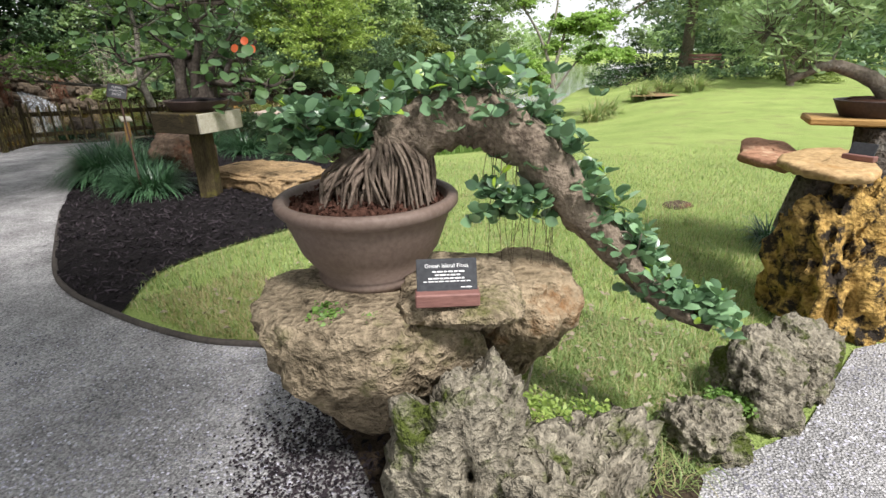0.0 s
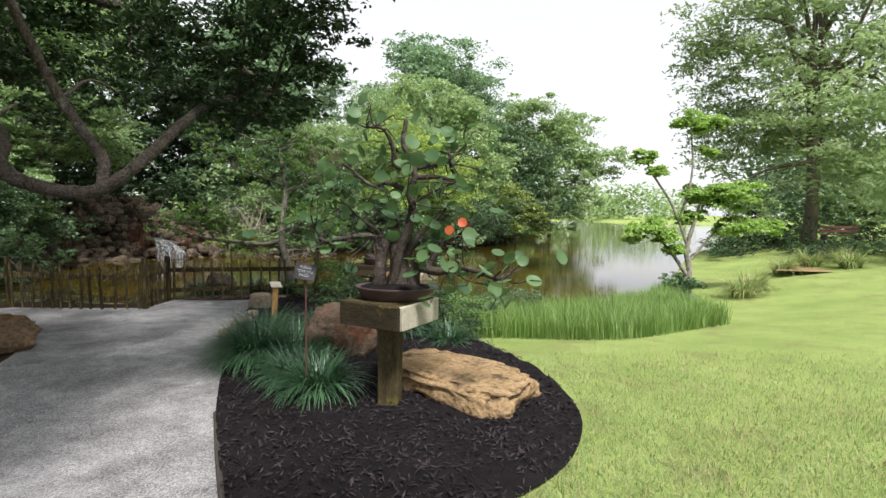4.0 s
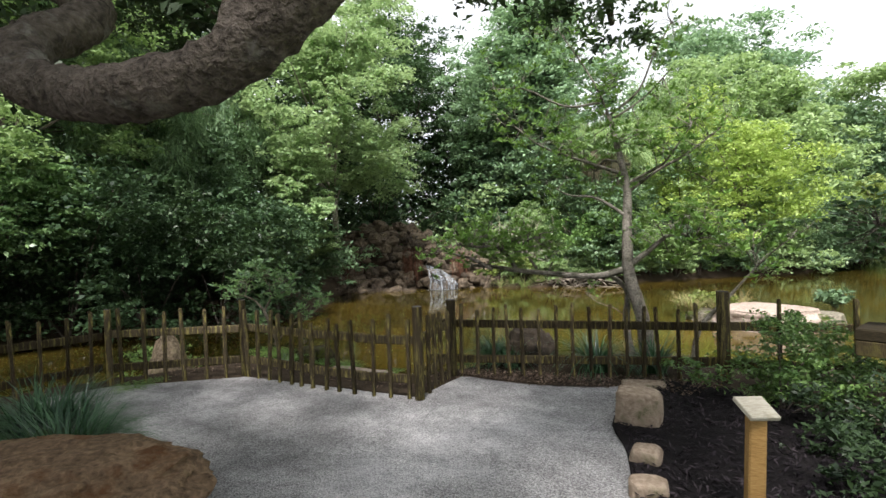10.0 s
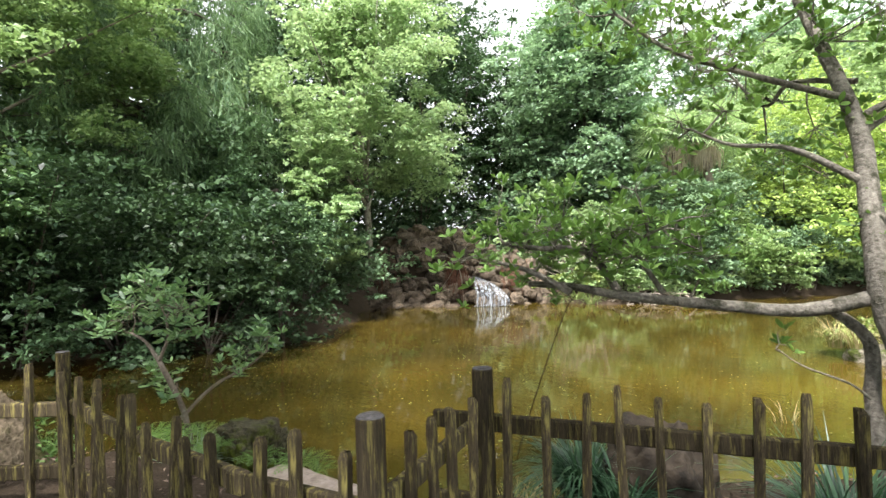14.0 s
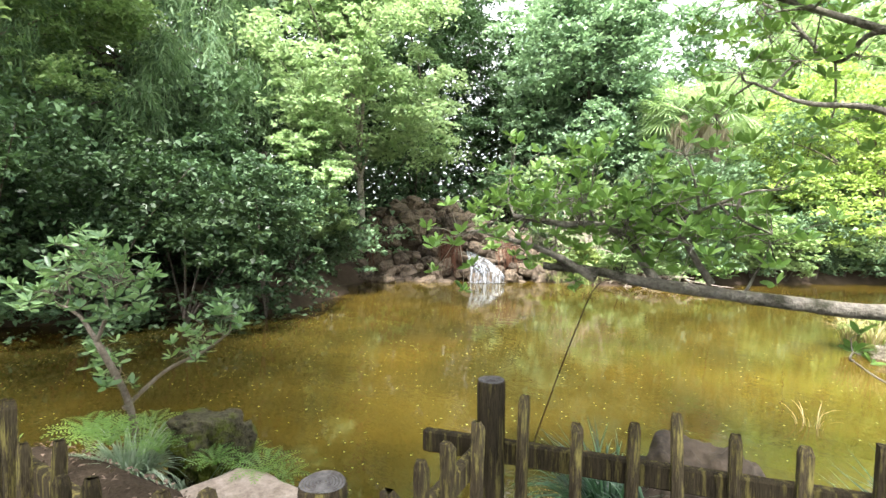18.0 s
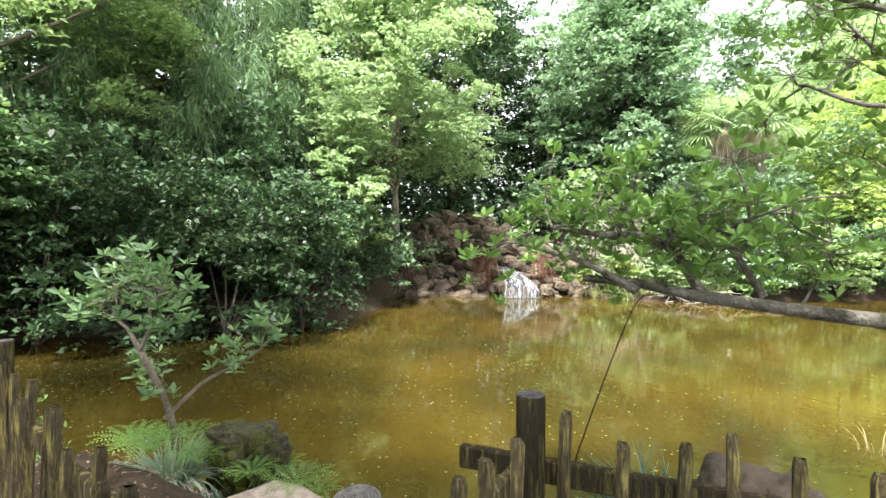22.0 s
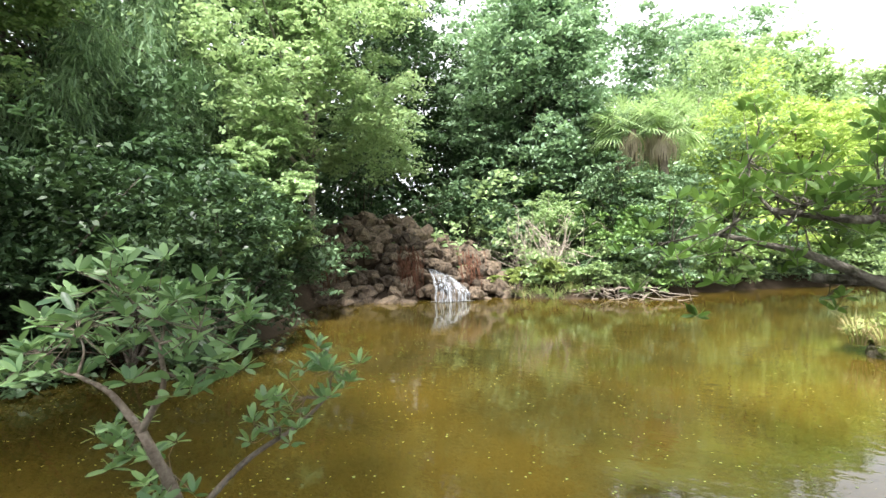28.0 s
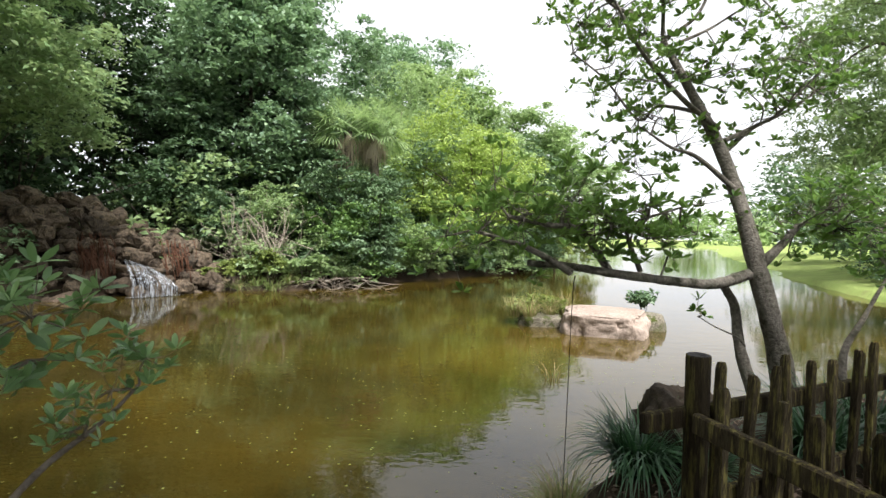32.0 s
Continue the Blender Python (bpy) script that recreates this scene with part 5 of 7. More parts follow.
def sea_grape():
    rng = np.random.default_rng(95)
    o = np.array((-2.76, 5.62, 0.985))
    t = thing("sea_grape_bonsai", tuple(o), "sea grape bonsai with round leaves, three orange, in brown tray", "bonsai")
    w, h = 0.74, 0.115
    part("tray", lathe([(w * 0.34, 0), (w * 0.37, 0), (w * 0.42, h * 0.35), (w * 0.49, h * 0.9), (w * 0.5, h), (w * 0.47, h), (w * 0.45, h * 0.8), (0, h * 0.85)], 48, 0.72), DARK_CLAY, t, "oval brown clay tray", True)
    bm = bmesh.new()
    bmesh.ops.create_uvsphere(bm, u_segments=24, v_segments=8, radius=1)
    for v in bm.verts:
        v.co = Vector((v.co.x * w * 0.45, v.co.y * w * 0.32, h * 0.75 + max(0, v.co.z) * 0.06))
    part("soil", bm, MULCH, t)
    lines = [([(-2.80, 5.60, 1.05), (-2.76, 5.58, 1.16), (-2.71, 5.57, 1.40), (-2.63, 5.58, 1.63), (-2.60, 5.60, 1.82), (-2.64, 5.60, 1.96), (-2.58, 5.60, 2.07), (-2.63, 5.60, 2.24), (-2.69, 5.60, 2.36), (-2.66, 5.58, 2.56)], 0.055, 0.018),
             ([(-2.64, 5.60, 1.95), (-2.81, 5.60, 1.99), (-2.94, 5.58, 2.02), (-3.05, 5.57, 2.07), (-3.18, 5.56, 2.14), (-3.28, 5.56, 2.16)], 0.026, 0.008), ([(-2.62, 5.60, 2.13), (-2.77, 5.62, 2.21), (-2.84, 5.64, 2.36), (-2.93, 5.65, 2.44), (-3.04, 5.66, 2.51)], 0.024, 0.008),
             ([(-2.58, 5.60, 2.07), (-2.42, 5.58, 2.06), (-2.25, 5.55, 2.08), (-2.21, 5.54, 2.20), (-2.13, 5.52, 2.33)], 0.026, 0.008), ([(-2.61, 5.60, 2.14), (-2.45, 5.64, 2.16), (-2.34, 5.68, 2.22), (-2.30, 5.70, 2.36)], 0.022, 0.008),
             ([(-2.88, 5.60, 1.38), (-2.91, 5.58, 1.52), (-3.03, 5.56, 1.54), (-3.18, 5.55, 1.49), (-3.36, 5.53, 1.51), (-3.47, 5.52, 1.54), (-3.48, 5.52, 1.64)], 0.036, 0.010),
             ([(-2.56, 5.60, 1.28), (-2.42, 5.58, 1.24), (-2.26, 5.55, 1.22), (-2.16, 5.52, 1.26), (-1.99, 5.46, 1.25), (-1.82, 5.40, 1.26), (-1.70, 5.36, 1.30)], 0.042, 0.012),
             ([(-2.48, 5.62, 1.24), (-2.40, 5.64, 1.46), (-2.30, 5.68, 1.56), (-2.13, 5.72, 1.57), (-2.07, 5.74, 1.68)], 0.036, 0.010),
             ([(-2.70, 5.66, 1.30), (-2.62, 5.76, 1.52), (-2.45, 5.86, 1.66), (-2.30, 5.92, 1.86)], 0.034, 0.010), ([(-2.84, 5.66, 1.45), (-2.98, 5.80, 1.58), (-3.2, 5.90, 1.70), (-3.4, 5.95, 1.88)], 0.026, 0.008),
             ([(-2.60, 5.57, 1.80), (-2.50, 5.45, 1.88), (-2.35, 5.36, 1.98), (-2.2, 5.30, 2.0)], 0.02, 0.008),
             ([(-2.90, 5.60, 1.04), (-2.89, 5.58, 1.18), (-2.88, 5.58, 1.32), (-2.84, 5.58, 1.50), (-2.74, 5.58, 1.58)], 0.078, 0.040), ([(-2.58, 5.62, 1.04), (-2.59, 5.62, 1.16), (-2.56, 5.62, 1.32), (-2.52, 5.63, 1.46)], 0.075, 0.038),
             ([(-2.73, 5.67, 1.02), (-2.73, 5.67, 1.25), (-2.78, 5.64, 1.54)], 0.16, 0.05)]
    nodes = []
    for pts, r0, r1 in lines:
        P = [np.array(p) - o for p in pts]
        P = [q + (rng.normal(0, 0.035, 3) if 0 < i < len(P) - 1 and r0 < 0.05 else 0) for i, q in enumerate(P)]
        Pile().limb(P, r0, r1, per=6, sides=9, wob=0.12, rng=rng).put("trunk" if r0 == 0.055 else "branch", GRAPE_BARK, t)
        nodes += list(smooth_line(P, 4)[4:]) if r0 < 0.05 else []
    twigs = Pile()
    v, f = [], []
    cam_side = np.array([0.25, -0.9, 0.25])
    for k in range(250):
        s = nodes[rng.integers(len(nodes))]
        e = s + rng.normal(0, 1, 3) * np.array([0.17, 0.17, 0.14]) + np.array([0, 0, 0.04])
        if k % 2 == 0:
            twigs.limb([s, s + (e - s) * 0.35 + rng.normal(0, 0.03, 3), s + (e - s) * 0.7 + rng.normal(0, 0.03, 3), e], 0.008, 0.003, per=3, sides=5, rng=rng)
        d = rng.normal(0, 1, 3)
        d[2] = abs(d[2]) * 0.4
        d /= np.linalg.norm(d)
        n = rng.normal(0, 0.8, 3) + np.array([0.15, -0.55, 0.45])
        n -= d * np.dot(n, d)
        n /= np.linalg.norm(n)
        round_leaf(e, d, n, rng.uniform(0.075, 0.14), v, f)
    twigs.put("twig", GRAPE_BARK, t)["kind"] = "stuff"
    raw("foliage", v, f, L_SEAGRAPE, t, "large round leathery leaves")["kind"] = "stuff"
    for x, y, z, tilt in ((-2.16, 5.62, 1.64, 0.2), (-2.28, 5.62, 1.57, -0.3), (-2.10, 5.64, 1.56, 0.6)):
        ov, of = [], []
        n = np.array([0.3 * tilt, -0.9, 0.35])
        d = np.cross(n, (1, 0, 0.2 * tilt))
        round_leaf(np.array((x, y, z)) - o, d / np.linalg.norm(d), n / np.linalg.norm(n), 0.085, ov, of)
        raw("orange_leaf", ov, of, L_ORANGE, t, "round leaf turned orange red")


sea_grape()


def path_sign():
    t = thing("path_sign", (-3.60, 5.60, 0), "small dark lettered sign on a rusty iron stake", "sign")
    part("stake", box_bm(0.018, 0.010, 1.22, 0, 0, 0.56, 0.002), RUST, t, "rusty iron stake")
    pl = part("plate", box_bm(0.198, 0.008, 0.155, 0, 0, 0, 0.003), RUST, t)
    pl.location, pl.rotation_euler = (0, -0.02, 1.205), (radians(-18), radians(11), radians(14))
    part("face", box_bm(0.184, 0.004, 0.142, 0, -0.005, 0, 0.001), SLATE, pl)
    for k, w in enumerate(("PLEASE", "STAY ON", "PATH")):
        words(w, 0.034, (0, -0.0078, 0.038 - k * 0.037), (radians(90), 0, 0), GREY_INK, pl)


path_sign()
ms = thing("marker_post", (-5.30, 8.20, 0), "short yellow brown wooden post with a slanted plate on top", "post")
part("post", box_bm(0.08, 0.07, 0.64, 0, 0, 0.30, 0.008), PLANK, ms)
pl = part("plate", box_bm(0.16, 0.15, 0.025, 0, 0, 0, 0.004), GREY_WOOD, ms, "slanted grey plate")
pl.location, pl.rotation_euler = (0, 0, 0.64), (radians(28), 0, radians(20))
ms.rotation_euler = (radians(-3), radians(3), radians(25))

# ---- the bonsai bench by the water ----
bb = thing("bonsai_bench", (-4.36, 10.25, 0.02), "dark timber bench with a lit amber end carrying a bonsai", "plant stand")
part("leg", box_bm(0.16, 0.16, 0.95, 0, 0, 0.20, 0.01), MOSS_WOOD, bb)
part("top", box_bm(0.86, 0.42, 0.09, 0, 0, 0.70, 0.01), STAND_WOOD, bb)
part("front_board", box_bm(0.58, 0.03, 0.11, -0.13, -0.2, 0.60, 0.005), MOSS_WOOD, bb)
part("end_board", box_bm(0.25, 0.028, 0.10, 0.30, -0.2, 0.60, 0.005), PLANK, bb, "amber end board")
part("lower_board", box_bm(0.5, 0.36, 0.08, 0, 0, 0.55, 0.008), MOSS_WOOD, bb)
bb.rotation_euler = (0, 0, radians(-14))
tray_bonsai("bonsai", (-4.36, 10.27, 0.765), (0.44, 0.34, 0.13), [([(0, 0, 0.1), (-0.12, 0, 0.2), (-0.05, 0.02, 0.34), (0.12, 0, 0.42), (0.1, 0, 0.55)], 1.1, 0.5), ([(0.05, 0, 0.4), (0.25, 0.02, 0.55), (0.45, 0, 0.62)], 0.6, 0.3), ([(0, 0, 0.4), (-0.2, 0.02, 0.55), (-0.4, 0, 0.65)], 0.5, 0.3)],
            [(0.1, 0, 0.85, 0.34), (0.45, 0, 0.72, 0.28), (-0.3, 0, 0.75, 0.28), (0.65, 0.05, 0.85, 0.2), (0.2, 0.1, 1.1, 0.26), (-0.1, 0, 0.6, 0.2)], L_DARK, 0.05, 190, 99, "spreading small leaved bonsai in a dark pot", bark=BARK_DARK)

# ---- clumps of strap leaves ----
for k, (x, y, r, h, n, lab) in enumerate(((-4.62, 6.55, 0.55, 0.62, 1300, "large tuft of dark blue green strap leaves beside the gravel"), (-4.85, 7.1, 0.5, 0.6, 1100, "large tuft of dark blue green strap leaves beside the gravel"), (-3.55, 5.75, 0.42, 0.48, 760, "tuft of arching strap leaves on mulch"),
                                          (-3.9, 6.0, 0.42, 0.46, 700, "tuft of arching strap leaves on mulch"), (-4.25, 7.6, 0.4, 0.5, 460, "tuft of dark strap leaves behind a boulder"), (-4.2, 8.6, 0.45, 0.5, 520, "arching dark strap leaves under a shrub"), (-3.4, 8.3, 0.45, 0.55, 520, "arching dark strap leaves under a shrub"),
                                          (-4.22, 6.62, 0.45, 0.56, 800, "large tuft of dark blue green strap leaves against a red boulder"), (-2.6, 7.9, 0.4, 0.45, 420, "arching strap leaves at the edge of a bed"), (-9.3, 6.5, 0.6, 0.55, 800, "tuft of dark strap leaves beside a brown boulder"), (-10.1, 6.6, 0.6, 0.55, 800, "tuft of dark strap leaves beside a fence"), (-9.3, 5.2, 0.6, 0.5, 700, "tuft of dark strap leaves behind a boulder"),
                                          (-7.05, 10.85, 0.35, 0.55, 260, "clump of long green strap leaves behind the fence"), (-7.95, 10.5, 0.22, 0.38, 160, "clump of green strap leaves on the bank"), (-8.25, 10.65, 0.35, 0.42, 420, "clump of green strap leaves beside a boulder"), (-6.5, 11.1, 0.3, 0.5, 220, "clump of long green strap leaves behind the fence"),
                                          (-10.9, 9.4, 0.34, 0.36, 420, "pale strap leaves on the bank below a shrub"), (-10.6, 9.65, 0.34, 0.34, 420, "pale strap leaves on the bank"), (2.6, 3.9, 0.25, 0.28, 200, "tuft of grass beside a stump table"))):
    strap_clump("strap_grass", (x, y), r, h, n, 200 + k, lab, L_VARIEG if "pale" in lab else L_GRASSY, group="strap leaf clumps")
for k, (x, y, z, s) in enumerate(((-11.3, 9.35, -0.12, 0.26), (-11.2, 9.62, -0.1, 0.24), (-10.62, 10.0, -0.28, 0.24), (-10.83, 9.85, -0.22, 0.22), (-11.0, 9.6, -0.12, 0.22), (-10.45, 9.75, -0.15, 0.2), (-10.7, 9.5, -0.06, 0.2), (-9.15, 9.8, -0.1, 0.16), (-10.86, 9.28, 0.0, 0.30), (-11.05, 9.22, 0.02, 0.26), (-10.22, 9.96, -0.22, 0.26), (-10.05, 9.98, -0.22, 0.2), (-11.2, 7.9, -0.06, 0.2), (-11.0, 7.6, -0.05, 0.28), (-5.4, 10.4, 0.02, 0.25), (-5.55, 7.75, 0.02, 0.18), (-12.0, 7.5, -0.15, 0.2))):
    fern((x, y, z), s, 300 + k)


# ---- the grey barked tree over the pond ----
def pond_tree():
    rng = np.random.default_rng(120)
    o = np.array((-6.68, 11.62, -0.25))
    t = thing("pond_tree", tuple(o), "grey barked tree leaning over the pond with long bare limbs", "tree")
    wood = Pile()
    lines = [([(-6.68, 11.62, -0.25), (-6.75, 11.66, 0.41), (-6.92, 11.68, 1.05), (-6.98, 11.85, 1.6), (-7.05, 12.1, 2.16), (-7.25, 12.35, 2.8), (-7.39, 12.5, 3.2)], 0.105, 0.03),
             ([(-6.97, 11.70, 1.08), (-7.3, 11.60, 0.95), (-7.75, 11.42, 1.08), (-8.2, 11.25, 1.10), (-8.55, 11.12, 1.10), (-8.85, 11.05, 1.16)], 0.048, 0.022),
             ([(-8.25, 11.23, 1.10), (-8.42, 11.12, 1.32), (-8.7, 11.02, 1.42), (-9.0, 10.95, 1.46)], 0.03, 0.014), ([(-8.55, 11.12, 1.1), (-8.85, 11.0, 1.24), (-9.2, 10.9, 1.36)], 0.028, 0.012),
             ([(-6.95, 11.70, 1.1), (-6.75, 11.75, 1.3), (-6.5, 11.8, 1.5), (-6.2, 11.85, 1.45)], 0.045, 0.015), ([(-6.85, 11.55, -0.25), (-7.0, 11.7, 0.35), (-7.12, 11.86, 0.78), (-7.2, 11.75, 1.02)], 0.06, 0.028),
             ([(-7.0, 11.9, 1.75), (-7.3, 11.85, 1.98), (-7.6, 11.75, 2.14), (-7.9, 11.65, 2.2)], 0.035, 0.01), ([(-7.06, 12.1, 2.3), (-7.5, 11.8, 2.5), (-7.95, 11.5, 2.75), (-8.25, 11.3, 3.0)], 0.036, 0.014),
             ([(-7.0, 12.1, 2.1), (-6.65, 12.2, 2.35), (-6.3, 12.25, 2.5), (-6.0, 12.3, 2.75)], 0.036, 0.014), ([(-7.39, 12.5, 3.2), (-7.6, 12.4, 3.6), (-7.85, 12.3, 4.1), (-8.0, 12.2, 4.5)], 0.028, 0.012),
             ([(-7.39, 12.5, 3.2), (-7.1, 12.6, 3.6), (-6.8, 12.7, 3.95), (-6.6, 12.8, 4.4)], 0.028, 0.012), ([(-7.5, 12.45, 3.4), (-7.9, 12.2, 3.5), (-8.4, 12.0, 3.7), (-8.9, 11.9, 3.75)], 0.03, 0.01),
             ([(-7.05, 12.25, 2.45), (-7.41, 12.36, 2.55), (-7.61, 12.44, 2.6), (-7.97, 12.56, 2.75), (-8.2, 12.6, 3.1)], 0.03, 0.01), ([(-7.0, 12.1, 2.2), (-6.65, 12.2, 2.4), (-6.46, 12.1, 2.5), (-6.24, 12.0, 2.8)], 0.032, 0.012), ([(-7.3, 12.45, 3.15), (-6.98, 12.5, 3.3), (-6.73, 12.36, 3.4), (-6.5, 12.24, 3.6)], 0.024, 0.01),
             ([(-8.0, 11.33, 1.1), (-8.15, 11.25, 1.3), (-8.05, 11.2, 1.45), (-7.83, 11.1, 1.55)], 0.028, 0.01),
             ([(-7.0, 11.7, 0.50), (-7.15, 11.68, 0.60), (-7.28, 11.65, 0.66), (-7.42, 11.62, 0.74)], 0.012, 0.006), ([(-6.2, 11.5, -0.3), (-6.15, 11.75, 0.3), (-5.9, 11.9, 0.75), (-5.6, 12.0, 1.1)], 0.06, 0.015)]
    lines = [(p, a if q < 6 else a * 0.72, e if q < 6 else e * 0.7) for q, (p, a, e) in enumerate(lines)]
    starts = limb_parts(lines, o, t, BARK_PALE, rng, crook=0.05, skip=2, label="smooth pale grey trunk")
    cl = [(-8.9, 11.0, 1.50, 0.30), (-9.15, 10.92, 1.42, 0.28), (-8.6, 11.05, 1.52, 0.28), (-8.3, 11.15, 1.55, 0.27), (-9.4, 10.9, 1.35, 0.22), (-8.0, 11.2, 1.5, 0.24), (-7.75, 11.4, 1.42, 0.22), 
          (-6.45, 11.8, 1.6, 0.26), (-6.2, 11.85, 1.5, 0.26), (-6.7, 11.8, 1.5, 0.2), (-5.95, 11.9, 1.35, 0.22), (-5.6, 12.0, 1.25, 0.28), (-7.95, 11.6, 2.25, 0.24), (-7.7, 11.75, 2.3, 0.2),
          (-8.2, 11.35, 2.95, 0.28), (-7.95, 11.5, 2.75, 0.26), (-8.35, 11.2, 3.15, 0.24), (-7.65, 11.7, 2.65, 0.2), (-6.1, 12.3, 2.7, 0.26), (-5.9, 12.3, 2.9, 0.24), (-6.35, 12.2, 2.6, 0.2),
          (-8.0, 12.2, 4.5, 0.3), (-7.8, 12.3, 4.1, 0.26), (-6.6, 12.8, 4.4, 0.3), (-6.85, 12.7, 4.0, 0.25), (-8.6, 12.0, 3.75, 0.28), (-8.95, 11.9, 3.8, 0.24), (-7.3, 12.5, 3.75, 0.24), (-7.42, 11.62, 0.78, 0.09)]
    for x, y, z in ((-7.1, 12.26, 2.77), (-6.92, 12.16, 2.88), (-6.72, 12.04, 2.65), (-6.5, 11.9, 2.61), (-7.8, 12.55, 2.67), (-8.0, 12.6, 2.73), (-7.6, 12.48, 2.95), (-7.4, 12.4, 3.2), (-8.12, 12.65, 3.24), (-8.3, 12.7, 3.5),
                    (-7.86, 12.57, 3.36), (-7.54, 12.46, 3.5), (-7.24, 12.33, 3.55), (-7.49, 12.44, 2.45), (-7.29, 12.35, 2.2), (-7.63, 12.49, 2.04), (-6.4, 11.83, 2.77), (-6.6, 12.3, 3.4), (-6.3, 12.2, 3.1)):
        cl.append((x, y, z, rng.uniform(0.16, 0.26)))
    for x, y, z in ((-8.97, 11.2, 1.56), (-8.82, 11.15, 1.68), (-8.66, 11.2, 1.57), (-8.48, 11.22, 1.69), (-8.25, 11.15, 1.5), (-8.11, 11.1, 1.62), (-8.0, 11.2, 1.66), (-7.83, 11.2, 1.55), 
                    (-6.28, 11.81, 1.61), (-6.09, 11.66, 1.66), (-5.9, 11.6, 1.62), (-5.82, 11.6, 1.37), (-6.04, 11.62, 1.46), (-6.48, 11.96, 1.6)):
        cl.append((x, y, z, rng.uniform(0.14, 0.2)))
    for x, y, z, sx, sz, k in ((-8.35, 11.2, 1.50, 0.42, 0.13, 20), (-5.9, 12.0, 1.5, 0.42, 0.16, 16), (-7.9, 12.2, 2.75, 0.30, 0.12, 6), (-6.85, 12.2, 2.85, 0.2, 0.2, 6), (-6.45, 12.2, 2.65, 0.15, 0.15, 4), (-8.05, 12.2, 3.15, 0.3, 0.12, 6)):
        for _ in range(k):
            cl.append((x + rng.normal(0, sx), y + rng.normal(0, 0.18), z + rng.normal(0, sz), rng.uniform(0.13, 0.2)))
    cl = [(c[0], c[1], c[2] - (0.10 if c[0] > -8.5 else 0.02) if 1.3 < c[2] < 1.8 and c[0] < -7.6 else c[2], c[3]) for c in cl]
    cl = sorted([(c[0] - o[0], c[1] - o[1], c[2] - o[2], c[3]) for c in cl], key=lambda c: -c[3])
    cl += [(c[0] + rng.normal(0, 0.2), c[1] + rng.normal(0, 0.2), c[2] + rng.normal(0, 0.15) + 0.05, c[3] * 0.8) for c in cl[:26]]
    tips = twiggy(t, cl, wood, rng, 18, starts, 0.005, 1.35)
    wood.put("twig", BARK_PALE, t)["kind"] = "stuff"
    raw("crown", *rosettes(tips, 0.068, 8, rng, up=1.6, long=1.1, slim=0.22), L_POND, t)["kind"] = "stuff"
    cord = Pile().limb([np.array(p) - o for p in ((-8.52, 11.12, 1.08), (-8.56, 11.02, 0.95), (-8.66, 10.7, 0.3), (-8.74, 10.45, -0.35))], 0.004, 0.003, per=3, sides=4, wob=0)
    ob = cord.put("cord", ROPE)
    ob.location = tuple(o)
    tagged(ob, "thin dark cord hanging from a limb over the pond", "cord")


pond_tree()


def sapling():
    rng = np.random.default_rng(130)
    o = np.array((-10.80, 9.40, -0.3))
    t = thing("bank_shrub", (-10.92, 9.42, -0.3), "small open shrub with glossy leaves on the pond bank", "shrub")
    wood = Pile()
    lines = [([(-10.98, 9.5, -0.3), (-10.93, 9.42, 0.2), (-10.93, 9.25, 0.64)], 0.028, 0.02), ([(-10.93, 9.25, 0.64), (-11.06, 9.2, 0.78), (-11.22, 9.15, 0.84)], 0.017, 0.008), ([(-10.93, 9.25, 0.64), (-10.82, 9.28, 0.82), (-10.84, 9.28, 0.98)], 0.016, 0.008),
             ([(-10.96, 9.4, 0.15), (-10.85, 9.62, 0.38), (-10.75, 9.85, 0.5), (-10.68, 10.0, 0.62)], 0.018, 0.007), ([(-10.95, 9.4, 0.25), (-11.15, 9.4, 0.4), (-11.35, 9.4, 0.45)], 0.012, 0.006)]
    starts = limb_parts(lines, o, t, BARK_MID, rng, ("stem", "branch"), 5, 8, 0.1, 1)
    cl = [(-10.93 + 0.69 * u - 0.72 * d, 9.25 + 0.72 * u + 0.69 * d, z, r) for u, d, z, r in ((-0.58, 0.05, 0.80, 0.13), (-0.40, -0.05, 0.90, 0.17), (-0.22, 0.1, 0.93, 0.16), (-0.04, -0.05, 1.02, 0.17), (0.14, 0.08, 0.97, 0.17), (0.32, 0.0, 0.91, 0.15), (0.50, 0.1, 0.80, 0.11), (0.16, 0.0, 0.76, 0.09), (-0.12, 0.15, 1.10, 0.12))]
    cl += [(-10.74, 9.9, 0.58, 0.15), (-10.66, 10.02, 0.72, 0.14), (-10.55, 10.1, 0.62, 0.12), (-11.38, 9.36, 0.48, 0.15), (-11.05, 9.4, 0.40, 0.12), (-10.8, 9.75, 0.48, 0.12)]
    cl = sorted([(c[0] - o[0], c[1] - o[1], c[2] - o[2], c[3]) for c in cl], key=lambda c: -c[3])
    cl += [(c[0] + rng.normal(0, 0.2), c[1] + rng.normal(0, 0.2), c[2] + rng.normal(0, 0.15) + 0.05, c[3] * 0.8) for c in cl[:26]]
    tips = twiggy(t, cl, wood, rng, 24, starts, 0.005, 1.35)
    wood.put("twig", BARK_PALE, t)["kind"] = "stuff"
    raw("crown", *rosettes(tips, 0.068, 8, rng, up=1.6, long=1.1, slim=0.22), L_SHRUB, t)["kind"] = "stuff"
    cord = Pile().limb([np.array(p) - o for p in ((-8.52, 11.12, 1.08), (-8.56, 11.02, 0.95), (-8.66, 10.7, 0.3), (-8.74, 10.45, -0.35))], 0.004, 0.003, per=3, sides=4, wob=0)
    ob = cord.put("cord", ROPE)
    ob.location = tuple(o)
    tagged(ob, "thin dark cord hanging from a limb over the pond", "cord")


pond_tree()


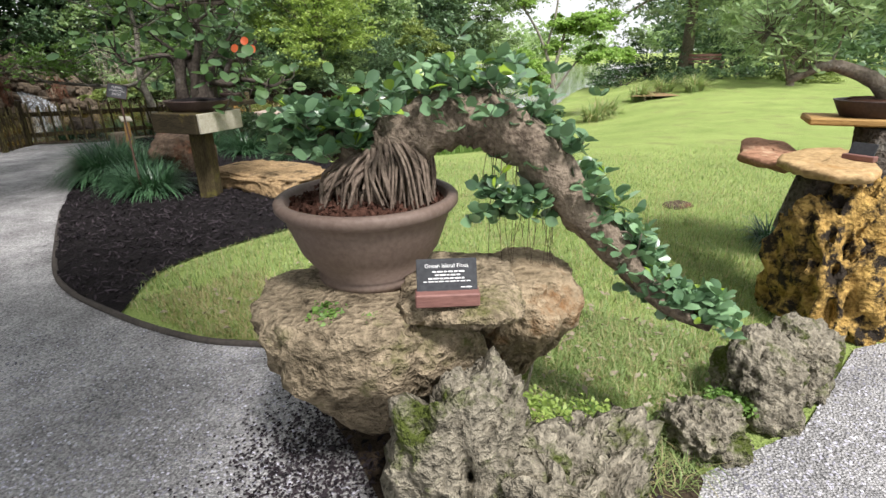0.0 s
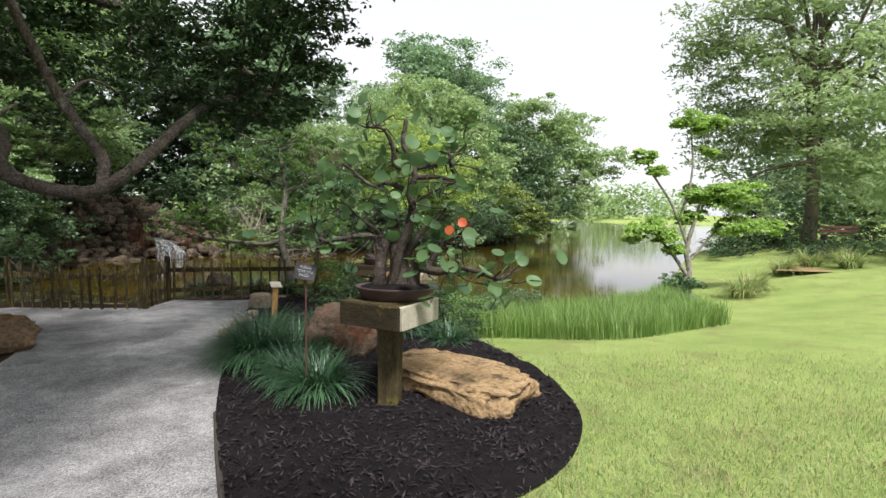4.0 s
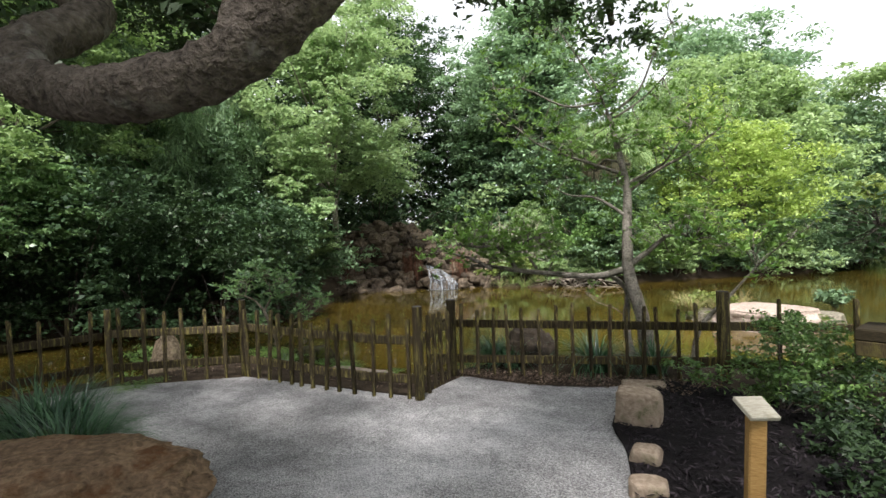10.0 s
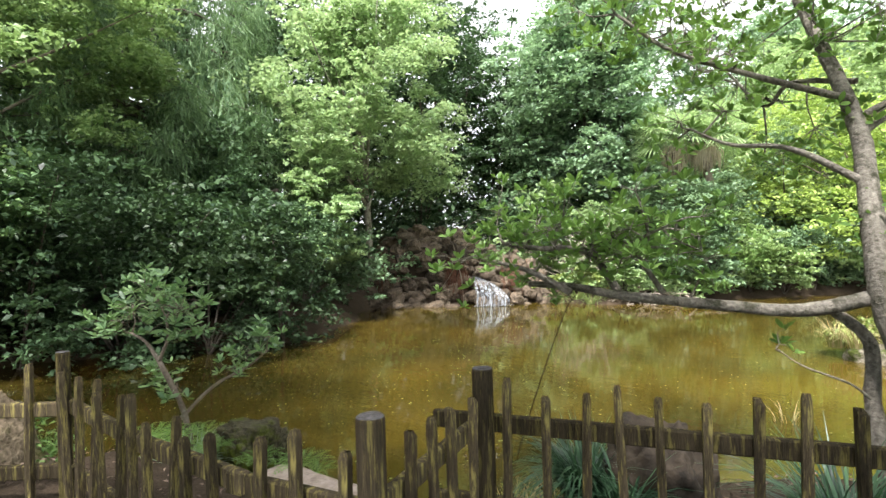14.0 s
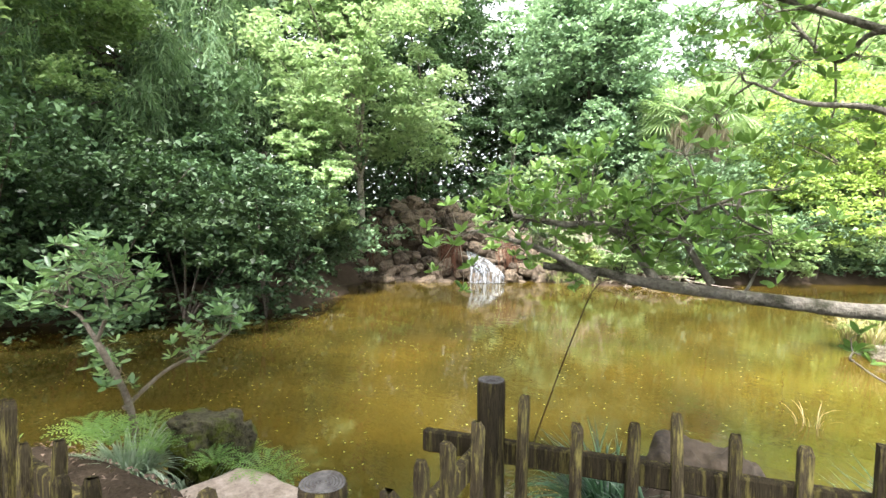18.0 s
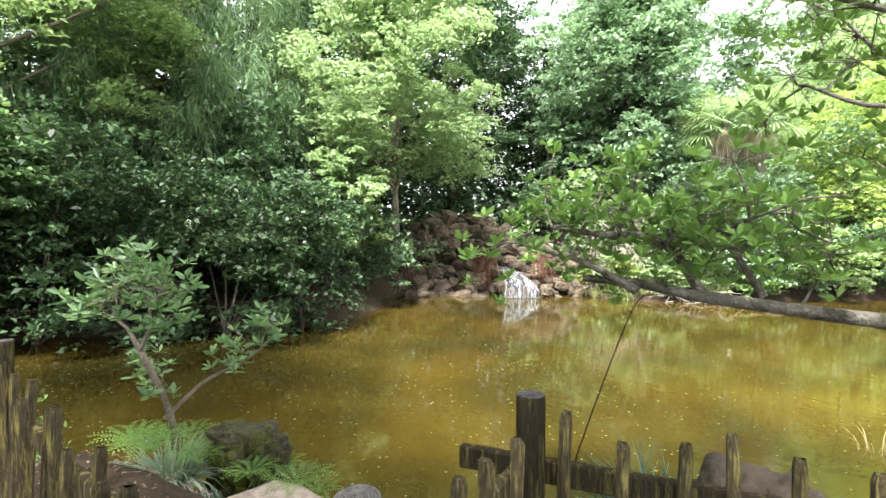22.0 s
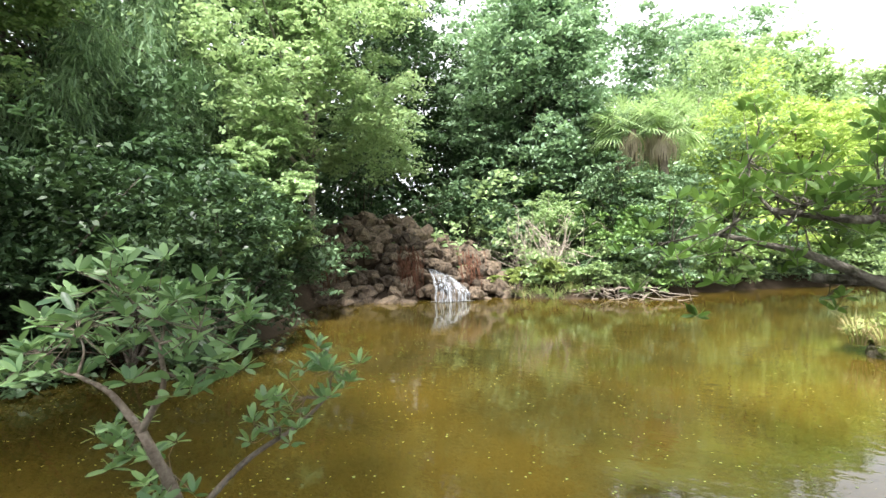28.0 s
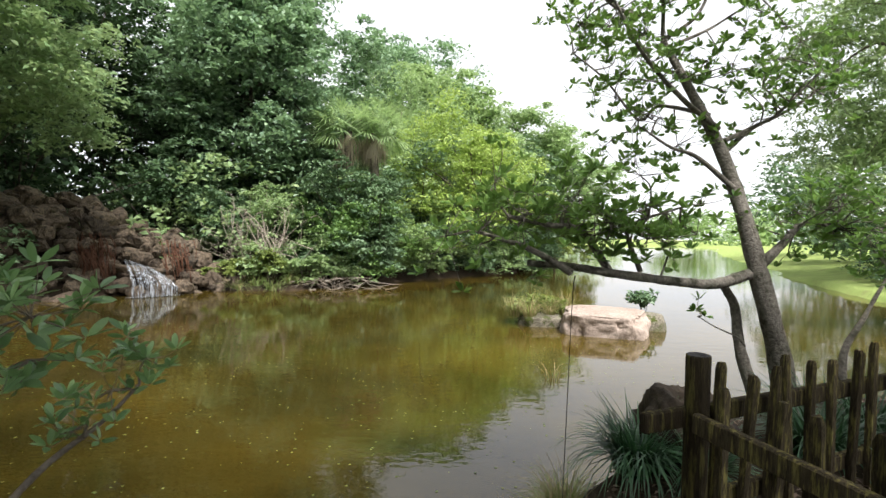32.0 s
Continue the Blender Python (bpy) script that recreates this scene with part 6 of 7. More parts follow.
def sapling():
    rng = np.random.default_rng(130)
    o = np.array((-10.80, 9.40, -0.3))
    t = thing("bank_shrub", (-10.92, 9.42, -0.3), "small open shrub with glossy leaves on the pond bank", "shrub")
    wood = Pile()
    lines = [([(-10.98, 9.5, -0.3), (-10.93, 9.42, 0.2), (-10.93, 9.25, 0.64)], 0.028, 0.02), ([(-10.93, 9.25, 0.64), (-11.06, 9.2, 0.78), (-11.22, 9.15, 0.84)], 0.017, 0.008), ([(-10.93, 9.25, 0.64), (-10.82, 9.28, 0.82), (-10.84, 9.28, 0.98)], 0.016, 0.008),
             ([(-10.96, 9.4, 0.15), (-10.85, 9.62, 0.38), (-10.75, 9.85, 0.5), (-10.68, 10.0, 0.62)], 0.018, 0.007), ([(-10.95, 9.4, 0.25), (-11.15, 9.4, 0.4), (-11.35, 9.4, 0.45)], 0.012, 0.006)]
    starts = limb_parts(lines, o, t, BARK_MID, rng, ("stem", "branch"), 5, 8, 0.1, 1)
    cl = [(-11.2, 9.15, 1.02, 0.24), (-10.85, 9.28, 1.12, 0.24), (-11.4, 9.1, 0.92, 0.2), (-10.6, 9.3, 1.05, 0.2), (-11.0, 9.2, 1.2, 0.2), (-10.74, 9.9, 0.62, 0.18), (-10.66, 10.02, 0.74, 0.16), (-11.35, 9.4, 0.5, 0.17), (-11.0, 9.4, 0.4, 0.15), (-10.8, 9.75, 0.5, 0.14), (-10.65, 9.35, 0.9, 0.15)]
    cl = sorted([(c[0] - o[0], c[1] - o[1], c[2] - o[2], c[3]) for c in cl], key=lambda c: -c[3])
    tips = twiggy(t, cl, wood, rng, 26, starts, 0.004, 1.2)
    wood.put("twig", BARK_MID, t)["kind"] = "stuff"
    raw("crown", *rosettes(tips, 0.070, 7, rng, up=1.3, long=1.15, slim=0.2), L_BANK, t)["kind"] = "stuff"


sapling()


OAK_LOW = tuple((-4.7 - 0.82 * k, 8.05 - 0.12 * k, 4.25 + 0.08 * k, 0.62) for k in range(7)) + tuple((-4.5 - 0.83 * k, 8.05 - 0.13 * k, 3.72 + 0.12 * math.cos(k * 2.3), 0.45) for k in range(7))


def oak():
    rng = np.random.default_rng(140)
    o = np.array((-10.6, 4.6, -0.1))
    t = thing("oak_tree", tuple(o), "large old tree with thick low limbs arching over the path", "tree")
    lines = [([(-10.6, 4.6, -0.2), (-10.5, 4.7, 1.2), (-10.2, 4.9, 2.6), (-9.9, 5.1, 4.0), (-9.5, 5.4, 6.5)], 0.42, 0.2), ([(-10.1, 4.95, 3.1), (-9.2, 5.5, 3.3), (-8.4, 6.0, 3.08), (-7.78, 6.25, 2.72), (-7.46, 6.13, 2.47), (-7.25, 5.90, 2.27), (-7.0, 5.83, 2.08), (-6.7, 5.86, 1.98), (-6.35, 5.88, 1.92), (-6.08, 5.98, 1.96), (-5.85, 6.1, 2.14), (-5.72, 6.4, 2.45), (-5.70, 6.9, 2.85), (-5.75, 7.7, 3.25), (-5.6, 8.8, 3.6)], 0.105, 0.05),
             ([(-6.06, 5.99, 1.97), (-6.14, 6.1, 2.28), (-6.47, 6.2, 2.6), (-6.8, 6.1, 3.2), (-7.0, 5.7, 4.3)], 0.068, 0.045), ([(-9.9, 5.1, 4.0), (-8.5, 6.5, 4.6), (-7.2, 8.2, 4.6), (-6.6, 9.8, 4.2), (-6.9, 11.2, 3.95)], 0.13, 0.035), ([(-9.7, 5.2, 5.0), (-7.5, 4.4, 5.4), (-5.2, 4.0, 5.0), (-3.6, 4.0, 4.7)], 0.14, 0.04),
             ([(-8.3, 6.05, 3.02), (-8.6, 6.8, 3.4), (-9.4, 7.8, 3.9)], 0.07, 0.03), ([(-9.5, 5.4, 6.0), (-8.0, 7.4, 6.0), (-6.6, 9.0, 5.6)], 0.1, 0.03)]
    starts = limb_parts(lines, o, t, BARK_DARK, rng, ("trunk", "limb"), 12, 14, 0.13, label="rough dark trunk")
    cl = []
    for k in range(165):
        x, y = rng.uniform(-14.5, -3.4), rng.uniform(-0.5, 9.0)
        if x > -10 and y > 4.5 and rng.random() < 0.65:
            continue
        z = rng.uniform(3.9, 6.2) + 0.12 * abs(x + 7)
        cl.append((x - o[0], y - o[1], z - o[2], rng.uniform(0.55, 0.95)))
    for x, y, z, r in ((-7.2, 10.2, 4.1, 0.55), (-6.8, 11.2, 4.05, 0.5), (-7.6, 9.2, 4.3, 0.6), (-5.7, 8.8, 3.6, 0.5), (-5.9, 8.0, 3.4, 0.45), (-6.0, 7.3, 3.3, 0.4), (-8.8, 7.0, 3.6, 0.5), (-9.5, 7.8, 3.8, 0.6), (-3.4, 4.1, 4.5, 0.5), (-4.2, 5.0, 4.3, 0.5), (-8.6, 4.0, 3.2, 0.6), (-9.2, 5.0, 2.9, 0.5), (-9.6, 6.2, 3.1, 0.5), (-5.8, 7.3, 3.15, 0.34), (-5.4, 7.4, 3.05, 0.32), (-5.05, 7.5, 3.0, 0.3), (-4.8, 7.5, 3.0, 0.28), (-4.6, 7.6, 3.2, 0.3), (-7.5, 7.0, 3.1, 0.35), (-6.8, 7.2, 3.2, 0.35), (-6.2, 7.3, 3.2, 0.35), (-7.9, 7.0, 2.9, 0.3)) + OAK_LOW:
        cl.append((x - o[0], y - o[1], z - o[2], r))
    cl.sort(key=lambda c: -c[3])
    tw = Pile()
    for c in cl[::2]:
        s = min(starts, key=lambda q: np.linalg.norm(q - np.array(c[:3])))
        tw.limb([s, (s + np.array(c[:3])) / 2 + rng.normal(0, 0.1, 3), c[:3]], 0.03, 0.008, per=4, sides=5, rng=rng)
    tw.put("branch", BARK_DARK, t)["kind"] = "stuff"
    raw("crown", *sprays(cl, 190000, 0.10, rng, aspect=0.45, sub=16), L_OAK, t)["kind"] = "stuff"


oak()


# ---- small lawn tree and lake side ----
def pad_tree():
    rng = np.random.default_rng(150)
    o = np.array((3.4, 17.7, -0.6))
    t = thing("pad_tree", tuple(o), "small tree with lime green leaf pads on pale stems", "tree")
    lines = [([(0, 0, 0), (0.05, 0, 0.7), (-0.05, 0, 1.3), (0.15, 0, 2.2), (0.35, 0.1, 2.9)], 0.12, 0.04), ([(0.0, 0, 0.5), (-0.5, 0, 1.2), (-1.1, 0.1, 1.9)], 0.08, 0.025), ([(0.05, 0, 1.2), (-0.5, 0, 2.6), (-1.2, 0, 3.7), (-1.3, 0, 4.1)], 0.06, 0.02), ([(-0.3, 0, 2.2), (0.0, 0, 3.6), (-0.1, 0, 5.1)], 0.05, 0.02), ([(0.1, 0, 1.0), (0.8, 0, 1.9), (1.6, 0, 2.2)], 0.05, 0.02)]
    limb_parts(lines, np.zeros(3), t, BARK_PALE, rng, per=6, sides=8, wob=0.08)
    cl = [(0.9, 0, 2.9, 0.65), (1.5, 0.1, 3.1, 0.5), (0.3, 0.2, 3.0, 0.5), (1.7, 0, 2.1, 0.5), (1.1, -0.1, 2.0, 0.45), (2.3, 0.1, 2.1, 0.35), (-0.1, 0, 5.2, 0.5), (0.5, 0, 5.2, 0.4), (-1.4, 0, 4.2, 0.4), (-1.0, 0, 3.7, 0.3), (-1.2, 0.1, 2.0, 0.5), (-0.7, -0.2, 1.8, 0.45), (-1.7, 0, 1.7, 0.35), (0.0, 0.2, 2.3, 0.4), (-0.4, 0, 1.3, 0.35), (0.4, 0, 4.3, 0.25)]
    raw("crown", *sprays(cl, 24000, 0.13, rng, squash=0.5), L_PAD, t)["kind"] = "stuff"


pad_tree()
LOW = [(-5.2, 10.9, 0.45, 0.6, 0.55, L_SHRUB, 2600, "low green shrub against the end of the fence"), (-4.3, 9.3, 0.2, 0.75, 0.42, L_OAK, 5200, "spreading dark shrub with fine leaves beside a bench"), (-3.2, 8.9, 0.3, 0.8, 0.5, L_OAK, 5200, "spreading dark shrub with fine leaves in the bed"),
       (-2.6, 9.6, 0.0, 0.6, 0.45, L_SHRUB, 2400, "green shrub at the edge of tall grass"), (-5.3, 10.3, 0.35, 0.5, 0.5, L_SHRUB, 2200, "green shrub beside a marker post"), (-3.6, 11.3, -0.1, 0.7, 0.5, L_MID, 2600, "green shrub at the water"), (-1.8, 12.2, -0.3, 0.7, 0.4, L_MID, 2200, "green shrub at the water"), (3.0, 16.9, -0.35, 0.6, 0.4, L_MID, 1500, "low shrub at the foot of a small tree"),
       (-7.2, 19.2, -0.15, 0.4, 0.25, L_GOLD, 500, "ferny plants growing on the island rocks"), (-4.8, 19.3, -0.05, 0.35, 0.25, L_MID, 400, "small plants growing on the island rocks"), (-12.3, 6.2, 0.0, 0.6, 0.5, L_DARK, 1800, "dark leafy plant behind the fence"), (-12.2, 8.6, -0.2, 0.5, 0.45, L_SHRUB, 1600, "broad leaved plant behind the fence"),
       (10.2, 22.4, 0.3, 1.3, 0.7, L_MID, 3000, "clipped shrubs in a lawn bed"), (12.6, 24, 0.4, 1.2, 0.7, L_MID, 2600, "clipped shrubs in a lawn bed"), (14.5, 22, 0.4, 1.2, 0.8, L_GOLD, 2400, "yellow green shrub in a lawn bed"), (8.3, 25.8, 0.3, 1.6, 0.9, L_DARK, 2600, "dark shrub under the cypress"), (10.5, 28.5, 0.6, 2.4, 1.6, L_DARK, 4000, "dark hedge under the cypress"), (15.5, 29, 0.6, 2.4, 1.6, L_DARK, 4000, "dark hedge under the cypress")]
for k, (x, y, z, r, h, m, n, lab) in enumerate(LOW):
    rng = np.random.default_rng(160 + k)
    cl = [(*(rng.normal(0, 1, 3) * np.array([r * 0.5, r * 0.5, h * 0.35])), r * rng.uniform(0.3, 0.55)) for _ in range(12)]
    cl.sort(key=lambda c: -c[3])
    gz = float(ground_z(x, y))
    lv, lf = sprays([(c[0], c[1], c[2] + z, c[3]) for c in cl], int(n * 1.3), 0.05 if y < 14 else 0.14, rng, aspect=0.42)
    lv[:, 2] = np.maximum(lv[:, 2], gz - 0.03)
    s = thing("low_shrub", (x, y, 0), lab, "shrub", "low shrubs")
    raw("foliage", lv, lf, m, s)["kind"] = "stuff"
    st = Pile()
    for c in cl[:7]:
        st.limb([(0, 0, gz - 0.05), (c[0] * 0.4, c[1] * 0.4, (gz + c[2] + z) / 2), (c[0], c[1], c[2] + z)], 0.02 * r, 0.006, per=3, sides=5, rng=rng)
    st.put("stem", BARK_DARK, s)
for k, (x, y) in enumerate(((4.4, 16.2), (7.0, 19.6), (8.2, 20.4), (9.4, 20.6), (5.0, 17.0), (8.9, 19.4))):
    strap_clump("border_grass", (x, y), 0.7, 0.75, 260, 260 + k, "tuft of green ornamental grass in a lawn bed", L_GRASS, group="border grasses", width=0.03)
bed = flat_sheet("soil_bed", [(6.4, 18.8), (8.5, 18.9), (11.5, 20.5), (15, 21.5), (15, 24), (11, 23.2), (8, 21.2)], 0.02, SAND_STONE, "bare sandy planting bed in the lawn", "planting bed")
bn = thing("garden_bench", (12.4, 26.2, float(ground_z(12.4, 26.2))), "dark wooden garden bench under a tree", "bench")
for x in (-0.7, 0.7):
    part("leg", box_bm(0.08, 0.45, 0.45, x, 0, 0.22, 0.01), BARK_DARK, bn)
for k in range(3):
    part("seat_slat", box_bm(1.6, 0.13, 0.04, 0, -0.16 + 0.16 * k, 0.46, 0.005), ROSE_WOOD, bn)
for k in range(2):
    part("back_slat", box_bm(1.6, 0.03, 0.12, 0, 0.24, 0.62 + 0.17 * k, 0.005), ROSE_WOOD, bn)

# ---- tall grass at the water, lawn blades ----
def grass_field(name, outline_fn, n, box, length, width, mat, seed, label, category, bend=0.5):
    rng = np.random.default_rng(seed)
    x, y = rng.uniform(box[0], box[1], n), rng.uniform(box[2], box[3], n)
    keep = outline_fn(x, y)
    x, y = x[keep], y[keep]
    b = np.stack([x, y, ground_z(x, y) - 0.005], 1)
    ob = raw(name, *blades(b, length, width, rng, bend=bend, segs=2), mat)
    return tagged(ob, label, category, kind="stuff")


def in_sedge(x, y):
    d = shore(x, y)
    return (d > -0.35) & (d < 3.7 - 0.28 * np.abs(x + 0.4)) & (x > -3.2) & (x < 2.5) & (y < 17)


grass_field("sedge", in_sedge, 42000, (-3.2, 3.2, 8, 17), 0.55, 0.013, L_SEDGE, 401, "tall bright green grass along the water", "tall grass", 0.35)


def poly_in(poly):
    P = np.array(poly)

    def inside(x, y):
        r = np.zeros(len(x), bool)
        for (ax, ay), (bx, by) in zip(P, np.roll(P, -1, axis=0)):
            c = (ay > y) != (by > y)
            r ^= c & (x < (bx - ax) * (y - ay) / (by - ay + 1e-12) + ax)
        return r
    return inside


ISLAND = [(-0.95, 2.42), (-1.46, 2.5), (-2.1, 2.85), (-2.25, 3.35), (-1.9, 3.95), (-1.4, 4.5), (-1.15, 5.1), (-1.02, 5.8), (-1.25, 6.7), (-1.6, 7.3), (-1.0, 9.0), (5.5, 9.0), (5.5, 3.3), (2.6, 2.6), (1.9, 2.35), (1.35, 1.9), (1.05, 1.6), (0.85, 1.38), (0.5, 1.32), (0.36, 1.45), (0.32, 1.85)]
inside_island = poly_in(ISLAND)


def near_lawn(x, y):
    return inside_island(x, y) & (np.random.default_rng(7).random(len(x)) < np.clip(1.35 - 0.19 * (y - 1.6), 0.0, 1))


grass_field("lawn_grass", near_lawn, 175000, (-2.3, 5.5, 1.3, 9.0), 0.075, 0.0055, L_GRASS, 402, "short mown grass with straw coloured blades", "lawn", 0.7)
grass_field("straw_grass", lambda x, y: inside_island(x, y) & (np.hypot(x + 1.2, (y - 2.75) * 1.3) < 0.75 + 0.25 * np.sin(x * 9) * np.sin(y * 11)), 21000, (-2.3, 0, 2.2, 4.2), 0.09, 0.005, L_STRAW, 403, "dry straw coloured grass at the lawn edge", "lawn", 1.2)
grass_field("shaggy_grass", lambda x, y: inside_island(x, y) & (np.hypot(x - 0.6, y - 1.9) < 0.85), 14000, (-0.4, 1.6, 1.2, 2.8), 0.14, 0.005, L_GRASS, 404, "unmown shaggy grass round the rocks", "lawn", 1.0)
rngm = np.random.default_rng(410)
n = 22000
x, y = rngm.uniform(-6.4, -1.1, n), rngm.uniform(2.8, 10.4, n)
bedm = poly_in(RIGHT_EDGE[2:] + [(-5.5, 10.6), (-4.6, 10.2), (-3.4, 9.2), (-2.3, 8.1), (-1.7, 7.3), (-1.28, 6.5), (-1.1, 5.7), (-1.2, 5.0), (-1.45, 4.5), (-1.96, 3.9), (-2.2, 3.4)])
k = bedm(x, y)
c = np.stack([x[k], y[k], 0.045 + 0.02 * rngm.random(k.sum())], 1)
chips = raw("mulch_chips", *leaves(c, 0.06, rngm, up=0.9, aspect=0.2, fold=0.06), CHIP)
tagged(chips, "loose shreds of dark bark mulch", "mulch", kind="stuff")
n = 6000
x, y = rngm.uniform(-12, -5, n), rngm.uniform(8, 12.5, n)
d = shore(x, y)
k = (d > 0) & (d < 1.1)
c = np.stack([x[k], y[k], ground_z(x[k], y[k]) + 0.015], 1)
tagged(raw("fallen_leaves", *leaves(c, 0.034, rngm, up=1.0, aspect=0.5), L_LITTER), "brown fallen leaves on the pond bank", "leaf litter", kind="stuff")
n = 900
x, y = rngm.uniform(-2.2, 1.5, n), rngm.uniform(1.7, 3.6, n)
k = inside_island(x, y) & (rngm.random(n) < np.clip(3.2 - y, 0.1, 1))
c = np.stack([x[k], y[k], ground_z(x[k], y[k]) + 0.05], 1)
tagged(raw("lawn_litter", *leaves(c, 0.045, rngm, up=1.0, aspect=0.45), L_DRY), "brown leaf litter scattered in the lawn edge", "leaf litter", kind="stuff")
strip = poly_in([(-8.25, 9.80), (-7.3, 9.93), (-6.72, 10.18), (-6.45, 10.45), (-6.25, 10.2), (-5.9, 10.3), (-5.75, 10.95), (-6.3, 10.80), (-8.25, 10.0)])
flat_sheet("litter_strip", [(-8.28, 9.84), (-7.8, 9.86), (-7.3, 9.95), (-6.75, 10.2), (-6.5, 10.45), (-6.3, 10.6), (-6.0, 10.9), (-6.3, 10.86), (-7.2, 10.46), (-8.28, 9.98)], 0.021, LITTER, "strip of brown leaf litter along the foot of the fence", "leaf litter")
x, y = rngm.uniform(-8.3, -5.7, 5200), rngm.uniform(9.7, 11, 5200)
k = strip(x + rngm.normal(0, 0.03, 5200), y + rngm.normal(0, 0.04, 5200))
c = np.stack([x[k], y[k], 0.03 + 0.02 * rngm.random(k.sum())], 1)
tagged(raw("fence_litter", *leaves(c, 0.036, rngm, up=1.0, aspect=0.5), L_LITTER), "brown fallen leaves along the foot of the fence", "leaf litter", kind="stuff")
# dark sheet below the ledge: some litter, mostly shade put into the colour
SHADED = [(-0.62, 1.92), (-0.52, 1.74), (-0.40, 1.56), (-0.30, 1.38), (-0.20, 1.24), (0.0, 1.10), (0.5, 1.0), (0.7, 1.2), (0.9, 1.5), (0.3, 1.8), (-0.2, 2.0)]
flat_sheet("soil_shade_patch", SHADED, 0.019, LITTER, "dark soil and litter sheet that also paints shade under the rocks", "soil", bumps=0.006, cell=0.1)
# near-black chips over the sheet add to the shade painted there
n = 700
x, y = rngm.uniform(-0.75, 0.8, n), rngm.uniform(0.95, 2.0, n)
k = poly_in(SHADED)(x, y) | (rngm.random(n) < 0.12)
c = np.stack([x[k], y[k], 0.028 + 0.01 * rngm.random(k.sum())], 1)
tagged(raw("shade_litter", *leaves(c, 0.035, rngm, up=1.0, aspect=0.45), CHIP), "dark litter chips that thicken the painted shade under the rocks", "leaf litter", kind="stuff")
# dark chips, thinning outwards, paint a soft shadow on the gravel
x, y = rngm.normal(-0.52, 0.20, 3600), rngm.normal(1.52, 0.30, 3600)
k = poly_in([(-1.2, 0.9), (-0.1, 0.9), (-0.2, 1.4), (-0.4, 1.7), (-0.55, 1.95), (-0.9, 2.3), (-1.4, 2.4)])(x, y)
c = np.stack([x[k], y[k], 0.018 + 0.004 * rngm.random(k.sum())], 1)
tagged(raw("shade_grit", *leaves(c, 0.016, rngm, up=1.6, aspect=0.7, fold=0.1), CHIP), "dark chips that put shade and some grit into the gravel", "litter", kind="stuff")
n = 26000
x, y = rngm.uniform(-2.6, 3.2, n), rngm.uniform(0.15, 2.6, n)
gravel_in = poly_in([(8, -8), (8, 3.4), (4.5, 2.9), (2.8, 2.5), (2.1, 2.3), (1.45, 1.7), (0.9, 1.45), (0.3, 1.7), (-0.3, 1.95), (-1.0, 2.36), (-1.46, 2.44), (-2.09, 2.73), (-4, 3), (-4.2, -8)])
k = gravel_in(x, y) & (rngm.random(n) < np.clip(1.6 - 0.5 * y, 0.3, 1))
pb = np.array([(1, 0, 0), (0, 1, 0), (-1, 0, 0), (0, -1, 0), (0, 0, 0.8)])
m = int(k.sum())
sc = rngm.uniform(0.003, 0.009, (m, 1, 3))
tn = rngm.uniform(0, 6.28, m)
co = pb[None] * sc
rx = co[..., 0] * np.cos(tn)[:, None] - co[..., 1] * np.sin(tn)[:, None]
ry = co[..., 0] * np.sin(tn)[:, None] + co[..., 1] * np.cos(tn)[:, None]
co = np.stack([rx + x[k][:, None], ry + y[k][:, None], co[..., 2] + 0.014], -1).reshape(-1, 3)
fc = (np.arange(m)[:, None, None] * 5 + np.array([(0, 1, 4), (1, 2, 4), (2, 3, 4), (3, 0, 4)])[None]).reshape(-1, 3)
PEBBLE = leaf_mat("pebble", (0.05, 0.05, 0.05), (0.62, 0.61, 0.58), trans=0.0, gloss=0.9, spec=0.1)
tagged(raw("loose_pebbles", co, fc, PEBBLE), "loose grey and white pebbles on the gravel", "gravel", kind="stuff")
edge = Pile()
line = smooth_line([(p[0], p[1], 0.02) for p in [(-0.75, 2.22)] + RIGHT_EDGE[:6]], 6)
edge.add(*tube_arrays(line, np.full(len(line), 0.022), 6))
tagged(edge.put("lawn_edging", EDGING), "dark plastic edging between gravel and bed", "edging", kind="structure")


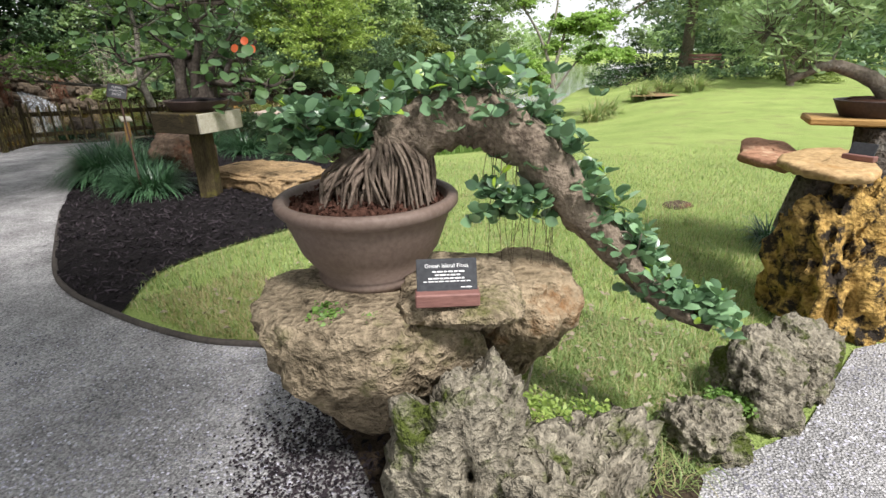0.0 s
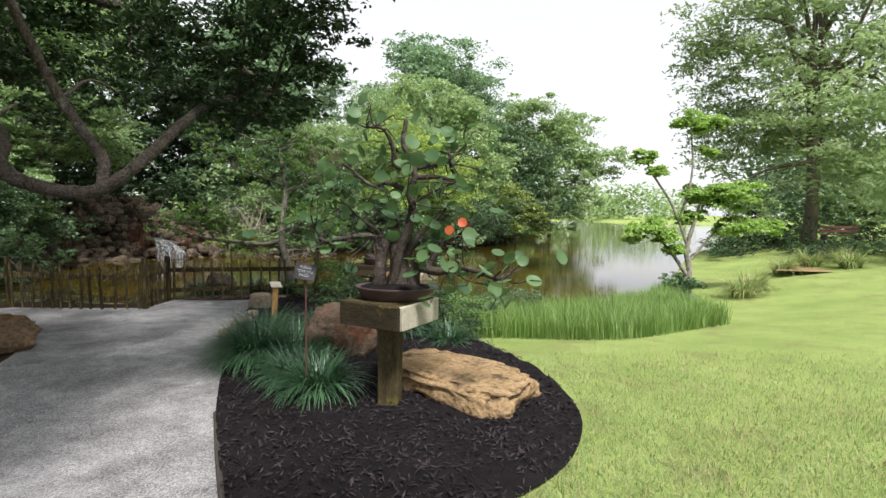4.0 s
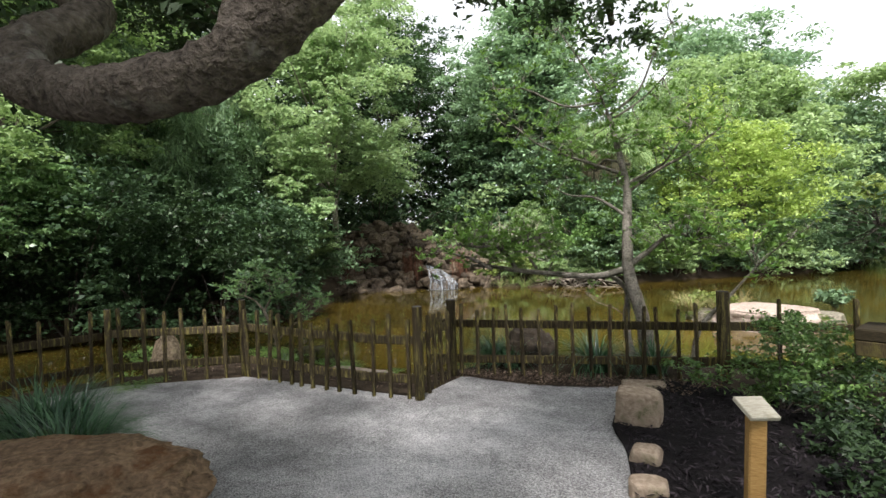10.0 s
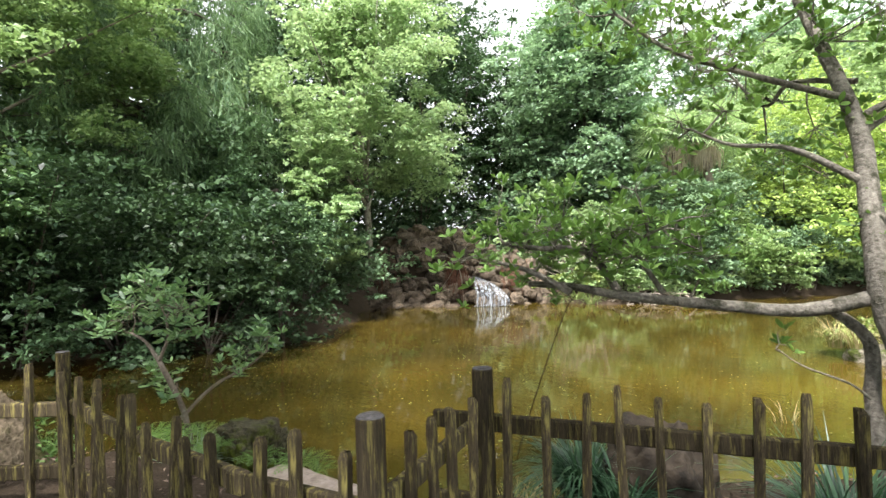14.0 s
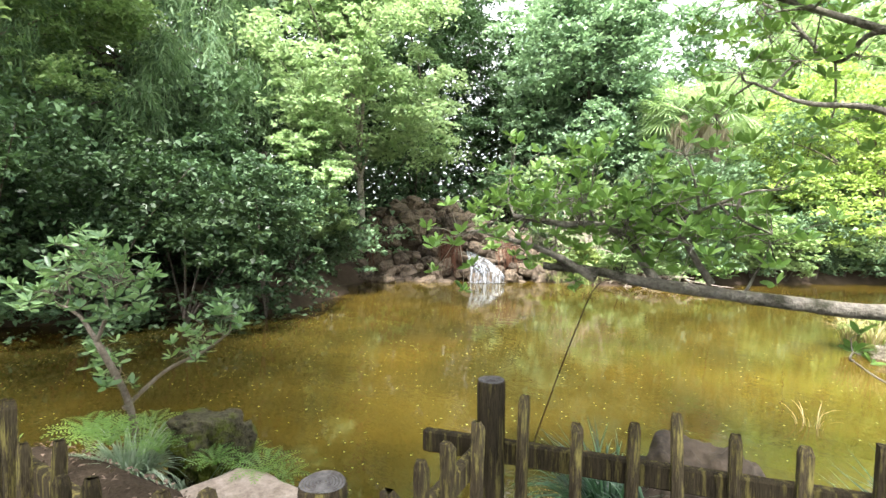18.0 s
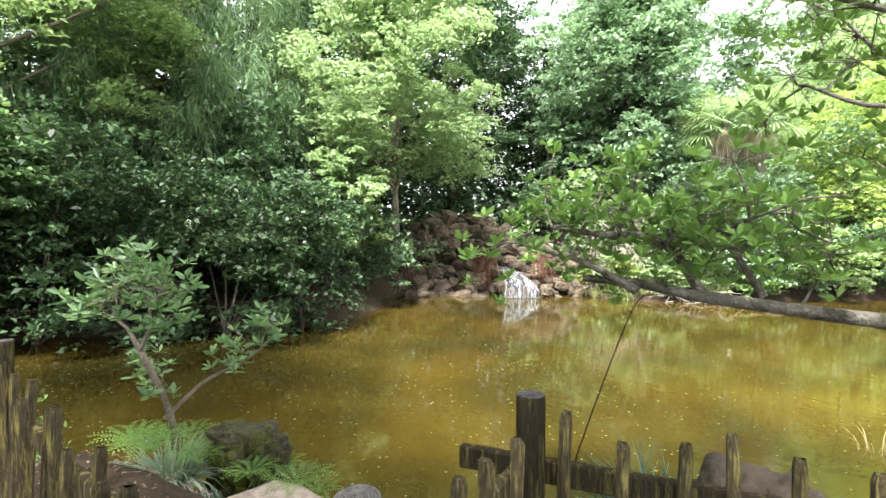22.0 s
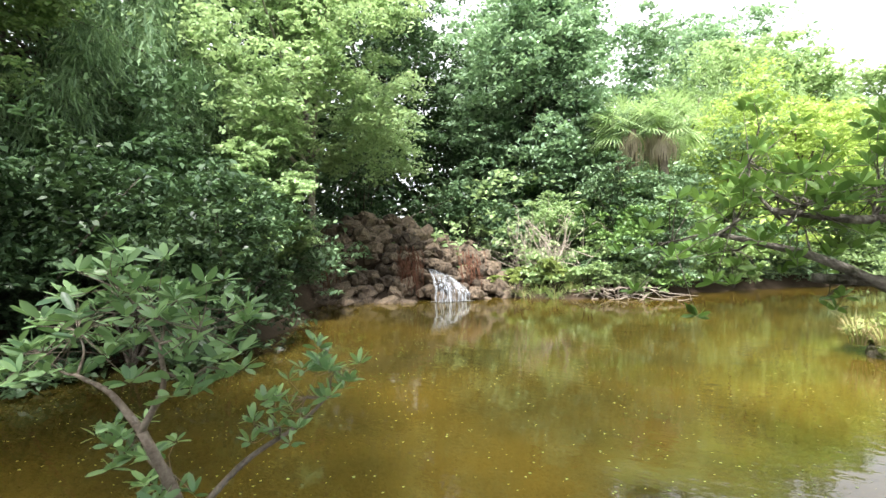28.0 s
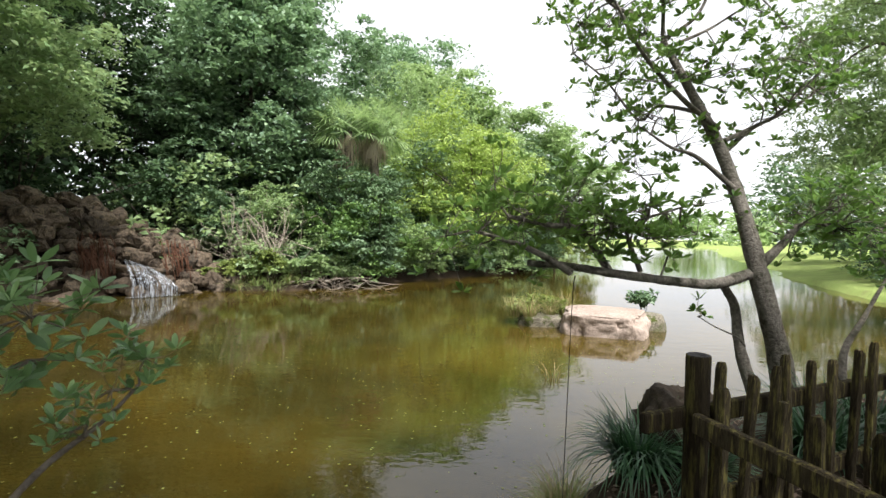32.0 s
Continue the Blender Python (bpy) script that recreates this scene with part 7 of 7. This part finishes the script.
# ---- cascade and waterfall ----
def cascade():
    rng = np.random.default_rng(170)
    t = thing("rock_cascade", (-20, 23, 0), "mound of stacked wet brown stones with a small waterfall", "rock cascade")
    shapes = []
    for s in range(8):
        me = bpy.data.meshes.new("stone")
        bm = rock_arrays(1, 0.85, 0.72, 180 + s, 0.3, 3, 0.15, 0.16, 0.75)
        bm.to_mesh(me)
        bm.free()
        me.materials.append(WET_STONE)
        shapes.append(me)
    rows = 9
    for h in range(rows):
        for q in range(24):
            b = -4.5 + 8.2 * (q + 0.5 * (h % 2)) / 24 + rng.normal(0, 0.08)
            peak = float(np.interp(b, [-4.6, -3.4, -2.4, -1.0, 0.0, 0.6, 1.6, 2.4, 3.2, 3.8], [0.5, 1.55, 2.1, 2.2, 2.0, 1.5, 1.25, 1.0, 0.4, -0.2]))
            u = h / (rows - 1)
            z = -0.60 + (peak + 0.60) * u
            a = 0.05 + 2.3 * u ** 1.25 + rng.normal(0, 0.12)
            if -0.05 < b < 1.5 and a < 0.75 and z > -0.2:
                a += 0.6
            if (peak < 0.9 and h % 2) or (q * 5 + h * 3) % 13 == 0 or (peak < 0.2 and h > 2):
                continue
            ob = new("stone", shapes[rng.integers(8)])
            ob.parent = t
            r = rng.uniform(0.14, 0.33) * (1.15 if h > 5 else 1.0)
            ob.location = (-18.7 - 0.72 * a + 0.73 * b + 20, 21.7 + 0.70 * a + 0.68 * b - 23, z + rng.normal(0, 0.07))
            ob.scale = (r * rng.uniform(0.8, 1.25), r * rng.uniform(0.8, 1.1), r * rng.uniform(0.85, 1.25))
            ob.rotation_euler = tuple(rng.uniform(-0.6, 0.6, 2)) + (radians(43) + rng.normal(0, 0.9),)
    vines = Pile()
    for k in range(150):
        b = rng.choice([-0.25, 1.9, -2.9], p=[0.62, 0.23, 0.15]) + rng.normal(0, 0.22)
        z0, ln = rng.uniform(0.35, 1.25) if b < 1 else rng.uniform(0.4, 1.1), rng.uniform(0.4, 1.1)
        a = 0.05 + 2.3 * ((z0 + 0.6) / 2.7) ** 1.25 - 0.28
        top = np.array([-18.7 - 0.72 * a + 0.73 * b + 20, 21.7 + 0.70 * a + 0.68 * b - 23, z0])
        fall_ = np.array([0.30, -0.28, -1.0]) * ln
        end = top + fall_
        end[2] = max(end[2], -0.58)
        vines.limb([top, (top + end) / 2 + rng.normal(0, 0.05, 3) + np.array([0.05, -0.05, 0.05]), end + rng.normal(0, 0.05, 3) * np.array([1, 1, 0])], 0.016, 0.008, per=3, sides=4, rng=rng)
    vines.put("vine", VINE, t, "dry reddish brown roots hanging over the stones")["kind"] = "stuff"
    # added filler; its dark colour stands in for shade between the stones
    core = rock_arrays(3.0, 0.9, 1.45, 91, 0.14, 3)
    co = part("core", core, LITTER, t, "added dark core that shades the gaps between the stacked stones", True)
    co.location, co.rotation_euler = (-18.7 - 0.72 * 2.2 + 0.73 * -1.2 + 20, 21.7 + 0.70 * 2.2 + 0.68 * -1.2 - 23, 0.0), (0, 0, radians(43))
    fall = thing("waterfall", (-18.1, 22.5, WATER_Z), "white water falling over a stone ledge into the pond", "waterfall")
    base = np.array([-18.1, 22.5, WATER_Z])
    veil = Pile()
    for k in range(26):
        a = min(1.0, max(0.0, (k + rng.uniform(-0.5, 0.5)) / 25))
        half = rng.uniform(0.010, 0.026)
        z0 = 0.44 - 0.36 * a * a + rng.uniform(-0.05, 0.02)
        top = np.array([-18.50 + 0.58 * a, 21.98 + 0.54 * a, z0])
        foot = np.array([-18.12 + 0.84 * a + rng.normal(0, 0.03), 21.74 + 0.70 * a, WATER_Z - 0.03])
        mid = rng.uniform(0.2, 0.55)
        vv, m = [], 12
        for i in range(m):
            u = i / (m - 1)
            step = 0.05 * math.tanh((u - mid) * 14)
            p = top + (foot - top) * np.array([min(1, u * 1.4), min(1, u * 1.4), u ** 1.5]) + np.array([0.73, -0.68, 0]) * step - base
            w = half * (0.6 + 0.9 * u) * rng.uniform(0.8, 1.2)
            for q, bulge in ((-1, 0.0), (0, 0.014), (1, 0.0)):
                vv.append(p + np.array([0.73, 0.68, 0]) * w * q + np.array([0.68, -0.73, 0]) * bulge)
        veil.add(np.array(vv), np.array([(3 * i + q, 3 * i + q + 1, 3 * i + q + 4, 3 * i + q + 3) for i in range(m - 1) for q in (0, 1)]))
    veil.put("veil", FOAM, fall, "thin strands of white falling water")["kind"] = "stuff"
    lip = rock_arrays(0.7, 0.35, 0.16, 77, 0.16, 3, 0.4)
    lo = part("lip_stone", lip, WET_STONE, t, smooth=True)
    lo.location, lo.rotation_euler = (-18.35 + 20, 22.55 - 23, 0.12), (0, 0.12, radians(42))
    a = rng.uniform(-0.1, 1.1, 420)
    sp = np.stack([-18.12 + 0.84 * a + rng.normal(0.03, 0.07, 420) + 18.1, 21.72 + 0.70 * a + rng.normal(-0.03, 0.07, 420) - 22.5, 0.015 + 0.02 * rng.random(420)], 1)
    raw("foam", *leaves(sp, 0.05, rng, up=3, aspect=0.8, fold=0.02), FOAM, fall)["kind"] = "stuff"


cascade()
# driftwood and dry twigs on the far bank
dw = Pile()
rngd = np.random.default_rng(175)
for k in range(120):
    p = np.array([rngd.normal(0, 1.1), rngd.normal(0, 0.35), rngd.uniform(0, 0.35)])
    d = rngd.normal(0, 1, 3) * np.array([0.8, 0.5, 0.35])
    dw.limb([p, p + d * 0.3 + rngd.normal(0, 0.05, 3), p + d * 0.7], 0.02, 0.006, per=2, sides=4, rng=rngd)
ob = dw.put("driftwood", TWIG)
ob.location = (-13.9, 25.0, WATER_Z)
tagged(ob, "heap of bleached driftwood twigs on the far bank", "driftwood")
dw = Pile()
for k in range(110):
    p = np.array([rngd.normal(0, 0.8), rngd.normal(0, 0.5), rngd.uniform(0, 0.9)])
    e = p + np.array([rngd.normal(0, 0.9), rngd.normal(0, 0.6), rngd.uniform(0.3, 1.7)])
    dw.limb([p, (p + e) / 2 + rngd.normal(0, 0.15, 3), e, e + rngd.normal(0, 0.22, 3)], 0.016, 0.005, per=3, sides=4, rng=rngd)
ob = dw.put("dry_brush", TWIG)
ob.location = (-15.7, 25.7, float(ground_z(-15.7, 25.7)) - 0.05)
tagged(ob, "bleached bare branches of a dying shrub on the far bank", "dry shrub")
# floating specks
n = 5200
x, y = rngm.uniform(-19, -5, n), rngm.uniform(9, 26, n)
k = (shore(x, y) < -0.2) & (rngm.random(n) < np.clip(1.3 - (y - 9) / 14, 0.05, 1))
c = np.stack([x[k], y[k], np.full(k.sum(), WATER_Z + 0.004)], 1)
tagged(raw("floating_specks", *leaves(c, 0.022, rngm, up=60, aspect=0.8, fold=0.0, spread=0.6), L_GOLD), "small floating yellow leaves and specks on the pond", "floating leaves", kind="stuff")


def palm(base, height, seed, label):
    rng = np.random.default_rng(seed)
    t = thing("palm_tree", base, label, "palm")
    Pile().limb([(0, 0, -0.2), (0.1, 0, height * 0.5), (0, 0.1, height)], 0.2, 0.16, per=6, rng=rng).put("trunk", BARK_MID, t)
    live, dead = Pile(), Pile()
    for k in range(64):
        a = rng.uniform(0, 6.283)
        el = rng.uniform(-1.45, 1.1)
        d = np.array([math.cos(a) * math.cos(el), math.sin(a) * math.cos(el), math.sin(el)])
        side = np.cross(d, (0, 0, 1))
        side /= np.linalg.norm(side) + 1e-9
        old = el < -0.35
        tgt = dead if old else live
        if old:
            flat = np.array([math.cos(a), math.sin(a), 0.0])
            side = np.array([-flat[1], flat[0], 0.0])
            hub = np.array([0, 0, height - rng.uniform(0.1, 0.7)]) + flat * rng.uniform(0.25, 0.5)
            for q in np.linspace(-0.16, 0.16, 7):
                e = hub + side * q * 1.5 + flat * rng.uniform(-0.05, 0.2) + np.array([0, 0, -rng.uniform(0.6, 1.1)])
                m = (hub + e) / 2 + flat * 0.08 + side * q * 0.6
                tgt.add([hub + side * q * 0.2, m - side * 0.022, e, m + side * 0.022], [(0, 1, 2, 3)])
            continue
        hub = np.array([0, 0, height]) + d * 0.9
        for q in np.linspace(-1.2, 1.2, 13):
            e = hub + (d * math.cos(q) + side * math.sin(q)) * 0.95 + np.array([0, 0, -0.35 * abs(q) - 0.15])
            w = np.cross(e - hub, (0, 0, 1)) * 0.035
            m = (hub + e) / 2 + np.array([0, 0, 0.08])
            tgt.add([hub, m - w, e, m + w], [(0, 1, 2, 3)])
        tgt.add(*tube_arrays([(0, 0, height), hub * 0.5 + np.array([0, 0, height * 0.5]), hub], [0.02, 0.018, 0.015], 4))
    live.put("fronds", L_GREY, t, smooth=False)
    dead.put("dead_fronds", L_DRY, t, "hanging dry tan fronds", smooth=False)


palm((-13.4, 28.3, 0.0), 5.5, 190, "cabbage palm with a skirt of dry hanging fronds")
palm((-12.4, 28.6, 0.3), 5.2, 191, "cabbage palm with a skirt of dry hanging fronds")
# dense banks of shrubs and far woods
BANK = [(-13.2, 27.3, 2.4, 1.5, L_MID), (-12.0, 27.6, 2.2, 1.5, L_MID), (-12.7, 26.9, 1.6, 1.5, L_SHRUB), (-21.2, 10.8, 2.0, 2.2, L_DARK), (-19.9, 12.6, 1.2, 1.8, L_DARK), (-20.3, 16.2, 1.4, 1.8, L_MID), (-22.5, 5.6, 2.0, 2.4, L_DARK), (-22, 1.5, 2.0, 2.6, L_DARK), (-24.2, 25.0, 3.8, 2.2, L_DARK), (-20.8, 28.0, 3.6, 2.2, L_DARK), (-18.2, 27.6, 2.2, 1.9, L_MID), (-15.0, 29.4, 1.8, 2.0, L_MID), (-10.0, 31.0, 1.4, 1.9, L_MID), (-8.6, 33.4, 1.8, 2.0, L_LIME),
        (-13.6, 31.5, 3.4, 2.4, L_GREY), (-10.8, 34.0, 3.6, 2.6, L_MID), (-16.6, 34.0, 5.0, 3.2, L_MID), (-22.6, 30, 6.5, 3.6, L_DARK), (-5.2, 36.5, 1.6, 2.2, L_MID), (-4.2, 42, 2.0, 2.6, L_MID), (-3.0, 52, 2.4, 3.0, L_GREY), (-14.2, 26.4, 0.5, 1.1, L_MID), (-15.6, 25.3, 0.1, 0.9, L_GREY), (-11.0, 29.4, 0.6, 1.2, L_LIME), (-25.5, 16, 3.0, 3.0, L_DARK), (-26.5, 7.0, 3.5, 3.2, L_DARK), (-24.2, 22.0, 4.2, 2.8, L_MID)]
for k, (x, y, z, r, m) in enumerate(BANK):
    rng = np.random.default_rng(500 + k)
    cl = [(*(rng.normal(0, 1, 3) * np.array([r * 0.6, r * 0.6, z * 0.42])), r * rng.uniform(0.28, 0.5)) for _ in range(22)]
    gz = float(ground_z(x, y))
    lv, lf = sprays([(c[0], c[1], c[2] + z, c[3]) for c in cl], 6200, 0.11 + 0.03 * r, rng, aspect=0.5)
    lv[:, 2] = np.maximum(lv[:, 2], WATER_Z + 0.03)
    s = thing("bank_shrub", (x, y, 0), "dense leafy shrub on the far bank of the pond", "shrub", "far bank shrubs")
    raw("foliage", lv, lf, m, s)["kind"] = "stuff"
    st = Pile()
    for c in cl[:9]:
        st.limb([(0, 0, gz - 0.1), (c[0] * 0.4, c[1] * 0.4, gz * 0.5 + (c[2] + z) * 0.5), (c[0], c[1], c[2] + z)], 0.03 * r, 0.01, per=3, sides=5, rng=rng)
    st.put("stem", BARK_DARK, s)


def hedge(line, height, radius, mats, seed, size=0.13, per=420, step=0.75, label="overhanging dark shrubs along the water"):
    """Leafy bushes side by side along a bank, each a thing of its own."""
    rng = np.random.default_rng(seed)
    pts = smooth_line([(p[0], p[1], 0) for p in line], 8)
    seg = np.r_[0, np.cumsum(np.linalg.norm(np.diff(pts, axis=0), axis=1))]
    for q in np.arange(0, seg[-1], step * 2.2):
        x, y = np.interp(q, seg, pts[:, 0]), np.interp(q, seg, pts[:, 1])
        h, r = height * rng.uniform(0.55, 1.35), radius * rng.uniform(0.75, 1.25)
        s = thing("bank_bush", (x, y, 0), label, "shrub", "bank bushes")
        cl = [(rng.normal(0, r * 0.55), rng.normal(0, r * 0.55), h * u, r * rng.uniform(0.3, 0.55)) for u in rng.uniform(-0.12, 0.9, int(10 + 5 * h))]
        lv, lf = sprays(cl, per * len(cl), size, rng, aspect=0.5)
        keep = lv[:, 2].reshape(-1, 4).min(1) > WATER_Z + 0.02
        lv = lv.reshape(-1, 4, 3)[keep].reshape(-1, 3)
        lf = np.arange(len(lv)).reshape(-1, 4)
        raw("foliage", lv, lf, mats[rng.integers(len(mats))], s)["kind"] = "stuff"
        st = Pile()
        for e in cl[:6]:
            st.limb([(0, 0, -0.65), (e[0] * 0.5, e[1] * 0.5, e[2] * 0.5), e[:3]], 0.03, 0.008, per=3, sides=5, rng=rng)
        st.put("stem", BARK_DARK, s)


hedge([(-19.9, -2), (-20.3, 3), (-20.2, 6.2), (-19.3, 9.4), (-18.0, 11.9), (-17.05, 13.3), (-17.9, 14.7)], 2.6, 1.5, [L_DARK, L_MID, L_OAK, L_DARK], 701, 0.13, 280)
hedge([(-23, -2), (-23.5, 5), (-22.5, 11), (-21.5, 16), (-22.5, 17.5)], 5.5, 2.2, [L_DARK, L_OAK, L_CONIFER, L_DARK], 702, 0.19, 170, 1.1)
hedge([(-15.8, 26.2), (-13.6, 26.6), (-12.0, 28.4), (-9.8, 30.6), (-8.0, 32.4), (-5.4, 35.4), (-3.6, 42), (-2.2, 52), (-1.4, 66)], 1.5, 1.4, [L_MID, L_DARK, L_MID, L_GREY, L_SHRUB], 703, 0.15, 210, 0.9, "leafy green shrubs along the far bank")
hedge([(-21.5, 28.5), (-18, 30), (-14, 33), (-11, 37), (-8, 43), (-6, 52), (-4, 66)], 5.0, 2.8, [L_MID, L_GREY, L_DARK, L_PALE], 704, 0.28, 130, 1.5, "tall leafy trees and shrubs behind the far bank")
hedge([(-28, 2), (-29, 10), (-28, 18), (-27, 26), (-22, 34)], 11, 3.6, [L_DARK, L_OAK, L_MID], 705, 0.42, 90, 2.1, "tall dark trees deep in the wood")
hedge([(-19, 38), (-16, 42), (-12, 54)], 6.5, 3.4, [L_DARK, L_OAK, L_MID], 707, 0.42, 90, 2.1, "tall dark trees deep in the wood")
hedge([(-16.4, 24.3), (-14.2, 24.6), (-12.5, 26.9), (-10.3, 29.2), (-8.5, 31.4), (-5.6, 34.4)], 0.6, 0.55, [L_MID, L_GREY, L_GOLD], 706, 0.13, 150, 0.55, "low green plants at the water on the far bank")
rngw = np.random.default_rng(600)
far = Pile()
for k in range(150):
    a = radians(rngw.uniform(-62, 75))
    R = rngw.uniform(150, 210)
    p = np.array([math.sin(a) * R, math.cos(a) * R, rngw.uniform(1, 7)])
    far.add(*leaves(p + shell(260, rngw, rngw.uniform(5, 9), (1, 1, 0.7), 0.3), 1.6, rngw))
tagged(raw("far_woods", np.vstack(far.v), np.vstack(far.f), L_GREY), "hazy line of woods beyond the lake", "woods", kind="stuff")
rngw = np.random.default_rng(601)
near = Pile()
for k in range(70):
    a = radians(rngw.uniform(20, 62))
    R = rngw.uniform(38, 70)
    p = np.array([math.sin(a) * R, math.cos(a) * R, rngw.uniform(1, 8)])
    near.add(*leaves(p + shell(330, rngw, rngw.uniform(2.5, 4.5), (1, 1, 0.8), 0.3), 0.55, rngw))
tagged(raw("lawn_woods", np.vstack(near.v), np.vstack(near.f), L_MID), "belt of trees behind the lawn", "woods", kind="stuff")

strap_clump("water_grass", (-7.86, 14.6, WATER_Z), 0.35, 0.26, 16, 290, "sparse pale grass growing out of shallow water", L_STRAW, width=0.01, bend=0.5)
for k, (x, y) in enumerate(((-15.6, 24.3), (-15.0, 24.25), (-14.5, 24.5), (-16.2, 24.1))):
    strap_clump("waterside_grass", (x, y), 0.5, 0.6, 160, 295 + k, "pale green grass tuft on the far bank", L_GRASS, group="waterside grasses", width=0.02)
for k, (x, y, r, h, n) in enumerate(((-8.98, 10.45, 0.3, 0.34, 420), (-8.72, 10.6, 0.3, 0.36, 420), (-8.95, 10.8, 0.3, 0.36, 380), (-8.6, 10.9, 0.26, 0.36, 320), (-8.5, 11.2, 0.26, 0.4, 240), (-9.1, 10.15, 0.26, 0.26, 260))):
    strap_clump("straw_clump", (x, y), r, h, n, 620 + k, "dry straw coloured grass hanging over the pond bank", L_STRAW, group="straw clumps on the bank", width=0.008, bend=1.2)
for k, (x, y) in enumerate(((-7.5, 18.6), (-7.0, 18.9), (-6.6, 19.2), (-7.8, 18.9))):
    strap_clump("island_grass", (x, y, -0.45), 0.3, 0.6, 140, 640 + k, "yellow green grass growing on the rocky island", L_STRAW, group="island grasses", width=0.014, bend=0.7)
